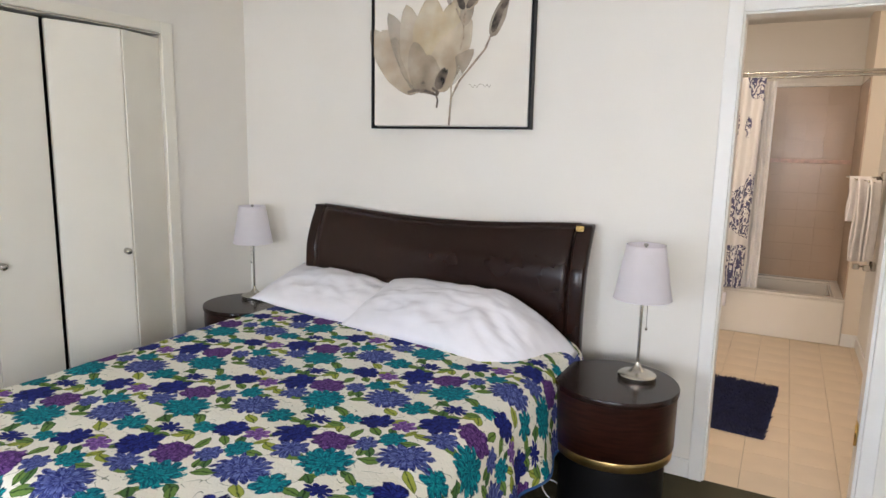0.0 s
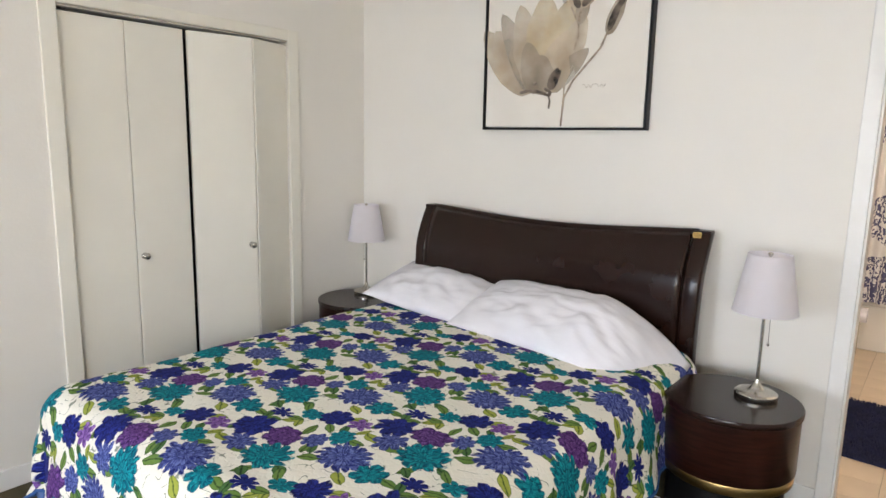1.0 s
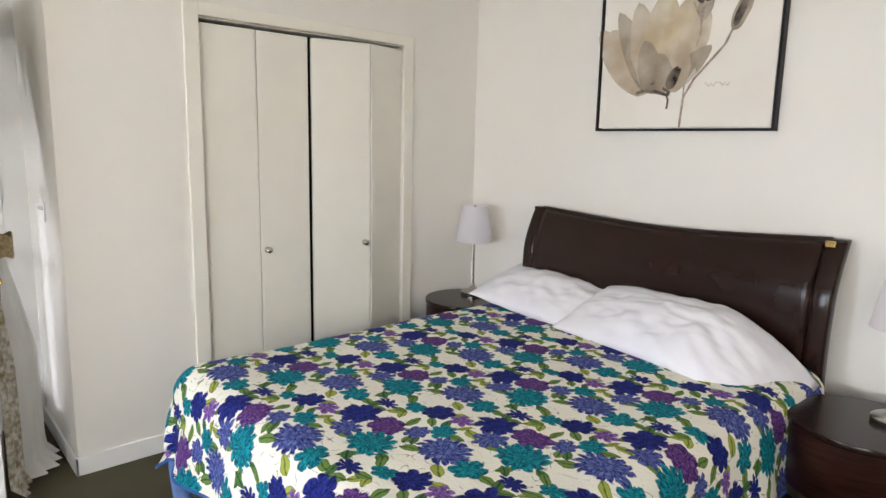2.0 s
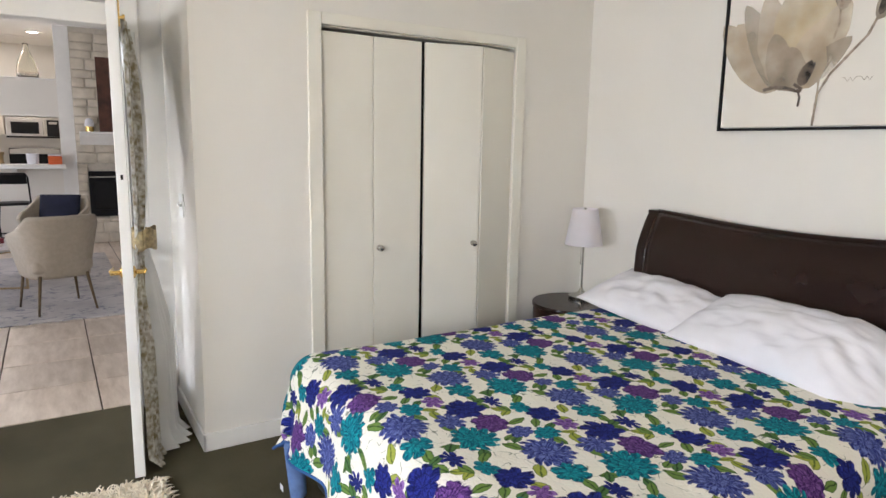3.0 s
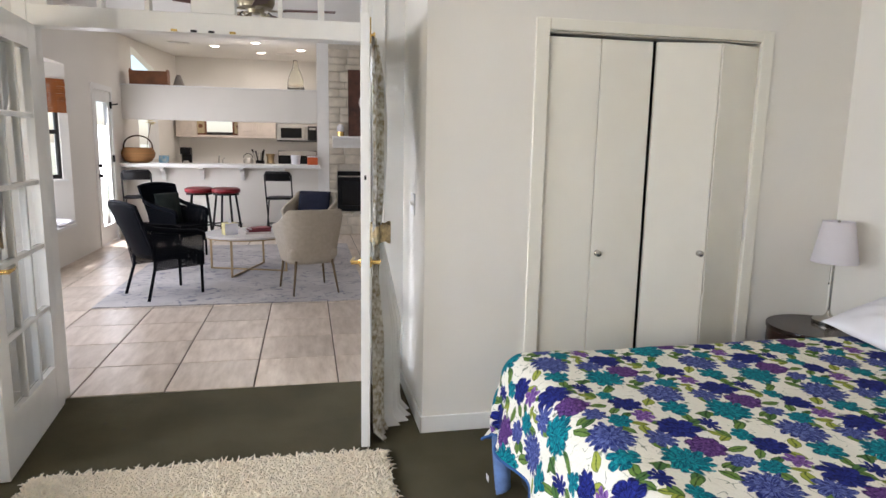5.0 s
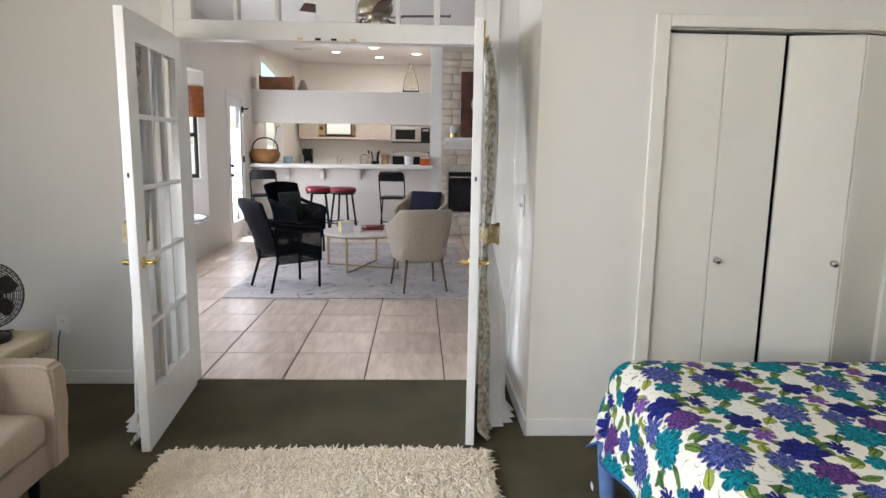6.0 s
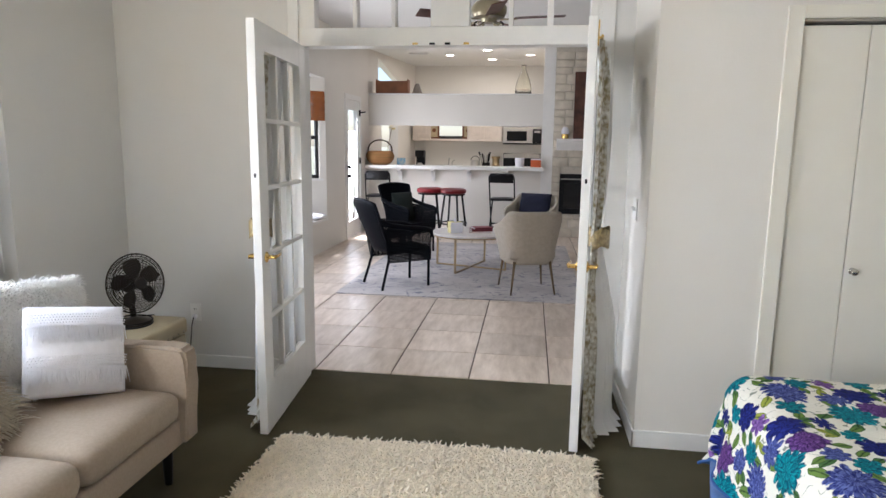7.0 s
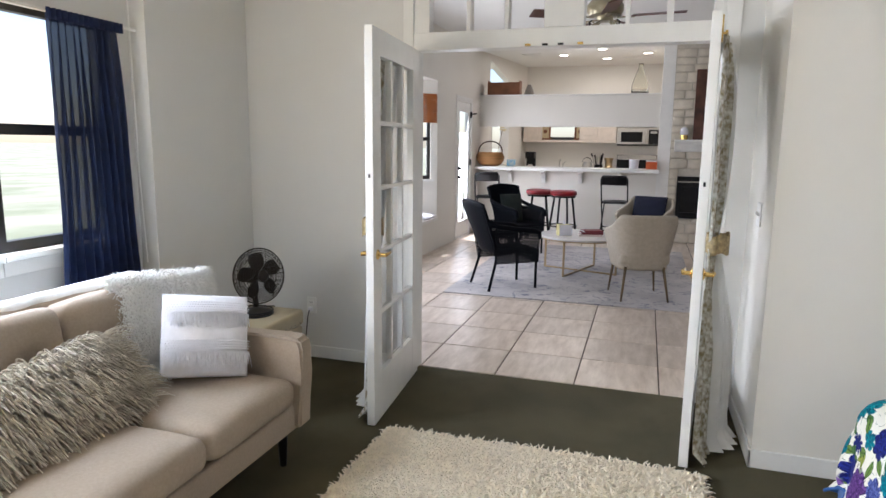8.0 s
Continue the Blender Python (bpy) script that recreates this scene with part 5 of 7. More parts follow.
def dining_armchair(x, y, rz, pillow=None):
    c = thing("upholstered_armchair", "taupe upholstered tub chair on slim bronze legs" if pillow is None else "taupe upholstered tub chair with a navy cushion", "armchair", (x, y, 0.012), rz, group="tub chairs")
    for sx in (-1, 1):
        part("leg", tube([(sx * 0.235, 0.24, 0), (sx * 0.20, 0.20, 0.33)], 0.009, 8, r1=0.015), BRONZEL, c, smooth=True)
        part("leg", tube([(sx * 0.225, -0.25, 0), (sx * 0.18, -0.19, 0.33)], 0.009, 8, r1=0.015), BRONZEL, c, smooth=True)
    part("seat", cushion(-0.24, 0.24, -0.22, 0.27, 0.34, 0.47, 0.05, 0.02, 3, 20), GREYFAB, c, smooth=True)

    def shell(u, v):
        a = radians(-25 + 230 * u) + math.pi          # wraps from arm to arm behind the sitter
        k = abs(2 * u - 1)
        top = 0.83 - 0.21 * max(0, (k - 0.42) / 0.58) ** 0.8
        z = 0.30 + (top - 0.30) * v
        ex, ey = 0.24 + 0.08 * v, 0.22 + 0.09 * v * (1 - 0.6 * k)
        ca, sa = math.cos(a), math.sin(a)
        px = ex * math.copysign(abs(ca) ** 0.6, ca)
        py = ey * math.copysign(abs(sa) ** 0.6, sa)
        if k > 0.62:
            py = py + 0.10 * (k - 0.62) / 0.38
        return (px, py, z)
    part("shell", sheet(shell, 60, 16, thick=0.035), GREYFAB, c, "curved upholstered back and arms", smooth=True)
    if pillow:
        part("cushion", turn(standing(0.42, 0.40, 0.12, 21), pose(0, -0.10, 0.66, 20, 0, 0)), pillow, c, "navy throw cushion", smooth=True)
    return c


dining_armchair(-6.43, -0.40, 106)
dining_armchair(-8.3, -0.36, 250, material("navy cushion", (0.008, 0.010, 0.028), 0.9, vary=0.2))

# pale distressed rug
RUGM = material("distressed rug", (0.44, 0.42, 0.42), 0.95, vary=0, scale=2.2, rgb2=(0.60, 0.57, 0.56), bump=0.4, bump_scale=250)
rn = RUGM.node_tree
rb_ = rn.nodes["Principled BSDF"]
tcr = [n for n in rn.nodes if n.type == "TEX_COORD"][0]
mpr = rn.nodes.new("ShaderNodeMapping")
mpr.inputs["Scale"].default_value = (4.6, 3.4, 1)
rn.links.new(tcr.outputs["Object"], mpr.inputs["Vector"])
nz = rn.nodes.new("ShaderNodeTexNoise")
nz.inputs["Scale"].default_value, nz.inputs["Detail"].default_value, nz.inputs["Roughness"].default_value = 1.6, 9, 0.72
nz.inputs["Distortion"].default_value = 1.6
rn.links.new(mpr.outputs["Vector"], nz.inputs["Vector"])
vr = rn.nodes.new("ShaderNodeValToRGB")
vr.color_ramp.elements[0].position, vr.color_ramp.elements[1].position = 0.53, 0.64
vr.color_ramp.elements[0].color, vr.color_ramp.elements[1].color = (0, 0, 0, 1), (0.95, 0.95, 0.95, 1)
rn.links.new(nz.outputs["Fac"], vr.inputs["Fac"])
mx = rn.nodes.new("ShaderNodeMix")
mx.data_type = "RGBA"
old = [l for l in rn.links if l.to_socket == rb_.inputs["Base Color"]][0].from_socket
rn.links.new(vr.outputs["Color"], mx.inputs["Factor"])
rn.links.new(old, mx.inputs[6])
mx.inputs[7].default_value = (0.17, 0.18, 0.24, 1)
rn.links.new(mx.outputs[2], rb_.inputs["Base Color"])
o = part("area_rug", box(-9.45, -5.95, -2.28, 0.16, 0.001, 0.012, 0.003), RUGM)
tagged(o, "pale grey distressed area rug with slate blue pattern", "rug")

# coffee table
GOLD = material("champagne gold metal", (0.50, 0.38, 0.22), 0.3, metal=0.9, vary=0.06)
MARB = material("white stone top", (0.72, 0.69, 0.65), 0.25, vary=0.05, scale=5)
ct = thing("coffee_table", "round white coffee table on a gold crossed base", "table", (-7.54, -1.08, 0.012), -18)
ct.matrix_basis = ct.matrix_basis @ Matrix.Diagonal((1.12, 1.12, 1.0, 1.0))
part("tabletop", lathe([(0.42, 0.412), (0.43, 0.416), (0.43, 0.434), (0.425, 0.438), (0.0001, 0.438)], 64), MARB, ct, smooth="auto")
part("top_ring", lathe([(0.405, 0.400), (0.42, 0.400), (0.42, 0.4118), (0.405, 0.4118), (0.405, 0.400)], 64), GOLD, ct, smooth="auto")
for a in (0, 90, 180, 270):
    c_, s_ = math.cos(radians(a)), math.sin(radians(a))
    part("leg", turn(box(0.392, 0.41, -0.009, 0.009, 0.0, 0.400, 0.002), pose(0, 0, 0, 0, 0, a)), GOLD, ct)
part("floor_bar", box(-0.392, 0.392, -0.009, 0.009, 0.0, 0.017, 0.002), GOLD, ct)
part("floor_bar", box(-0.009, 0.009, -0.391, 0.391, 0.0, 0.0175, 0.002), GOLD, ct)
tb = thing("tissue_box", "white and yellow tissue box with a tissue pulled up", "tissue box", (-7.40, -1.26, 0.45), 25)
part("carton", box(-0.06, 0.06, -0.075, 0.075, 0, 0.13, 0.003), material("yellow printed card", (0.62, 0.56, 0.27), 0.6, vary=0.25, scale=18), tb)
part("carton_side", box(0.0601, 0.0625, -0.073, 0.073, 0.002, 0.128), WHITE, tb, "white side panel")
part("tissue", sheet(lambda u, v: (0.05 * (u - 0.5) * (1 - 0.5 * v) + 0.01 * math.sin(v * 5), 0.02 * math.sin(u * 6) * (1 - v * 0.4), 0.12 + 0.055 * v * (1 - abs(u - 0.5))), 12, 8, thick=0.001), WHITE, tb, "white tissue", smooth=True)
for i, (w_, d_, colr) in enumerate(((0.26, 0.19, (0.62, 0.55, 0.50)), (0.25, 0.18, (0.16, 0.02, 0.03)), (0.22, 0.16, (0.20, 0.03, 0.04)))):
    bk_ = thing("book", "dark red hardcover book lying flat on the table" if i else "pale hardcover book at the bottom of a pile", "book", (-7.48 - 0.01 * i, -0.97 + 0.01 * i, 0.45 + 0.022 * i), 100 + 6 * i, group="books on the coffee table")
    part("cover", boxes((-w_ / 2, w_ / 2, -d_ / 2, d_ / 2, 0, 0.003), (-w_ / 2, w_ / 2, -d_ / 2, d_ / 2, 0.018, 0.0218), (-w_ / 2, w_ / 2, -d_ / 2, -d_ / 2 + 0.003, 0.003, 0.018)), material("book cloth", colr, 0.6, vary=0.1), bk_)
    part("pages", box(-w_ / 2 + 0.005, w_ / 2 - 0.005, -d_ / 2 + 0.0035, d_ / 2 - 0.005, 0.0031, 0.0179), WHITE, bk_)

# bar: brackets, stools, chairs
for yb in (-2.63, -2.05, -1.43, -0.80):
    br = [(0, 1.065), (0.20, 1.065), (0.20, 1.035), (0.10, 1.0), (0.055, 0.93), (0.04, 0.86), (0, 0.86)]
    bm = prism(br, -0.03, 0.03)
    for v in bm.verts:
        v.co = Vector((BAR + 0.0005 + v.co.x, yb + v.co.z, v.co.y))
    structure(part("bracket", bm, TRIM), "white curved wooden bracket under the bar", "bracket")
REDV = material("oxblood vinyl", (0.20, 0.008, 0.014), 0.28, vary=0.12, scale=6)


def stool(x, y, rz):
    s = thing("bar_stool", "black bar stool with a red vinyl seat", "stool", (x, y, 0), rz, group="red bar stools")
    part("seat", lathe([(0.18, 0.70), (0.205, 0.712), (0.213, 0.74), (0.207, 0.768), (0.17, 0.785), (0.0001, 0.79)], 40), REDV, s, "red vinyl pad", smooth="auto")
    part("seat_pan", lathe([(0.17, 0.672), (0.19, 0.675), (0.19, 0.6998), (0.0001, 0.6999)], 32), BLACKM, s, smooth="auto")
    for a in range(4):
        c_, s_ = math.cos(radians(45 + 90 * a)), math.sin(radians(45 + 90 * a))
        part("leg", tube([(0.245 * c_, 0.245 * s_, 0), (0.15 * c_, 0.15 * s_, 0.674)], 0.017, 8), BLACKM, s, smooth=True)
    part("foot_ring", tube([(0.222 * math.cos(radians(a)), 0.222 * math.sin(radians(a)), 0.22) for a in range(0, 360, 12)], 0.011, 8, closed=True), BLACKM, s, smooth=True)
    return s


stool(BAR + 0.62, -2.02, 10)
stool(BAR + 0.70, -1.62, 30)


def folding_chair(x, y, rz):
    """A bar-height folding chair that faces local +y."""
    c = thing("folding_chair", "black metal folding bar chair with padded seat", "chair", (x, y, 0), rz, group="folding chairs")
    for s in (-1, 1):
        part("front_leg", tube([(s * 0.20, 0.26, 0), (s * 0.20, 0.0, 0.58), (s * 0.20, -0.17, 0.98), (s * 0.17, -0.185, 1.03)], 0.011, 8), BLACKM, c, smooth=True)
        part("rear_leg", tube([(s * 0.175, -0.26, 0), (s * 0.175, 0.12, 0.60)], 0.011, 8), BLACKM, c, smooth=True)
    part("top_bar", tube([(-0.17, -0.185, 1.03), (0.17, -0.185, 1.03)], 0.011, 8), BLACKM, c, smooth=True)
    part("backrest", sheet(lambda u, v: (-0.185 + 0.37 * u, -0.185 - 0.03 * math.sin(math.pi * u) + 0.06 * v, 1.025 - 0.13 * v), 14, 6, thick=0.014), BLACKM, c, "black curved backrest", smooth=True)
    part("seat", cushion(-0.185, 0.185, -0.17, 0.19, 0.60, 0.64, 0.018, 0.008, 2, 16), BLACKM, c, "black padded seat", smooth=True)
    part("foot_bar", tube([(-0.2, 0.17, 0.20), (0.2, 0.17, 0.20)], 0.011, 8), BLACKM, c, smooth=True)
    part("foot_bar", tube([(-0.175, -0.14, 0.18), (0.175, -0.14, 0.18)], 0.011, 8), BLACKM, c, smooth=True)
    return c


folding_chair(BAR + 0.62, -0.83, 85)
folding_chair(BAR + 0.45, -2.93, 100)

# things on the bar
STRAW = material("woven straw", (0.36, 0.16, 0.05), 0.75, vary=0, scale=3, rgb2=(0.22, 0.12, 0.035), bump=0.6, bump_scale=120)
sm_ = STRAW.node_tree
mps = sm_.nodes.new("ShaderNodeMapping")
mps.inputs["Scale"].default_value = (0.2, 0.2, 9)
sm_.links.new([n for n in sm_.nodes if n.type == "TEX_COORD"][0].outputs["Object"], mps.inputs["Vector"])
sm_.links.new(mps.outputs["Vector"], [n for n in sm_.nodes if n.type == "TEX_NOISE"][0].inputs["Vector"])
bs = thing("basket", "round woven straw basket with a tall leather handle", "basket", (BAR + 0.08, -2.98, 1.126))
prof = [(0.13, 0.0), (0.19, 0.03), (0.235, 0.09), (0.245, 0.15), (0.225, 0.21), (0.205, 0.235), (0.195, 0.23), (0.0001, 0.19)]
part("bowl", lathe([(r * (1 + 0.012 * math.sin(i * 9)), z) for i, (r, z) in enumerate(prof)], 40), STRAW, bs, "striped straw bowl", smooth=True)
part("handle", tube([(0, 0.21 * math.cos(radians(a)), 0.22 + 0.20 * math.sin(radians(a)) ** 0.8) for a in range(0, 181, 10)], 0.012, 8), material("brown leather", (0.05, 0.022, 0.012), 0.5, vary=0.1), bs, "dark leather-bound handle", smooth=True)
pf = thing("photo_card", "small standing photo card with a blue scene", "picture", (BAR + 0.05, -2.62, 1.126), 90)
part("card", turn(box(-0.075, 0.075, -0.004, 0.004, 0, 0.12), pose(0, 0, 0, -14, 0, 0)), material("blue print", (0.10, 0.28, 0.42), 0.4, vary=0, scale=18, rgb2=(0.45, 0.44, 0.34)), pf)
o = part("white_canister", lathe([(0.06, 0), (0.07, 0.004), (0.08, 0.15), (0.076, 0.152), (0.07, 0.14), (0.0001, 0.03)], 28), WHITE, loc=(BAR + 0.1, -0.58, 1.126), smooth="auto")
tagged(o, "white ceramic tumbler on the bar", "cup")
o = thing("orange_tin", "orange square tin with a pale lid on the bar", "tin", (BAR + 0.1, -0.31, 1.126))
part("tin_body", box(-0.07, 0.07, -0.085, 0.085, 0, 0.12, 0.008), material("orange enamel", (0.62, 0.12, 0.03), 0.4, vary=0.08), o)
part("tin_lid", box(-0.072, 0.072, -0.087, 0.087, 0.12, 0.14, 0.006), WHITE, o)

# ledge things
o = thing("wooden_crate", "long brown wooden crate on the ledge", "crate", (BAR - 0.13, -2.80, 2.335))
CR = material("brown crate wood", (0.17, 0.062, 0.022), 0.55, vary=0.25, scale=5)
part("side_board", box(0.09, 0.105, -0.28, 0.28, 0, 0.21, 0.003), CR, o)
part("side_board", box(-0.105, -0.09, -0.28, 0.28, 0, 0.21, 0.003), CR, o)
part("end_board", box(-0.089, 0.089, -0.28, -0.265, 0, 0.24, 0.003), CR, o)
part("end_board", box(-0.089, 0.089, 0.265, 0.28, 0, 0.24, 0.003), CR, o)
part("bottom_board", box(-0.089, 0.089, -0.264, 0.264, 0, 0.012), CR, o)
o = part("ceramic_cone", lathe([(0.085, 0), (0.088, 0.01), (0.035, 0.16), (0.028, 0.17), (0.0001, 0.171)], 24), material("grey stoneware", (0.22, 0.19, 0.16), 0.7, vary=0.15), loc=(BAR - 0.12, -2.37, 2.335), smooth="auto")
tagged(o, "grey stoneware cone standing on the ledge", "ornament")
VG = clear("bottle glass", (0.93, 0.93, 0.88), 0.02, False)
gv = thing("glass_bottle", "tall clear glass bottle vase on the ledge", "vase", (BAR - 0.12, -0.56, 2.335))
part("body", lathe([(0.13, 0), (0.14, 0.01), (0.135, 0.12), (0.10, 0.25), (0.055, 0.35), (0.037, 0.40), (0.036, 0.46), (0.042, 0.47), (0.033, 0.47), (0.029, 0.40), (0.048, 0.35), (0.093, 0.25), (0.127, 0.12), (0.13, 0.02), (0.0001, 0.015)], 36), VG, gv, smooth=True)

# kitchen
CAB = material("pickled oak cabinet", (0.66, 0.58, 0.50), 0.5, vary=0.05, scale=9)
STEEL = material("stainless steel", (0.55, 0.53, 0.50), 0.3, metal=0.9, vary=0.05)


def wall_cabinet(y0, y1, z0, z1, doors):
    c = thing("wall_cabinet", "pickled oak kitchen wall cabinet with panelled doors", "cabinet", (KB, 0, 0), group="kitchen wall cabinets")
    part("body", box(0, 0.32, y0, y1, z0, z1, 0.002), CAB, c)
    w = (y1 - y0) / doors
    for i in range(doors):
        a, b = y0 + i * w + 0.008, y0 + (i + 1) * w - 0.008
        d = part("door", box(0.3205, 0.34, a, b, z0 + 0.01, z1 - 0.01, 0.003), CAB, c)
        part("raised_panel", box(0.34, 0.348, a + 0.07, b - 0.07, z0 + 0.09, z1 - 0.09, 0.008), CAB, d)
    return c


wall_cabinet(-2.83, -2.46, 1.60, 2.25, 1)
wall_cabinet(-1.70, -0.98, 1.60, 2.25, 2)
wall_cabinet(-0.97, -0.19, 1.88, 2.25, 2)
o = part("wall_shelf", box(KB, KB + 0.34, -2.83, -0.98, 1.555, 1.60, 0.004), CAB)
tagged(o, "long pale shelf under the wall cabinets", "shelf")
mw = thing("microwave", "stainless over-range microwave with a dark window", "microwave", (KB, -0.58, 1.50))
part("body", box(0, 0.36, -0.385, 0.385, 0, 0.34, 0.006), STEEL, mw)
dr = part("door", box(0.3605, 0.395, -0.385, 0.20, 0.03, 0.305, 0.005), STEEL, mw)
part("window", box(0.395, 0.398, -0.31, 0.09, 0.07, 0.265, 0.003), material("dark glass", (0.006, 0.006, 0.007), 0.08, spec=0.2), dr, "dark glass window")
part("handle", tube([(0.40, 0.155, 0.06), (0.43, 0.155, 0.08), (0.43, 0.155, 0.255), (0.40, 0.155, 0.275)], 0.012, 8), STEEL, dr, smooth=True)
part("control_panel", box(0.3605, 0.394, 0.205, 0.383, 0.03, 0.305, 0.003), BLACKM, mw, "black control panel")
part("display", box(0.394, 0.3955, 0.235, 0.355, 0.235, 0.275), STEEL, mw)
part("vent", box(0.3605, 0.39, -0.384, 0.384, 0.002, 0.026), BLACKM, mw)
rg = thing("range", "stainless electric range with black back panel", "stove", (KB, -0.58, 0))
part("body", box(0, 0.66, -0.38, 0.38, 0, 0.915, 0.005), STEEL, rg)
part("cooktop", box(0.0, 0.665, -0.381, 0.381, 0.916, 0.93, 0.004), BLACKM, rg)
bg = part("back_guard", box(0.0, 0.08, -0.38, 0.38, 0.931, 1.32, 0.006), BLACKM, rg)
part("guard_trim", sheet(lambda u, v: (0.082, -0.37 + 0.74 * u, 1.225 + v * 0.08 + 0.02 * math.sin(math.pi * u) * v), 20, 2, thick=0.006), STEEL, bg, "curved steel trim")
part("display", box(0.09, 0.092, -0.09, 0.09, 1.10, 1.145), BLACKM, bg)
lc = thing("base_cabinet", "long pale kitchen base cabinet run", "cabinet", (KB, 0, 0))
part("body", box(0.0, 0.60, -2.82, -0.97, 0, 0.885), CAB, lc)
o = part("worktop", box(KB, KB + 0.64, -2.82, -0.965, 0.886, 0.926, 0.006), TRIM)
tagged(o, "pale laminate kitchen worktop", "worktop")


def on_worktop(name, label, cat, y):
    return thing(name, label, cat, (KB + 0.34, y, 0.926))


cm = on_worktop("coffee_maker", "black drip coffee maker with a glass carafe", "coffee maker", -2.66)
part("tower", box(-0.11, -0.03, -0.09, 0.09, 0, 0.43, 0.01), BLACKM, cm)
part("head", box(-0.03, 0.12, -0.09, 0.09, 0.30, 0.43, 0.012), BLACKM, cm)
part("hot_plate", box(-0.03, 0.12, -0.09, 0.09, 0, 0.03, 0.006), BLACKM, cm)
part("carafe", lathe([(0.055, 0.031), (0.068, 0.06), (0.065, 0.13), (0.045, 0.18), (0.0001, 0.181)], 24, centre=(0.05, 0)), STEEL, cm, smooth="auto")
fc = on_worktop("faucet", "short steel kitchen faucet", "faucet", -2.08)
part("spout", tube([(-0.1, 0, 0), (-0.1, 0, 0.22), (-0.06, 0.02, 0.28), (0.02, 0.03, 0.26)], 0.014, 8), STEEL, fc, smooth=True)
part("handle", tube([(-0.1, 0.07, 0.0), (-0.1, 0.07, 0.2), (-0.08, 0.12, 0.24)], 0.011, 8), STEEL, fc, smooth=True)
kt = on_worktop("glass_jar", "lidded glass jar with a wire bail", "jar", -1.52)
part("body", lathe([(0.085, 0), (0.095, 0.02), (0.095, 0.2), (0.07, 0.25), (0.0001, 0.251)], 24), STEEL, kt, smooth="auto")
part("bail", tube([(0, 0.09 * math.cos(radians(a)), 0.24 + 0.09 * math.sin(radians(a))) for a in range(0, 181, 15)], 0.006, 6), BLACKM, kt, smooth=True)
uc = on_worktop("utensil_crock", "black crock full of cooking utensils", "utensils", -1.30)
part("crock", lathe([(0.07, 0), (0.08, 0.01), (0.085, 0.2), (0.078, 0.2), (0.07, 0.02), (0.0001, 0.02)], 24), BLACKM, uc, smooth="auto")
for i in range(7):
    a = i * 0.9
    tip = Vector((0.07 * math.cos(a), 0.11 * math.sin(a) - 0.03, 0.33 + 0.03 * (i % 3)))
    part("utensil", tube([(0.03 * math.cos(a), 0.03 * math.sin(a), 0.03), tip, tip * 1.06], 0.008, 6, r1=0.02), BLACKM if i % 3 else STEEL, uc, smooth=True)
bt = on_worktop("brass_tin", "tall ribbed brass tin", "tin", -1.10)
part("body", lathe([(0.075, 0), (0.085, 0.01), (0.085, 0.04), (0.07, 0.06), (0.07, 0.13), (0.085, 0.15), (0.07, 0.17), (0.07, 0.27), (0.088, 0.30), (0.088, 0.33), (0.0001, 0.335)], 28), GOLD, bt, smooth="auto")
for yy, tilt in ((-2.40, 6), (-1.70, -8)):
    ic = thing("framed_print", "small ornate framed floral print on the shelf", "picture", (KB + 0.20, yy, 1.60), 90 + tilt, group="framed prints")
    part("frame", boxes((-0.11, 0.11, -0.015, 0.015, 0, 0.035), (-0.11, 0.11, -0.015, 0.015, 0.285, 0.32), (-0.11, -0.075, -0.015, 0.015, 0.035, 0.285), (0.075, 0.11, -0.015, 0.015, 0.035, 0.285)), CR, ic)
    part("print", box(-0.075, 0.075, -0.004, 0.004, 0.035, 0.285), material("aged paper", (0.50, 0.40, 0.24), 0.8, vary=0.1, scale=20), ic)
    part("flower_motif", turn(lathe([(0.0001, 0), (0.04, 0.002), (0.0001, 0.003)], 10), pose(0, -0.0045, 0.17, 90, 0, 0)), CR, ic)

# small kitchen window and side window
w = thing("window_kitchen", "small dark-framed kitchen window", "window")
w["kind"] = "structure"
part("window_frame", boxes((KB - 0.08, KB - 0.03, -2.42, -2.39, 1.60, 2.2), (KB - 0.08, KB - 0.03, -1.75, -1.72, 1.60, 2.2), (KB - 0.08, KB - 0.03, -2.39, -1.75, 1.60, 1.66), (KB - 0.08, KB - 0.03, -2.39, -1.75, 2.15, 2.2)), BRONZE, w)
part("pane", box(KB - 0.06, KB - 0.055, -2.39, -1.75, 1.66, 2.15), GLASS, w).visible_shadow = False
KC = material("white cafe curtain", (0.8, 0.8, 0.78), 0.9, vary=0.03)
kc = thing("cafe_curtain", "sheer white curtain at the kitchen side window", "curtain")
part("cloth", sheet(lambda u, v: (-11.78 - 0.42 * u, -3.03 + 0.02 * math.sin(u * 40) + 0.06 * u, 1.96 - 0.8 * v), 60, 8), KC, kc, smooth=True)
og = thing("orchid", "pale yellow orchid sprig in the kitchen window", "plant", (-11.55, -3.02, 1.126))
part("stem", tube([(0, 0, 0), (0.02, 0.02, 0.3), (0.0, 0.08, 0.62)], 0.006, 6), WASH["stem"], og, smooth=True)
for k in range(4):
    f = sheet(lambda u, v, k=k: (0.05 * math.cos(u * 6.283) * v + 0.02 * k, 0.05 + 0.03 * k + 0.05 * math.sin(u * 6.283) * v, 0.66 + 0.035 * math.sin(k * 2) - 0.02 * v), 10, 3)
    part("blossom", f, material("pale yellow petal", (0.72, 0.62, 0.34), 0.7), og)

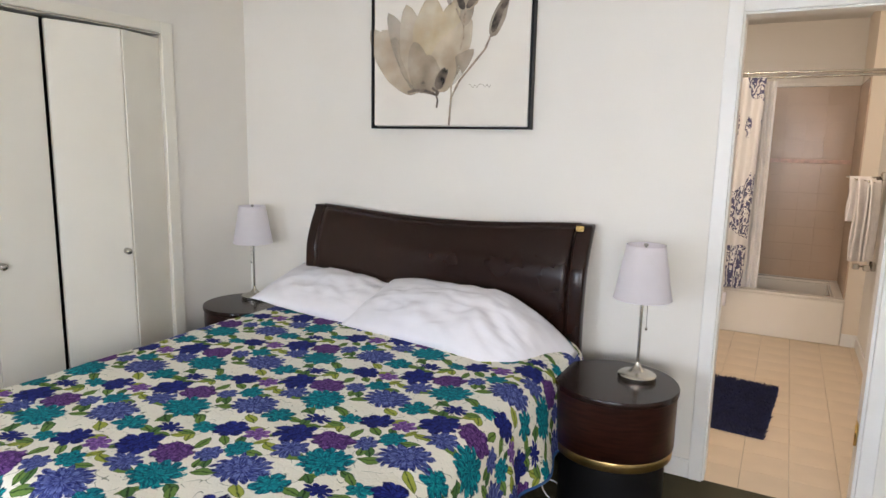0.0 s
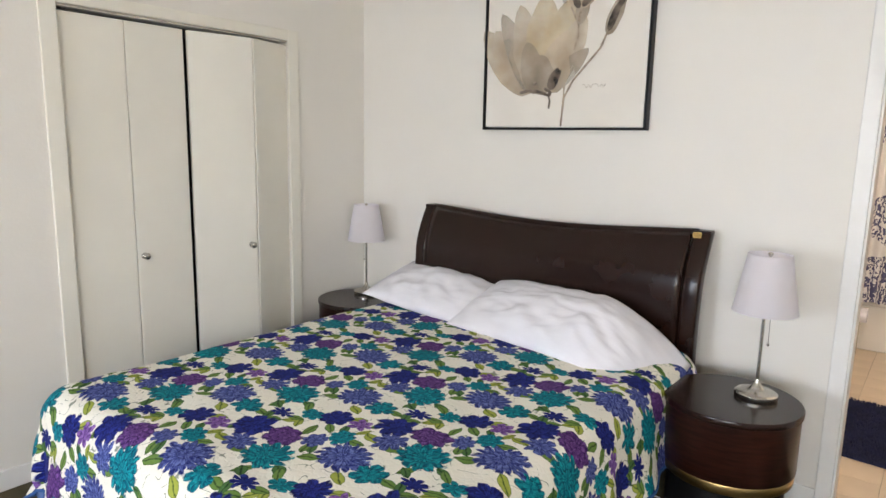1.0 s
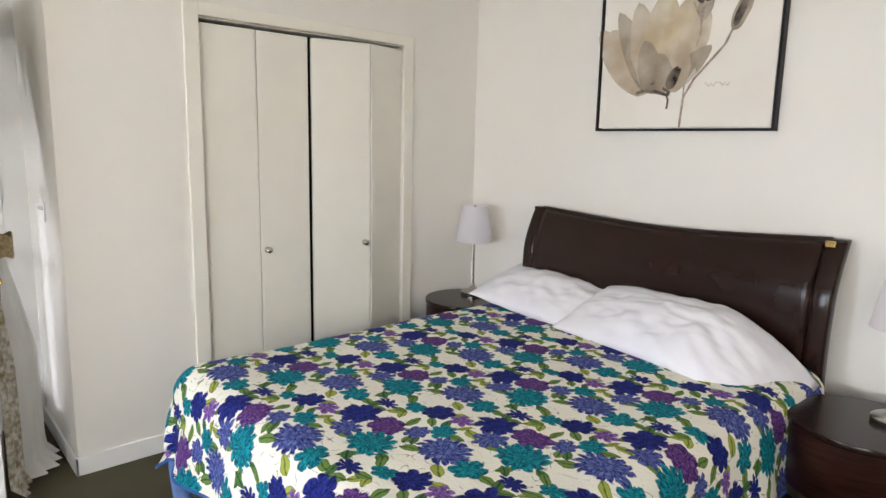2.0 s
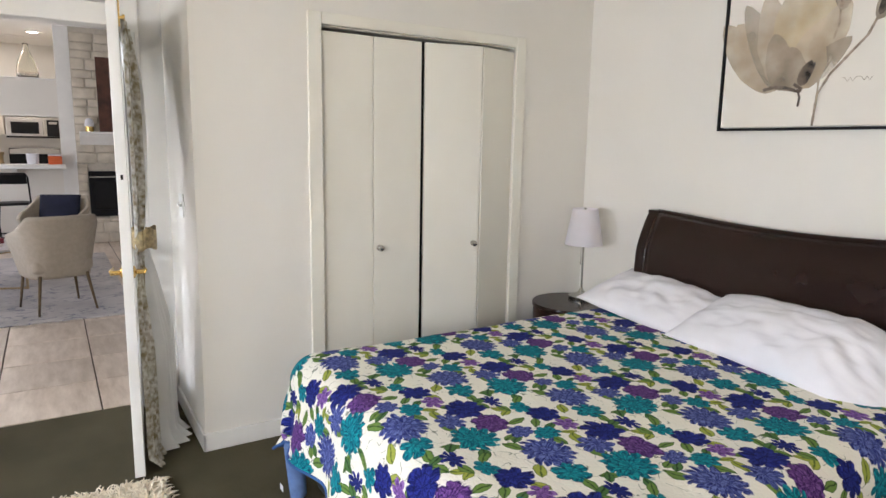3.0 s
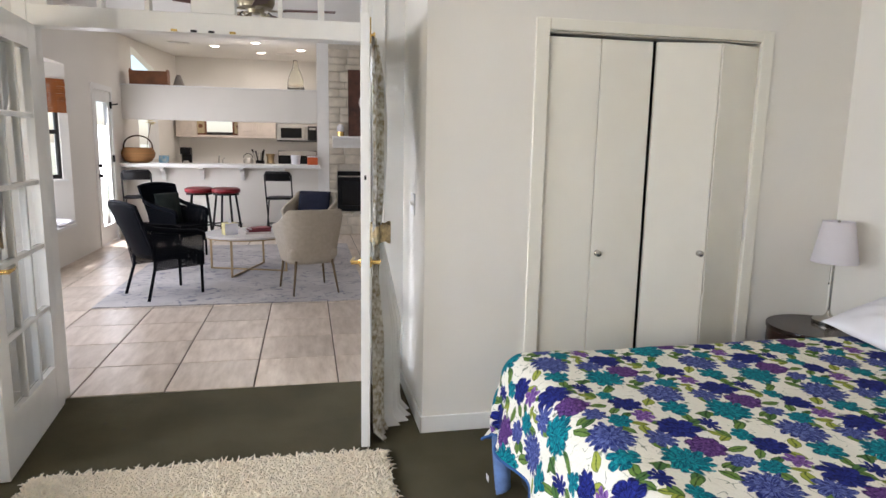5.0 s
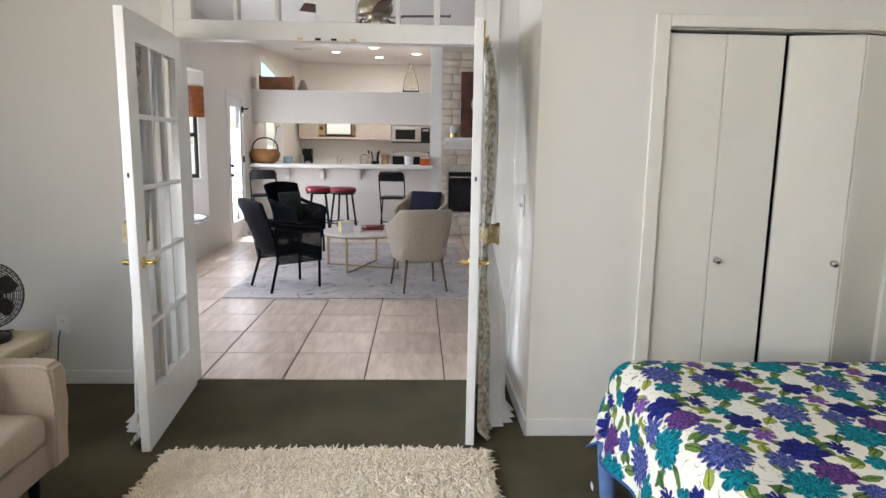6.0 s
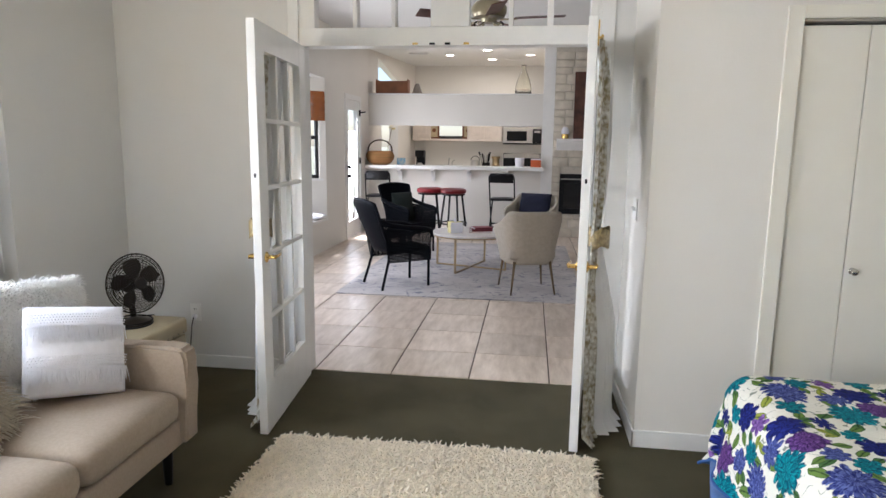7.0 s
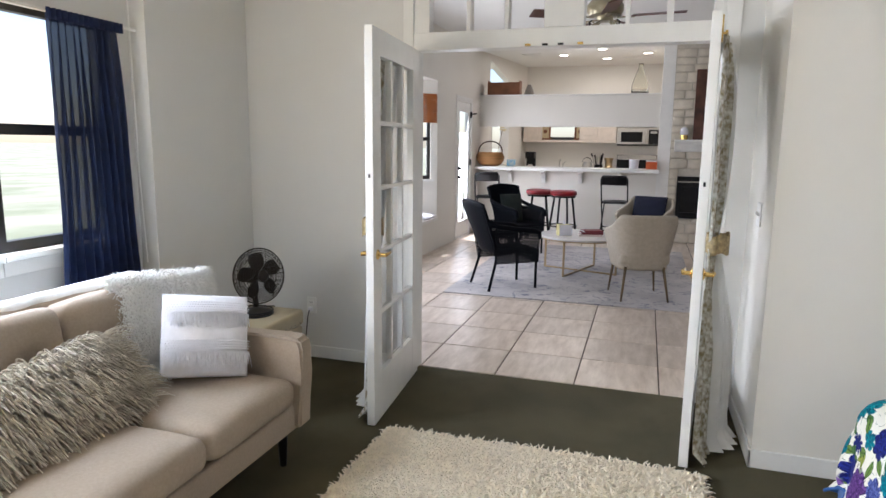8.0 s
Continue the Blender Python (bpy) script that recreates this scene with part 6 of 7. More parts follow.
# patio door
pd = thing("patio_door", "white full-glass patio door with dark hardware", "door")
pd["kind"] = "structure"
part("casing", boxes((-9.515, -9.44, PW, PW + 0.015, 0, 2.23), (-10.36, -10.285, PW, PW + 0.015, 0, 2.23), (-10.285, -9.515, PW, PW + 0.015, 2.155, 2.23)), TRIM, pd)
slab = part("slab", boxes((-9.66, -9.515, PW - 0.05, PW - 0.006, 0.02, 2.15), (-10.285, -10.17, PW - 0.05, PW - 0.006, 0.02, 2.15), (-10.17, -9.66, PW - 0.05, PW - 0.006, 2.0, 2.15), (-10.17, -9.66, PW - 0.05, PW - 0.006, 0.02, 0.26)), TRIM, pd)
part("pane", box(-10.17, -9.66, PW - 0.03, PW - 0.025, 0.26, 2.0), GLASS, pd).visible_shadow = False
for z in (0.98, 1.12):
    part("knob", turn(lathe([(0.0001, 0.06), (0.025, 0.055), (0.03, 0.04), (0.018, 0.02), (0.012, 0.01), (0.03, 0.006), (0.03, 0), (0.0001, 0)], 16), pose(-9.575, PW - 0.006, z, -90, 0, 0)), BLACKM, slab, "black knob", smooth=True)
for z in (0.35, 1.15, 1.92):
    part("hinge", box(-10.297, -10.27, PW - 0.005, PW + 0.022, z, z + 0.1, 0.003), BLACKM, slab, "black hinge")
part("closer", tube([(-10.30, PW + 0.02, 1.98), (-10.30, PW + 0.10, 1.99)], 0.012, 6), BLACKM, slab, "black hinge stop")

# bay window and bamboo shade
c45 = math.sqrt(0.5)


def bay_bm(u0, u1, z0, z1, t0, t1):
    return prism([(-8.53 + u * c45 + t * c45, PW - u * c45 + t * c45) for u, t in ((u0, t0), (u1, t0), (u1, t1), (u0, t1))], z0, z1)


w = thing("window_bay", "dark bronze window in the slanting bay wall", "window")
w["kind"] = "structure"
for d in ((0.10, 0.135, 1.0, 2.12), (0.585, 0.62, 1.0, 2.12), (0.135, 0.585, 1.0, 1.05), (0.135, 0.585, 1.53, 1.58)):
    part("window_frame", bay_bm(*d, -0.07, -0.03), BRONZE, w)
part("pane", bay_bm(0.135, 0.585, 1.05, 2.12, -0.052, -0.048), GLASS, w).visible_shadow = False
part("window_sill", bay_bm(0.06, 0.66, 0.97, 0.998, -0.02, 0.03), TRIM, w)
BAMB = material("bamboo slat", (0.30, 0.095, 0.022), 0.5, vary=0.3, scale=12)
sh = thing("bamboo_shade", "reddish bamboo roman shade, half raised", "blind")
for k in range(14):
    part("slat", bay_bm(0.02, 0.66, 2.17 - 0.028 * k - 0.026, 2.17 - 0.028 * k, 0.004 + 0.006 * (k % 3), 0.016 + 0.006 * (k % 3)), BAMB, sh)
wb = thing("window_bay_front", "wide white-framed bay window", "window")
wb["kind"] = "structure"
part("window_frame", boxes((-7.95, -7.9, -3.86, -3.82, 0.9, 2.12), (-6.74, -6.69, -3.86, -3.82, 0.9, 2.12), (-5.54, -5.49, -3.86, -3.82, 0.9, 2.12), (-4.37, -4.32, -3.86, -3.82, 0.9, 2.12)), BRONZE, wb)
o = thing("seat_pillow", "white pillow lying on the window seat", "pillow", (-8.22, -3.28, 0.50))
part("case", pillow_bm(0.3, 0.3, 0.09, 31, 0.5, 16, 16), WHITE, o, smooth=True)

# fireplace
LIME = material("limestone", (0.64, 0.58, 0.48), 0.85, vary=0.10, scale=7, bump=0.8, bump_scale=35)
MORT = material("pale mortar", (0.58, 0.53, 0.45), 0.95, vary=0.06, scale=20)
FXF = BAR + 0.02
fp = part("fireplace_breast", boxes((KB, FXF - 0.022, -0.034, 0.10, 0, LCZ), (KB, FXF - 0.022, 1.15, 1.6, 0, LCZ), (KB, FXF - 0.022, 0.10, 1.15, 1.02, LCZ), (KB, FXF - 0.5, 0.10, 1.15, 0, 1.02)), MORT)
structure(fp, "stacked limestone chimney breast", "fireplace")
hearth = part("hearth", box(FXF - 0.048, FXF + 0.40, -0.03, 1.6, 0.0, 0.30), MORT)
structure(hearth, "raised limestone hearth", "hearth")
r2 = random.Random(9)


def stone(parent, x0, x1, y0, y1, z0, z1):
    bm = box(x0, x1, y0, y1, z0, z1, 0.012, 2)
    for v in bm.verts:
        if v.co.x > x0 + 0.5 * (x1 - x0):
            v.co.x += 0.012 * noise.noise(v.co * 9)
    ob = part("stone", bm, LIME, parent, smooth=True)
    return ob


z = 0.305
while z < LCZ - 0.1:
    h = r2.choice((0.115, 0.135, 0.16))
    y = -0.032
    while y < 1.58:
        w_ = min(r2.uniform(0.16, 0.32), 1.6 - y)
        if w_ < 0.05:
            break
        inside = z + h > 0.32 and z < 1.02 and y + w_ > 0.12 and y < 1.13
        if inside and y < 0.10:
            stone(fp, FXF - 0.055, FXF + r2.uniform(-0.005, 0.012), y, 0.10, z, min(z + h, LCZ) - 0.012)
        elif not inside:
            stone(fp, FXF - 0.055, FXF + r2.uniform(-0.005, 0.012), y, y + w_ - 0.012, z, min(z + h, LCZ) - 0.012)
        y += w_
    z += h
for z0, z1 in ((0.0, 0.145), (0.155, 0.30)):
    y = -0.03
    while y < 1.55:
        w_ = r2.uniform(0.22, 0.5)
        stone(hearth, FXF + 0.38, FXF + 0.415, y, min(y + w_ - 0.012, 1.6), z0, z1)
        y += w_
y = -0.03
while y < 1.55:
    w_ = r2.uniform(0.3, 0.5)
    stone(hearth, FXF - 0.04, FXF + 0.42, y, min(y + w_ - 0.01, 1.6), 0.302, 0.345)
    y += w_
ins = thing("fireplace_insert", "black metal fireplace insert with glass doors", "fireplace")
part("surround", boxes((FXF - 0.03, FXF + 0.015, 0.10, 0.17, 0.346, 1.02), (FXF - 0.03, FXF + 0.015, 1.08, 1.15, 0.346, 1.02), (FXF - 0.03, FXF + 0.015, 0.17, 1.08, 0.86, 1.02), (FXF - 0.03, FXF + 0.015, 0.17, 1.08, 0.346, 0.44)), BLACKM, ins)
part("trim_bar", box(FXF + 0.015, FXF + 0.021, 0.11, 1.14, 0.925, 0.945), NICKEL, ins, "bright trim strip")
part("glass_door", box(FXF - 0.02, FXF - 0.014, 0.17, 0.62, 0.44, 0.86), material("sooty glass", (0.008, 0.008, 0.009), 0.12, vary=0.2), ins, "dark glass door")
part("glass_door", box(FXF - 0.02, FXF - 0.014, 0.63, 1.08, 0.44, 0.86), bpy.data.materials["sooty glass"], ins, "dark glass door")
mt = thing("mantel_shelf", "white moulded mantel shelf", "mantel", (0, 0, 0))
mbm = prism([(FXF, 1.41), (FXF + 0.10, 1.41), (FXF + 0.13, 1.46), (FXF + 0.19, 1.53), (FXF + 0.20, 1.56), (FXF + 0.24, 1.565), (FXF + 0.24, 1.60), (FXF, 1.60)], 0.0, 1.4)
for v in mbm.verts:
    v.co = Vector((v.co.x + 0.004, v.co.z + 0.02, v.co.y))
part("moulding", mbm, TRIM, mt)
cj = thing("candle_lamp", "small brass lamp with a white shade on the mantel", "lamp", (FXF + 0.12, 0.15, 1.60))
part("base", lathe([(0.05, 0), (0.055, 0.005), (0.055, 0.07), (0.05, 0.075), (0.0001, 0.076)], 24), BRASS, cj, smooth="auto")
part("shade", lathe([(0.06, 0.077), (0.063, 0.10), (0.055, 0.16), (0.03, 0.19), (0.0001, 0.195)], 24), WHITE, cj, smooth="auto")
ART = material("rusted metal art", (0.045, 0.018, 0.012), 0.4, vary=0, scale=6, rgb2=(0.13, 0.05, 0.03))
o = thing("metal_artwork", "dark rust-brown metal panel leaning over the mantel", "artwork", (FXF + 0.06, 0.60, 1.60))
part("panel", turn(box(-0.008, 0.008, -0.32, 0.32, 0, 1.08, 0.003), pose(0.03, 0, 0, 0, -3, 0)), ART, o)
part("splash", sheet(lambda u, v: (0.045 - v * 0.04, -0.10 + 0.14 * u + 0.05 * math.sin(v * 7), 0.15 + 0.6 * v), 6, 12, thick=0.002), material("pale paint splash", (0.55, 0.50, 0.46), 0.5, vary=0.2, scale=9), o, "pale painted splash")

# ceiling lights, vents and fan
DISC = glowing("lamp glow", (1, 0.86, 0.66), 14)
for x, y in ((-11.75, -1.90), (-11.15, -1.19), (-12.35, -1.18), (-11.78, -0.47)):
    l = thing("recessed_light", "lit round recessed ceiling light", "lamp", (x, y, LCZ), group="recessed lights")
    part("trim_ring", lathe([(0.075, -0.001), (0.10, -0.001), (0.10, -0.008), (0.075, -0.012), (0.075, -0.001)], 28), TRIM, l, smooth="auto")
    part("bulb", lathe([(0.0001, -0.006), (0.072, -0.004), (0.072, -0.001)], 24), DISC, l)
for x, y in ((-11.55, -2.44), (-12.4, -0.75), (-6.8, -2.4)):
    l = thing("ceiling_vent", "white slatted ceiling vent", "vent", (x, y, LCZ), group="ceiling vents")
    part("frame", boxes((-0.08, 0.08, -0.17, -0.15, -0.012, -0.001), (-0.08, 0.08, 0.15, 0.17, -0.012, -0.001), (-0.08, -0.06, -0.15, 0.15, -0.012, -0.001), (0.06, 0.08, -0.15, 0.15, -0.012, -0.001)), TRIM, l)
    part("backing", box(-0.06, 0.06, -0.15, 0.15, -0.003, -0.001), BLACKM, l)
    for k in range(5):
        part("slat", box(-0.052 + k * 0.024, -0.04 + k * 0.024, -0.15, 0.15, -0.010, -0.004), TRIM, l)
FW_ = material("fan blade wood", (0.10, 0.035, 0.022), 0.4, vary=0.2, scale=6)
ANT = material("antique nickel", (0.36, 0.32, 0.22), 0.3, metal=0.9, vary=0.1)
cf = thing("ceiling_fan", "ceiling fan with brown blades and a nickel motor", "fan", (-5.6, -0.79, 2.60), 8)
part("downrod", tube([(0, 0, 0.1), (0, 0, LCZ - 2.60)], 0.012, 10), ANT, cf)
part("motor", lathe([(0.0001, -0.10), (0.06, -0.095), (0.07, -0.06), (0.13, -0.05), (0.15, -0.01), (0.15, 0.03), (0.12, 0.07), (0.05, 0.10), (0.03, 0.12), (0.0001, 0.121)], 36), ANT, cf, smooth="auto")
for k in range(5):
    m = pose(0, 0, 0, 0, 0, 72 * k + 3)
    arm_ = part("blade_iron", turn(box(0.10, 0.24, -0.02, 0.02, -0.075, -0.065, 0.003), m), ANT, cf, "curved blade bracket")
    part("blade", turn(box(0.22, 0.64, -0.065, 0.065, -0.004, 0.004, 0.003), m @ pose(0, 0, -0.06, 16, 0, 0)), FW_, cf)
for k in range(4):
    m = pose(0, 0, 0, 0, 0, 90 * k + 40)
    part("light_arm", turn(tube([(0.05, 0, -0.09), (0.11, 0, -0.13), (0.14, 0, -0.10)], 0.008, 6), m), ANT, cf, smooth=True)
    part("scroll", turn(tube([(0.14, 0, -0.10), (0.17, 0, -0.12), (0.16, 0, -0.15), (0.13, 0, -0.14)], 0.006, 6), m), BLACKM, cf, "dark scrolled arm end", smooth=True)


# bathroom
CREAM = material("bathroom cream paint", (0.78, 0.70, 0.58), 0.5, vary=0.02, scale=2)
TUBM = material("white enamel", (0.80, 0.77, 0.71), 0.15, vary=0.01)
SURR = material("beige tile surround", (0.56, 0.43, 0.32), 0.25, vary=0.04, scale=3)
TY0, TX1 = 5.28, 0.41
structure(part("tub_end_wall", box(TX1, 0.519, TY0 + 0.02, 6.1, 0, 2.6), CREAM), "white stub wall at the end of the tub", "wall")
trim("baseboard", (TX1, 0.519, TY0 + 0.008, TY0 + 0.02, 0, 0.1), "white bathroom baseboard")
trim("baseboard", (0.507, 0.519, 2.70, TY0 + 0.006, 0, 0.1), "white bathroom baseboard")
tub = thing("bathtub", "white enamel alcove bathtub with a flat apron", "bathtub", (0, 0, 0))
part("apron", box(-1.19, TX1 - 0.002, TY0, TY0 + 0.05, 0.0, 0.35, 0.01), TUBM, tub)
part("rim", boxes((-1.19, TX1 - 0.002, TY0 - 0.008, TY0 + 0.08, 0.351, 0.372), (-1.19, TX1 - 0.002, 5.99, 6.07, 0.351, 0.372), (TX1 - 0.08, TX1 - 0.002, TY0 + 0.08, 5.99, 0.351, 0.372), (-1.19, -1.1, TY0 + 0.08, 5.99, 0.351, 0.372), bevel=0.006), TUBM, tub)
part("basin", boxes((-1.1, TX1 - 0.08, TY0 + 0.08, 5.99, 0.04, 0.06), (-1.1, TX1 - 0.08, 5.98, 6.0, 0.06, 0.351), (TX1 - 0.09, TX1 - 0.075, TY0 + 0.08, 5.98, 0.06, 0.351), (-1.1, TX1 - 0.09, TY0 + 0.055, TY0 + 0.08, 0.06, 0.351)), TUBM, tub)
sr = thing("tub_surround", "beige moulded tile surround over the tub", "tile panel")
sr["kind"] = "structure"
TS = 0.152
for i in range(11):
    for j in range(11):
        x0, z0 = -1.19 + i * TS, 0.374 + j * TS
        if x0 + TS > TX1:
            continue
        part("tile", box(x0 + 0.0003, x0 + TS - 0.0003, 6.075, 6.088, z0 + 0.0003, z0 + TS - 0.0003, 0.0006, 1), SURR, sr)
part("backing", box(-1.19, TX1, 6.088, 6.099, 0.374, 2.05), SURR, sr)
part("side_panel", box(TX1 - 0.012, TX1 - 0.001, TY0 + 0.03, 6.07, 0.374, 2.05), SURR, sr)
part("top_edge", box(-1.19, TX1 - 0.012, 6.06, 6.088, 2.05, 2.075, 0.004), TUBM, sr)
part("accent_strip", box(-1.19, TX1 - 0.012, 6.066, 6.076, 1.395, 1.43, 0.003), material("pink-beige accent", (0.62, 0.42, 0.33), 0.3, vary=0.15, scale=25), sr, "thin decorative tile strip")
part("soap_dish", box(-0.35, -0.22, 6.0, 6.075, 0.80, 0.90, 0.015), SURR, sr, "moulded soap dish")
for z, y, bow in ((2.085, 5.24, 0.05), (2.062, 5.30, 0.0)):
    r = thing("curtain_rod", "chrome shower curtain rod", "rod", (0, 0, 0), group="shower rods")
    part("tube", tube([(-1.199 + 1.715 * k / 16, y - bow * math.sin(math.pi * k / 16), z) for k in range(17)], 0.011, 10), NICKEL, r, smooth=True)
# printed shower curtain
SC = bpy.data.materials.new("shower curtain print")
SC.use_nodes = True
n_ = SC.node_tree
bb = n_.nodes["Principled BSDF"]
bb.inputs["Roughness"].default_value = 0.8
tcx = n_.nodes.new("ShaderNodeTexCoord")
vo = n_.nodes.new("ShaderNodeTexVoronoi")
vo.inputs["Scale"].default_value = 2.6
vo.inputs["Randomness"].default_value = 0.8
wv2 = n_.nodes.new("ShaderNodeTexWave")
wv2.wave_type = "RINGS"
wv2.rings_direction = "SPHERICAL"
wv2.inputs["Scale"].default_value, wv2.inputs["Distortion"].default_value, wv2.inputs["Detail"].default_value, wv2.inputs["Detail Scale"].default_value = 9, 9, 3, 3
n_.links.new(tcx.outputs["Object"], vo.inputs["Vector"])
n_.links.new(tcx.outputs["Object"], wv2.inputs["Vector"])
lt = n_.nodes.new("ShaderNodeMath")
lt.operation = "LESS_THAN"
lt.inputs[1].default_value = 0.60
n_.links.new(vo.outputs["Distance"], lt.inputs[0])
gt = n_.nodes.new("ShaderNodeMath")
gt.operation = "GREATER_THAN"
gt.inputs[1].default_value = 0.47
n_.links.new(wv2.outputs["Fac"], gt.inputs[0])
mu = n_.nodes.new("ShaderNodeMath")
mu.operation = "MULTIPLY"
n_.links.new(lt.outputs[0], mu.inputs[0])
n_.links.new(gt.outputs[0], mu.inputs[1])
mc = n_.nodes.new("ShaderNodeMix")
mc.data_type = "RGBA"
mc.inputs[6].default_value, mc.inputs[7].default_value = (0.78, 0.76, 0.74, 1), (0.085, 0.085, 0.17, 1)
n_.links.new(mu.outputs[0], mc.inputs[0])
n_.links.new(mc.outputs[2], bb.inputs["Base Color"])
sc = thing("shower_curtain", "white shower curtain with blue-grey paisley medallions", "curtain")
part("cloth", sheet(lambda u, v: (-1.15 + 0.87 * u - 0.04 * v * u, 5.225 - 0.035 + 0.028 * math.sin(u * 50 + v) , 2.05 - 1.66 * v), 120, 24), SC, sc, smooth=True)
part("liner", sheet(lambda u, v: (-0.36 + 0.15 * u, 5.39 + 0.014 * math.sin(u * 22), 2.04 - 1.70 * v), 30, 16), material("white liner", (0.8, 0.78, 0.75), 0.5), sc, "white inner liner", smooth=True)
for k in range(9):
    part("ring", tube([(-1.12 + k * 0.1, 5.225 + 0.016 * math.cos(a * 0.5236), 2.07 + 0.022 * math.sin(a * 0.5236)) for a in range(12)], 0.002, 5, closed=True), NICKEL, sc)
# towels on a swing-arm rail
tr = thing("towel_rail", "nickel swing-arm towel rail on the bathroom wall", "towel rail", (0.519, 4.80, 0))
TOW = material("white terry", (0.80, 0.76, 0.72), 0.95, vary=0.04, scale=20, bump=0.8, bump_scale=260)
for z in (1.34, 0.72):
    part("mount", box(-0.03, 0, -0.03, 0.03, z - 0.03, z + 0.03, 0.008), NICKEL, tr)
part("pivot", tube([(-0.03, 0, 0.70), (-0.03, 0, 1.36)], 0.008, 10), NICKEL, tr, smooth=True)
for k, (ex, ey, ln) in enumerate(((-0.235, -0.03, 0.33), (-0.19, -0.13, 0.60), (-0.12, -0.19, 0.58))):
    part("arm", tube([(-0.03, 0, 1.335 - 0.01 * k), (ex * 0.6, ey * 0.6, 1.318 - 0.01 * k), (ex, ey, 1.33 - 0.01 * k)], 0.007, 8), NICKEL, tr, smooth=True)
    ang = math.degrees(math.atan2(ey, ex))
    tw = thing("towel", "white terry towel folded over a swing arm", "towel", (0.519 + ex * 0.62, 4.80 + ey * 0.62, 1.325 - 0.01 * k), ang, group="hanging towels")
    part("cloth", sheet(lambda u, v, ln=ln: ((u - 0.5) * 0.13 + 0.006 * math.sin(v * 14), 0.018 * math.sin(max(-1.57, min(1.57, (v - 0.5) * 16))) + 0.006 * math.sin(u * 8), 0.012 - ln * 2 * max(0, abs(v - 0.5) - 0.03)), 10, 40, thick=0.010), TOW, tw, smooth=True)
for ex, ey in ((-0.12, -0.05), (-0.06, -0.09)):
    part("finial", box(ex - 0.02, ex + 0.02, ey - 0.02, ey + 0.02, 0.70, 0.74, 0.006), NICKEL, tr)
    part("lower_arm", tube([(-0.03, 0, 0.72), (ex, ey, 0.72)], 0.008, 8), NICKEL, tr, smooth=True)
MATM = material("navy chenille", (0.012, 0.016, 0.06), 0.95, vary=0.2, scale=20)
bmx = thing("bath_mat", "navy chenille bath mat lying on the floor", "mat", (-0.30, 3.60, 0.0), -4)
part("backing", box(-0.28, 0.28, -0.43, 0.43, 0.001, 0.008, 0.003), MATM, bmx)
sp_ = [((rng.uniform(-0.28, 0.28), rng.uniform(-0.43, 0.43), 0.006), (0, 0, 1)) for _ in range(5000)]
strand_part("pile", strands(rng, sp_, 0.020, 0.005, (0, 0, 0), 2, 0.6), MATM, bmx, "navy chenille pile")
# door opening trim
for d in ((BX0 - 0.055, BX0 + 0.004, HW - 0.018, HW, 0, BTOP + 0.07), (BX1 - 0.004, BX1 + 0.055, HW - 0.018, HW, 0, BTOP + 0.07), (BX0 + 0.004, BX1 - 0.004, HW - 0.018, HW, BTOP - 0.004, BTOP + 0.07)):
    trim("trim", d, "white bathroom door casing")
for d in ((BX0, BX0 + 0.012, HW, HW + 0.12, 0, BTOP), (BX1 - 0.012, BX1, HW, HW + 0.12, 0, BTOP), (BX0 + 0.012, BX1 - 0.012, HW, HW + 0.12, BTOP - 0.012, BTOP)):
    trim("door_jamb", d, "white bathroom door jamb", 0.001)
jamb = part("door_frame", box(BX1 - 0.016, BX1 - 0.0125, HW + 0.002, HW + 0.118, 0.0, BTOP - 0.014), TRIM)
structure(jamb, "white hinge side lining of the bathroom doorway", "door frame")
for z0 in (0.30, 1.75):
    h = part("hinge", box(BX1 - 0.020, BX1 - 0.016, HW + 0.04, HW + 0.09, z0, z0 + 0.09, 0.001), BRASS, jamb, "worn brass hinge leaf")
    part("hinge_knuckle", tube([(BX1 - 0.022, HW + 0.035, z0), (BX1 - 0.022, HW + 0.035, z0 + 0.09)], 0.006, 8), BRASS, h, smooth=True)
tp = thing("toilet_roll", "white toilet paper roll beside the tub", "toilet paper", (-0.47, 5.13, 0.0))
part("roll", turn(lathe([(0.02, -0.05), (0.055, -0.05), (0.055, 0.05), (0.02, 0.05), (0.02, -0.05)], 24), pose(0, 0, 0.30, 0, 90, 0)), WHITE, tp, smooth="auto")
part("holder", tube([(0, 0, 0), (0, 0, 0.30)], 0.01, 8), NICKEL, tp)

# white phone cord on the carpet by the bed
o = thing("cable_loop", "thin white charger cable looped on the carpet", "cable")
part("cable", tube([(-0.80 + 0.05 * math.cos(a * 0.4), 1.98 + 0.06 * math.sin(a * 0.4), 0.012 + 0.10 * max(0, math.sin(a * 0.2))) for a in range(18)], 0.003, 6), WHITE, o, smooth=True)
r3 = random.Random(3)
for k in range(6):
    o = part("lint_speck", box(-0.008, 0.008, -0.004, 0.004, 0, 0.003), BLACKM, loc=(-3.3 + r3.uniform(-0.3, 0.4), -2.0 + r3.uniform(-0.5, 1.4), 0.0))
    tagged(o, "tiny dark speck of lint on the carpet", "lint")


# outdoors
GRASS = material("dry lawn", (0.30, 0.32, 0.20), 0.95, vary=0, scale=0.5, rgb2=(0.50, 0.47, 0.36), bump=0.8, bump_scale=60)
o = part("ground", box(-300, 300, -400, -3.45, -0.35, -0.2), GRASS)
structure(o, "dry grassy lawn round the house", "ground")
LEAF = material("leaf green", (0.12, 0.16, 0.06), 0.7, vary=0.4, scale=3)
BARK = material("bark", (0.16, 0.13, 0.10), 0.9, vary=0.3, scale=9)


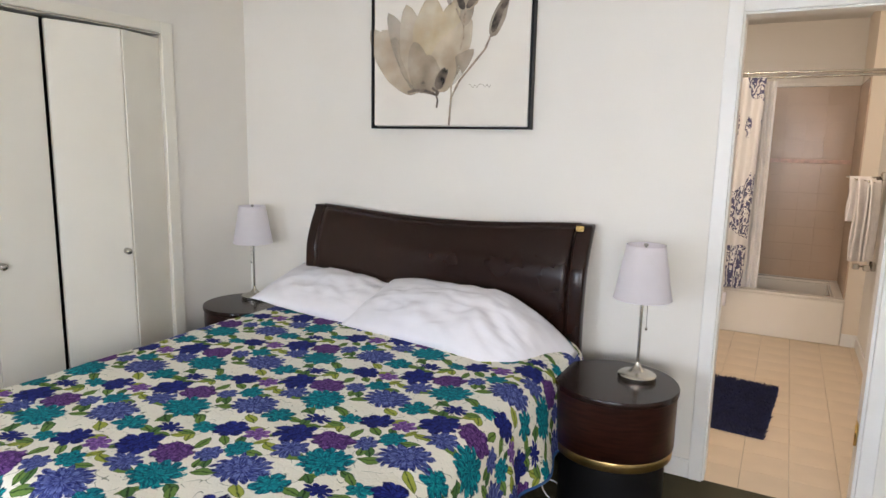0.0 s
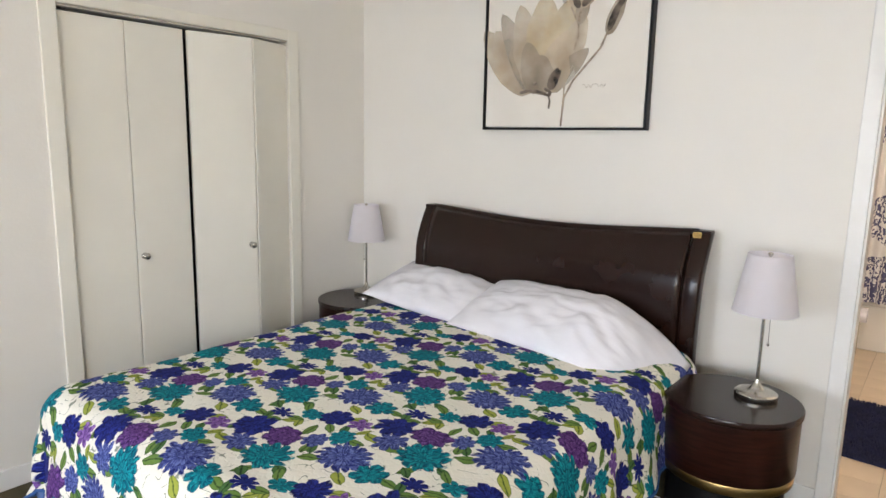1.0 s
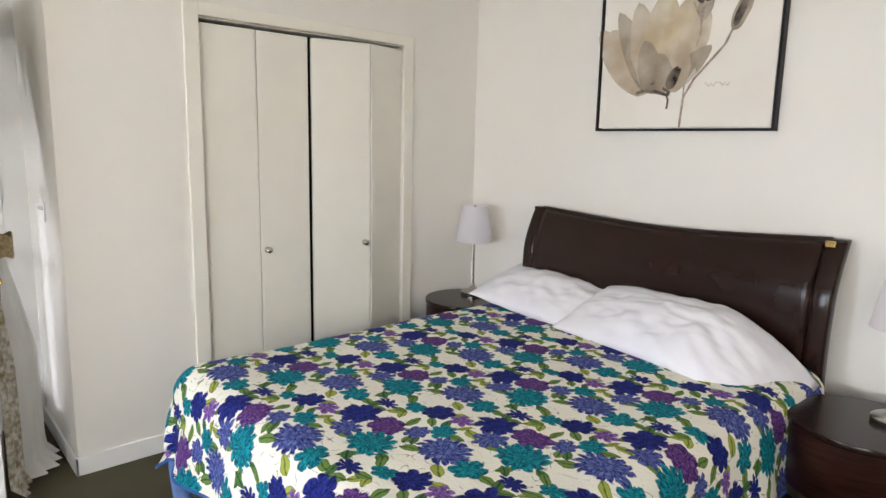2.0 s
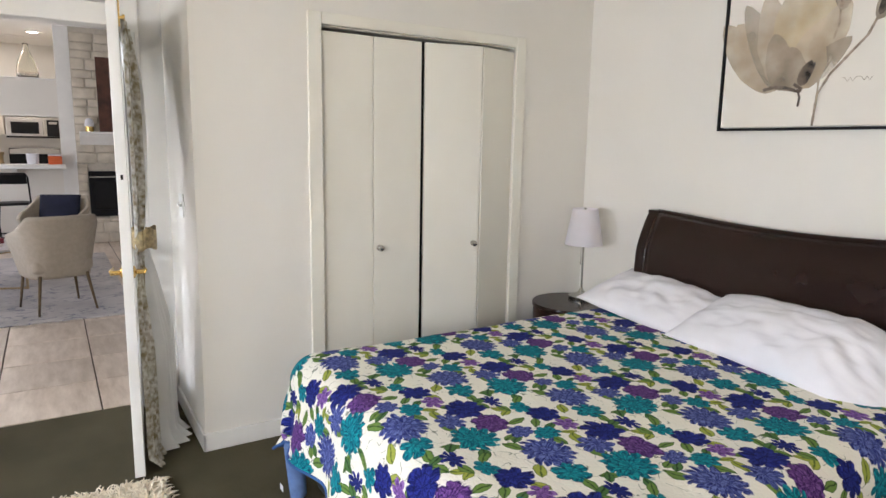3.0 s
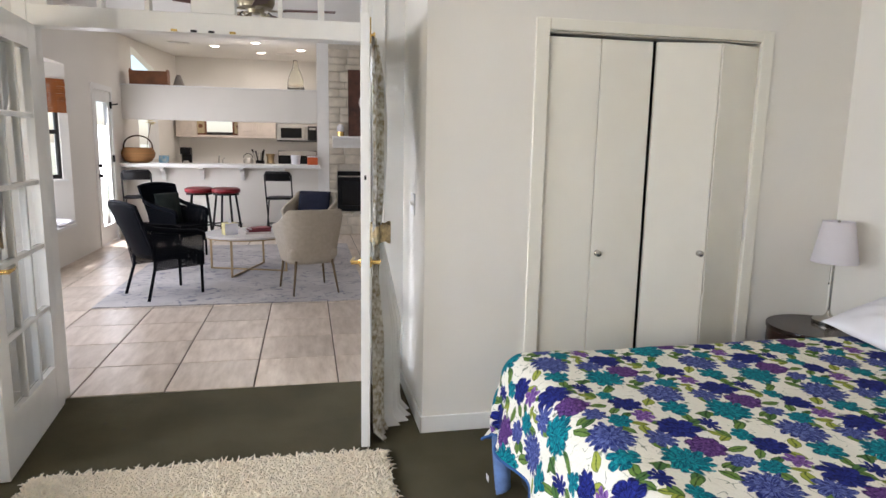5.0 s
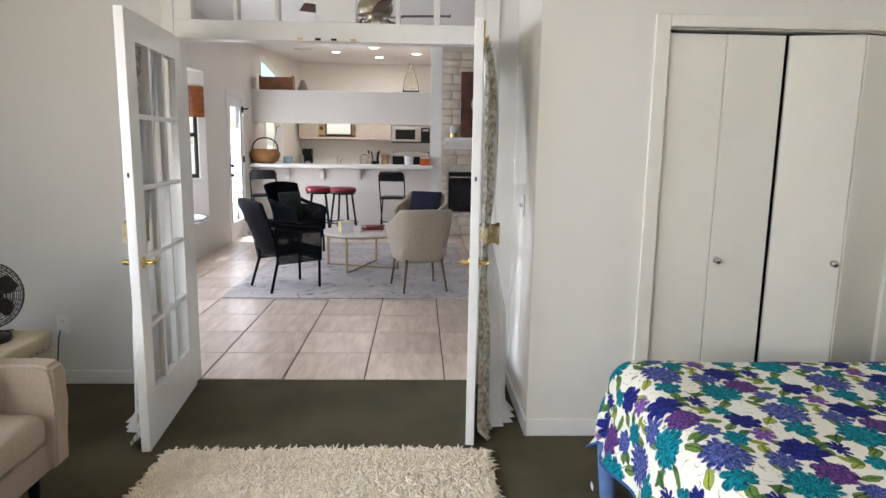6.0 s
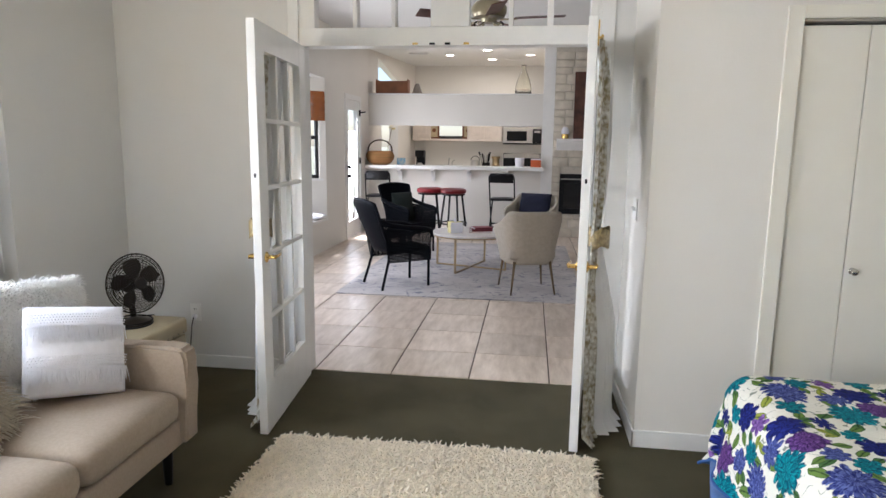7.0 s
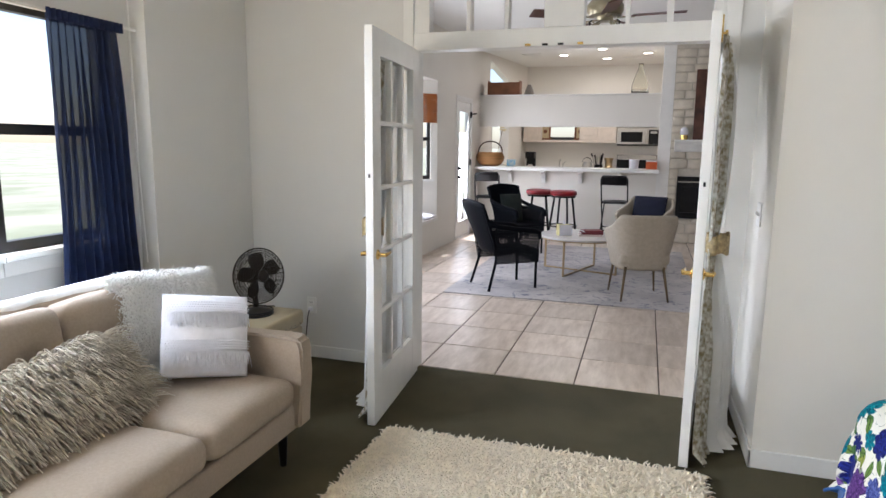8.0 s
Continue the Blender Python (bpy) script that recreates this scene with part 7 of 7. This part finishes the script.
def tree(x, y, h, seed):
    t = thing("tree", "leafy tree standing on the lawn", "tree", (x, y, -0.2), group="garden trees")
    g = random.Random(seed)
    part("trunk", tube([(0, 0, 0), (0.05, 0, h * 0.25), (-0.05, 0.05, h * 0.5), (0.05, 0, h * 0.8)], 0.20, 10, r1=0.05), BARK, t, smooth=True)
    limbs = []
    for k in range(7):
        a, e = g.uniform(0, 6.28), g.uniform(1.2, 2.2)
        p0 = Vector((0, 0, h * g.uniform(0.35, 0.6)))
        p1 = p0 + Vector((e * math.cos(a), e * math.sin(a), g.uniform(0.4, 1.6)))
        limbs.append(p1)
        part("limb", tube([p0, p0.lerp(p1, 0.5) + Vector((0, 0, 0.15)), p1], 0.07, 6, r1=0.02), BARK, t, smooth=True)
    verts, faces = [], []
    for k in range(2600):
        c = g.choice(limbs) + Vector((g.gauss(0, 0.6), g.gauss(0, 0.6), g.gauss(0.2, 0.5)))
        d = Vector((g.uniform(-1, 1), g.uniform(-1, 1), g.uniform(-1, 1))).normalized()
        s = d.orthogonal().normalized() * g.uniform(0.04, 0.08)
        d *= g.uniform(0.08, 0.16)
        b = len(verts)
        verts += [c - d, c + s, c + d, c - s]
        faces.append((b, b + 1, b + 2, b + 3))
    me = bpy.data.meshes.new("crown")
    me.from_pydata(verts, [], faces)
    me.materials.append(LEAF)
    ob = new("crown", me)
    ob.parent = t
    tagged(ob, "loose crown of small leaves", kind="stuff")


for k, (x, y, h) in enumerate(((-27.0, -18.0, 7.0), (-19.0, -36.0, 9.0))):
    tree(x, y, h, k)


# floor tiles, piece by piece
TILEP = bpy.data.materials.new("porcelain floor tile")
TILEP.use_nodes = True
tn = TILEP.node_tree
tb_ = tn.nodes["Principled BSDF"]
tb_.inputs["Roughness"].default_value = 0.34
tco = tn.nodes.new("ShaderNodeTexCoord")
oi = tn.nodes.new("ShaderNodeObjectInfo")
ofs = tn.nodes.new("ShaderNodeVectorMath")
ofs.operation = "MULTIPLY_ADD"
cmb = tn.nodes.new("ShaderNodeCombineXYZ")
for i in range(3):
    tn.links.new(oi.outputs["Random"], cmb.inputs[i])
ofs.inputs[1].default_value = (40, 70, 0)
tn.links.new(cmb.outputs[0], ofs.inputs[0])
tn.links.new(tco.outputs["Object"], ofs.inputs[2])
mpt = tn.nodes.new("ShaderNodeMapping")
mpt.inputs["Scale"].default_value = (2.2, 9, 1)
tn.links.new(ofs.outputs[0], mpt.inputs["Vector"])
tnz = tn.nodes.new("ShaderNodeTexNoise")
tnz.inputs["Scale"].default_value, tnz.inputs["Detail"].default_value, tnz.inputs["Roughness"].default_value = 1.5, 7, 0.62
tn.links.new(mpt.outputs["Vector"], tnz.inputs["Vector"])
trp = tn.nodes.new("ShaderNodeValToRGB")
trp.color_ramp.elements[0].position, trp.color_ramp.elements[1].position = 0.32, 0.70
trp.color_ramp.elements[0].color, trp.color_ramp.elements[1].color = (0.52, 0.42, 0.33, 1), (0.78, 0.68, 0.58, 1)
tn.links.new(tnz.outputs["Fac"], trp.inputs["Fac"])
hs_ = tn.nodes.new("ShaderNodeHueSaturation")
mrv = tn.nodes.new("ShaderNodeMapRange")
mrv.inputs["To Min"].default_value, mrv.inputs["To Max"].default_value = 0.86, 1.10
tn.links.new(oi.outputs["Random"], mrv.inputs["Value"])
tn.links.new(mrv.outputs["Result"], hs_.inputs["Value"])
tn.links.new(trp.outputs["Color"], hs_.inputs["Color"])
tn.links.new(hs_.outputs["Color"], tb_.inputs["Base Color"])


def tile_mesh(s, gap, mat):
    bm = box(-s / 2 + gap, s / 2 - gap, -s / 2 + gap, s / 2 - gap, -0.008, 0.0)
    top = [e for e in bm.edges if all(v.co.z > -0.001 for v in e.verts)]
    bmesh.ops.bevel(bm, geom=top, offset=0.002, segments=1, affect="EDGES")
    me = bpy.data.meshes.new("tile")
    bm.to_mesh(me)
    bm.free()
    me.materials.append(mat)
    return me


S = 0.513
me = tile_mesh(S, 0.0045, TILEP)
for i in range(18):
    for j in range(-6, 8):
        x, y = -3.842 - (i + 0.5) * S, -0.233 + (j + 0.5) * S
        if y < PW - 0.2 and x > -8.2 or y < -3.3:
            continue
        if x < -11.1 and y > -0.3 or x < -12.9 or y > 2.4:
            continue
        t = new("tile", me)
        t.parent = living_floor
        t.location = (x, y, 0.0)
BTILE = material("almond bathroom tile", (0.66, 0.55, 0.41), 0.4, vary=0.05, scale=4)
bfloor = bpy.data.objects["bathroom_floor"]
S2 = 0.203
me2 = tile_mesh(S2, 0.0006, BTILE)
for i in range(9):
    for j in range(15):
        x, y = -1.05 + i * S2, 2.56 + 0.1015 + j * S2
        if x > 0.60 or y > TY0 + 0.09:
            continue
        t = new("tile", me2)
        t.parent = bfloor
        t.location = (x, y, 0.0)
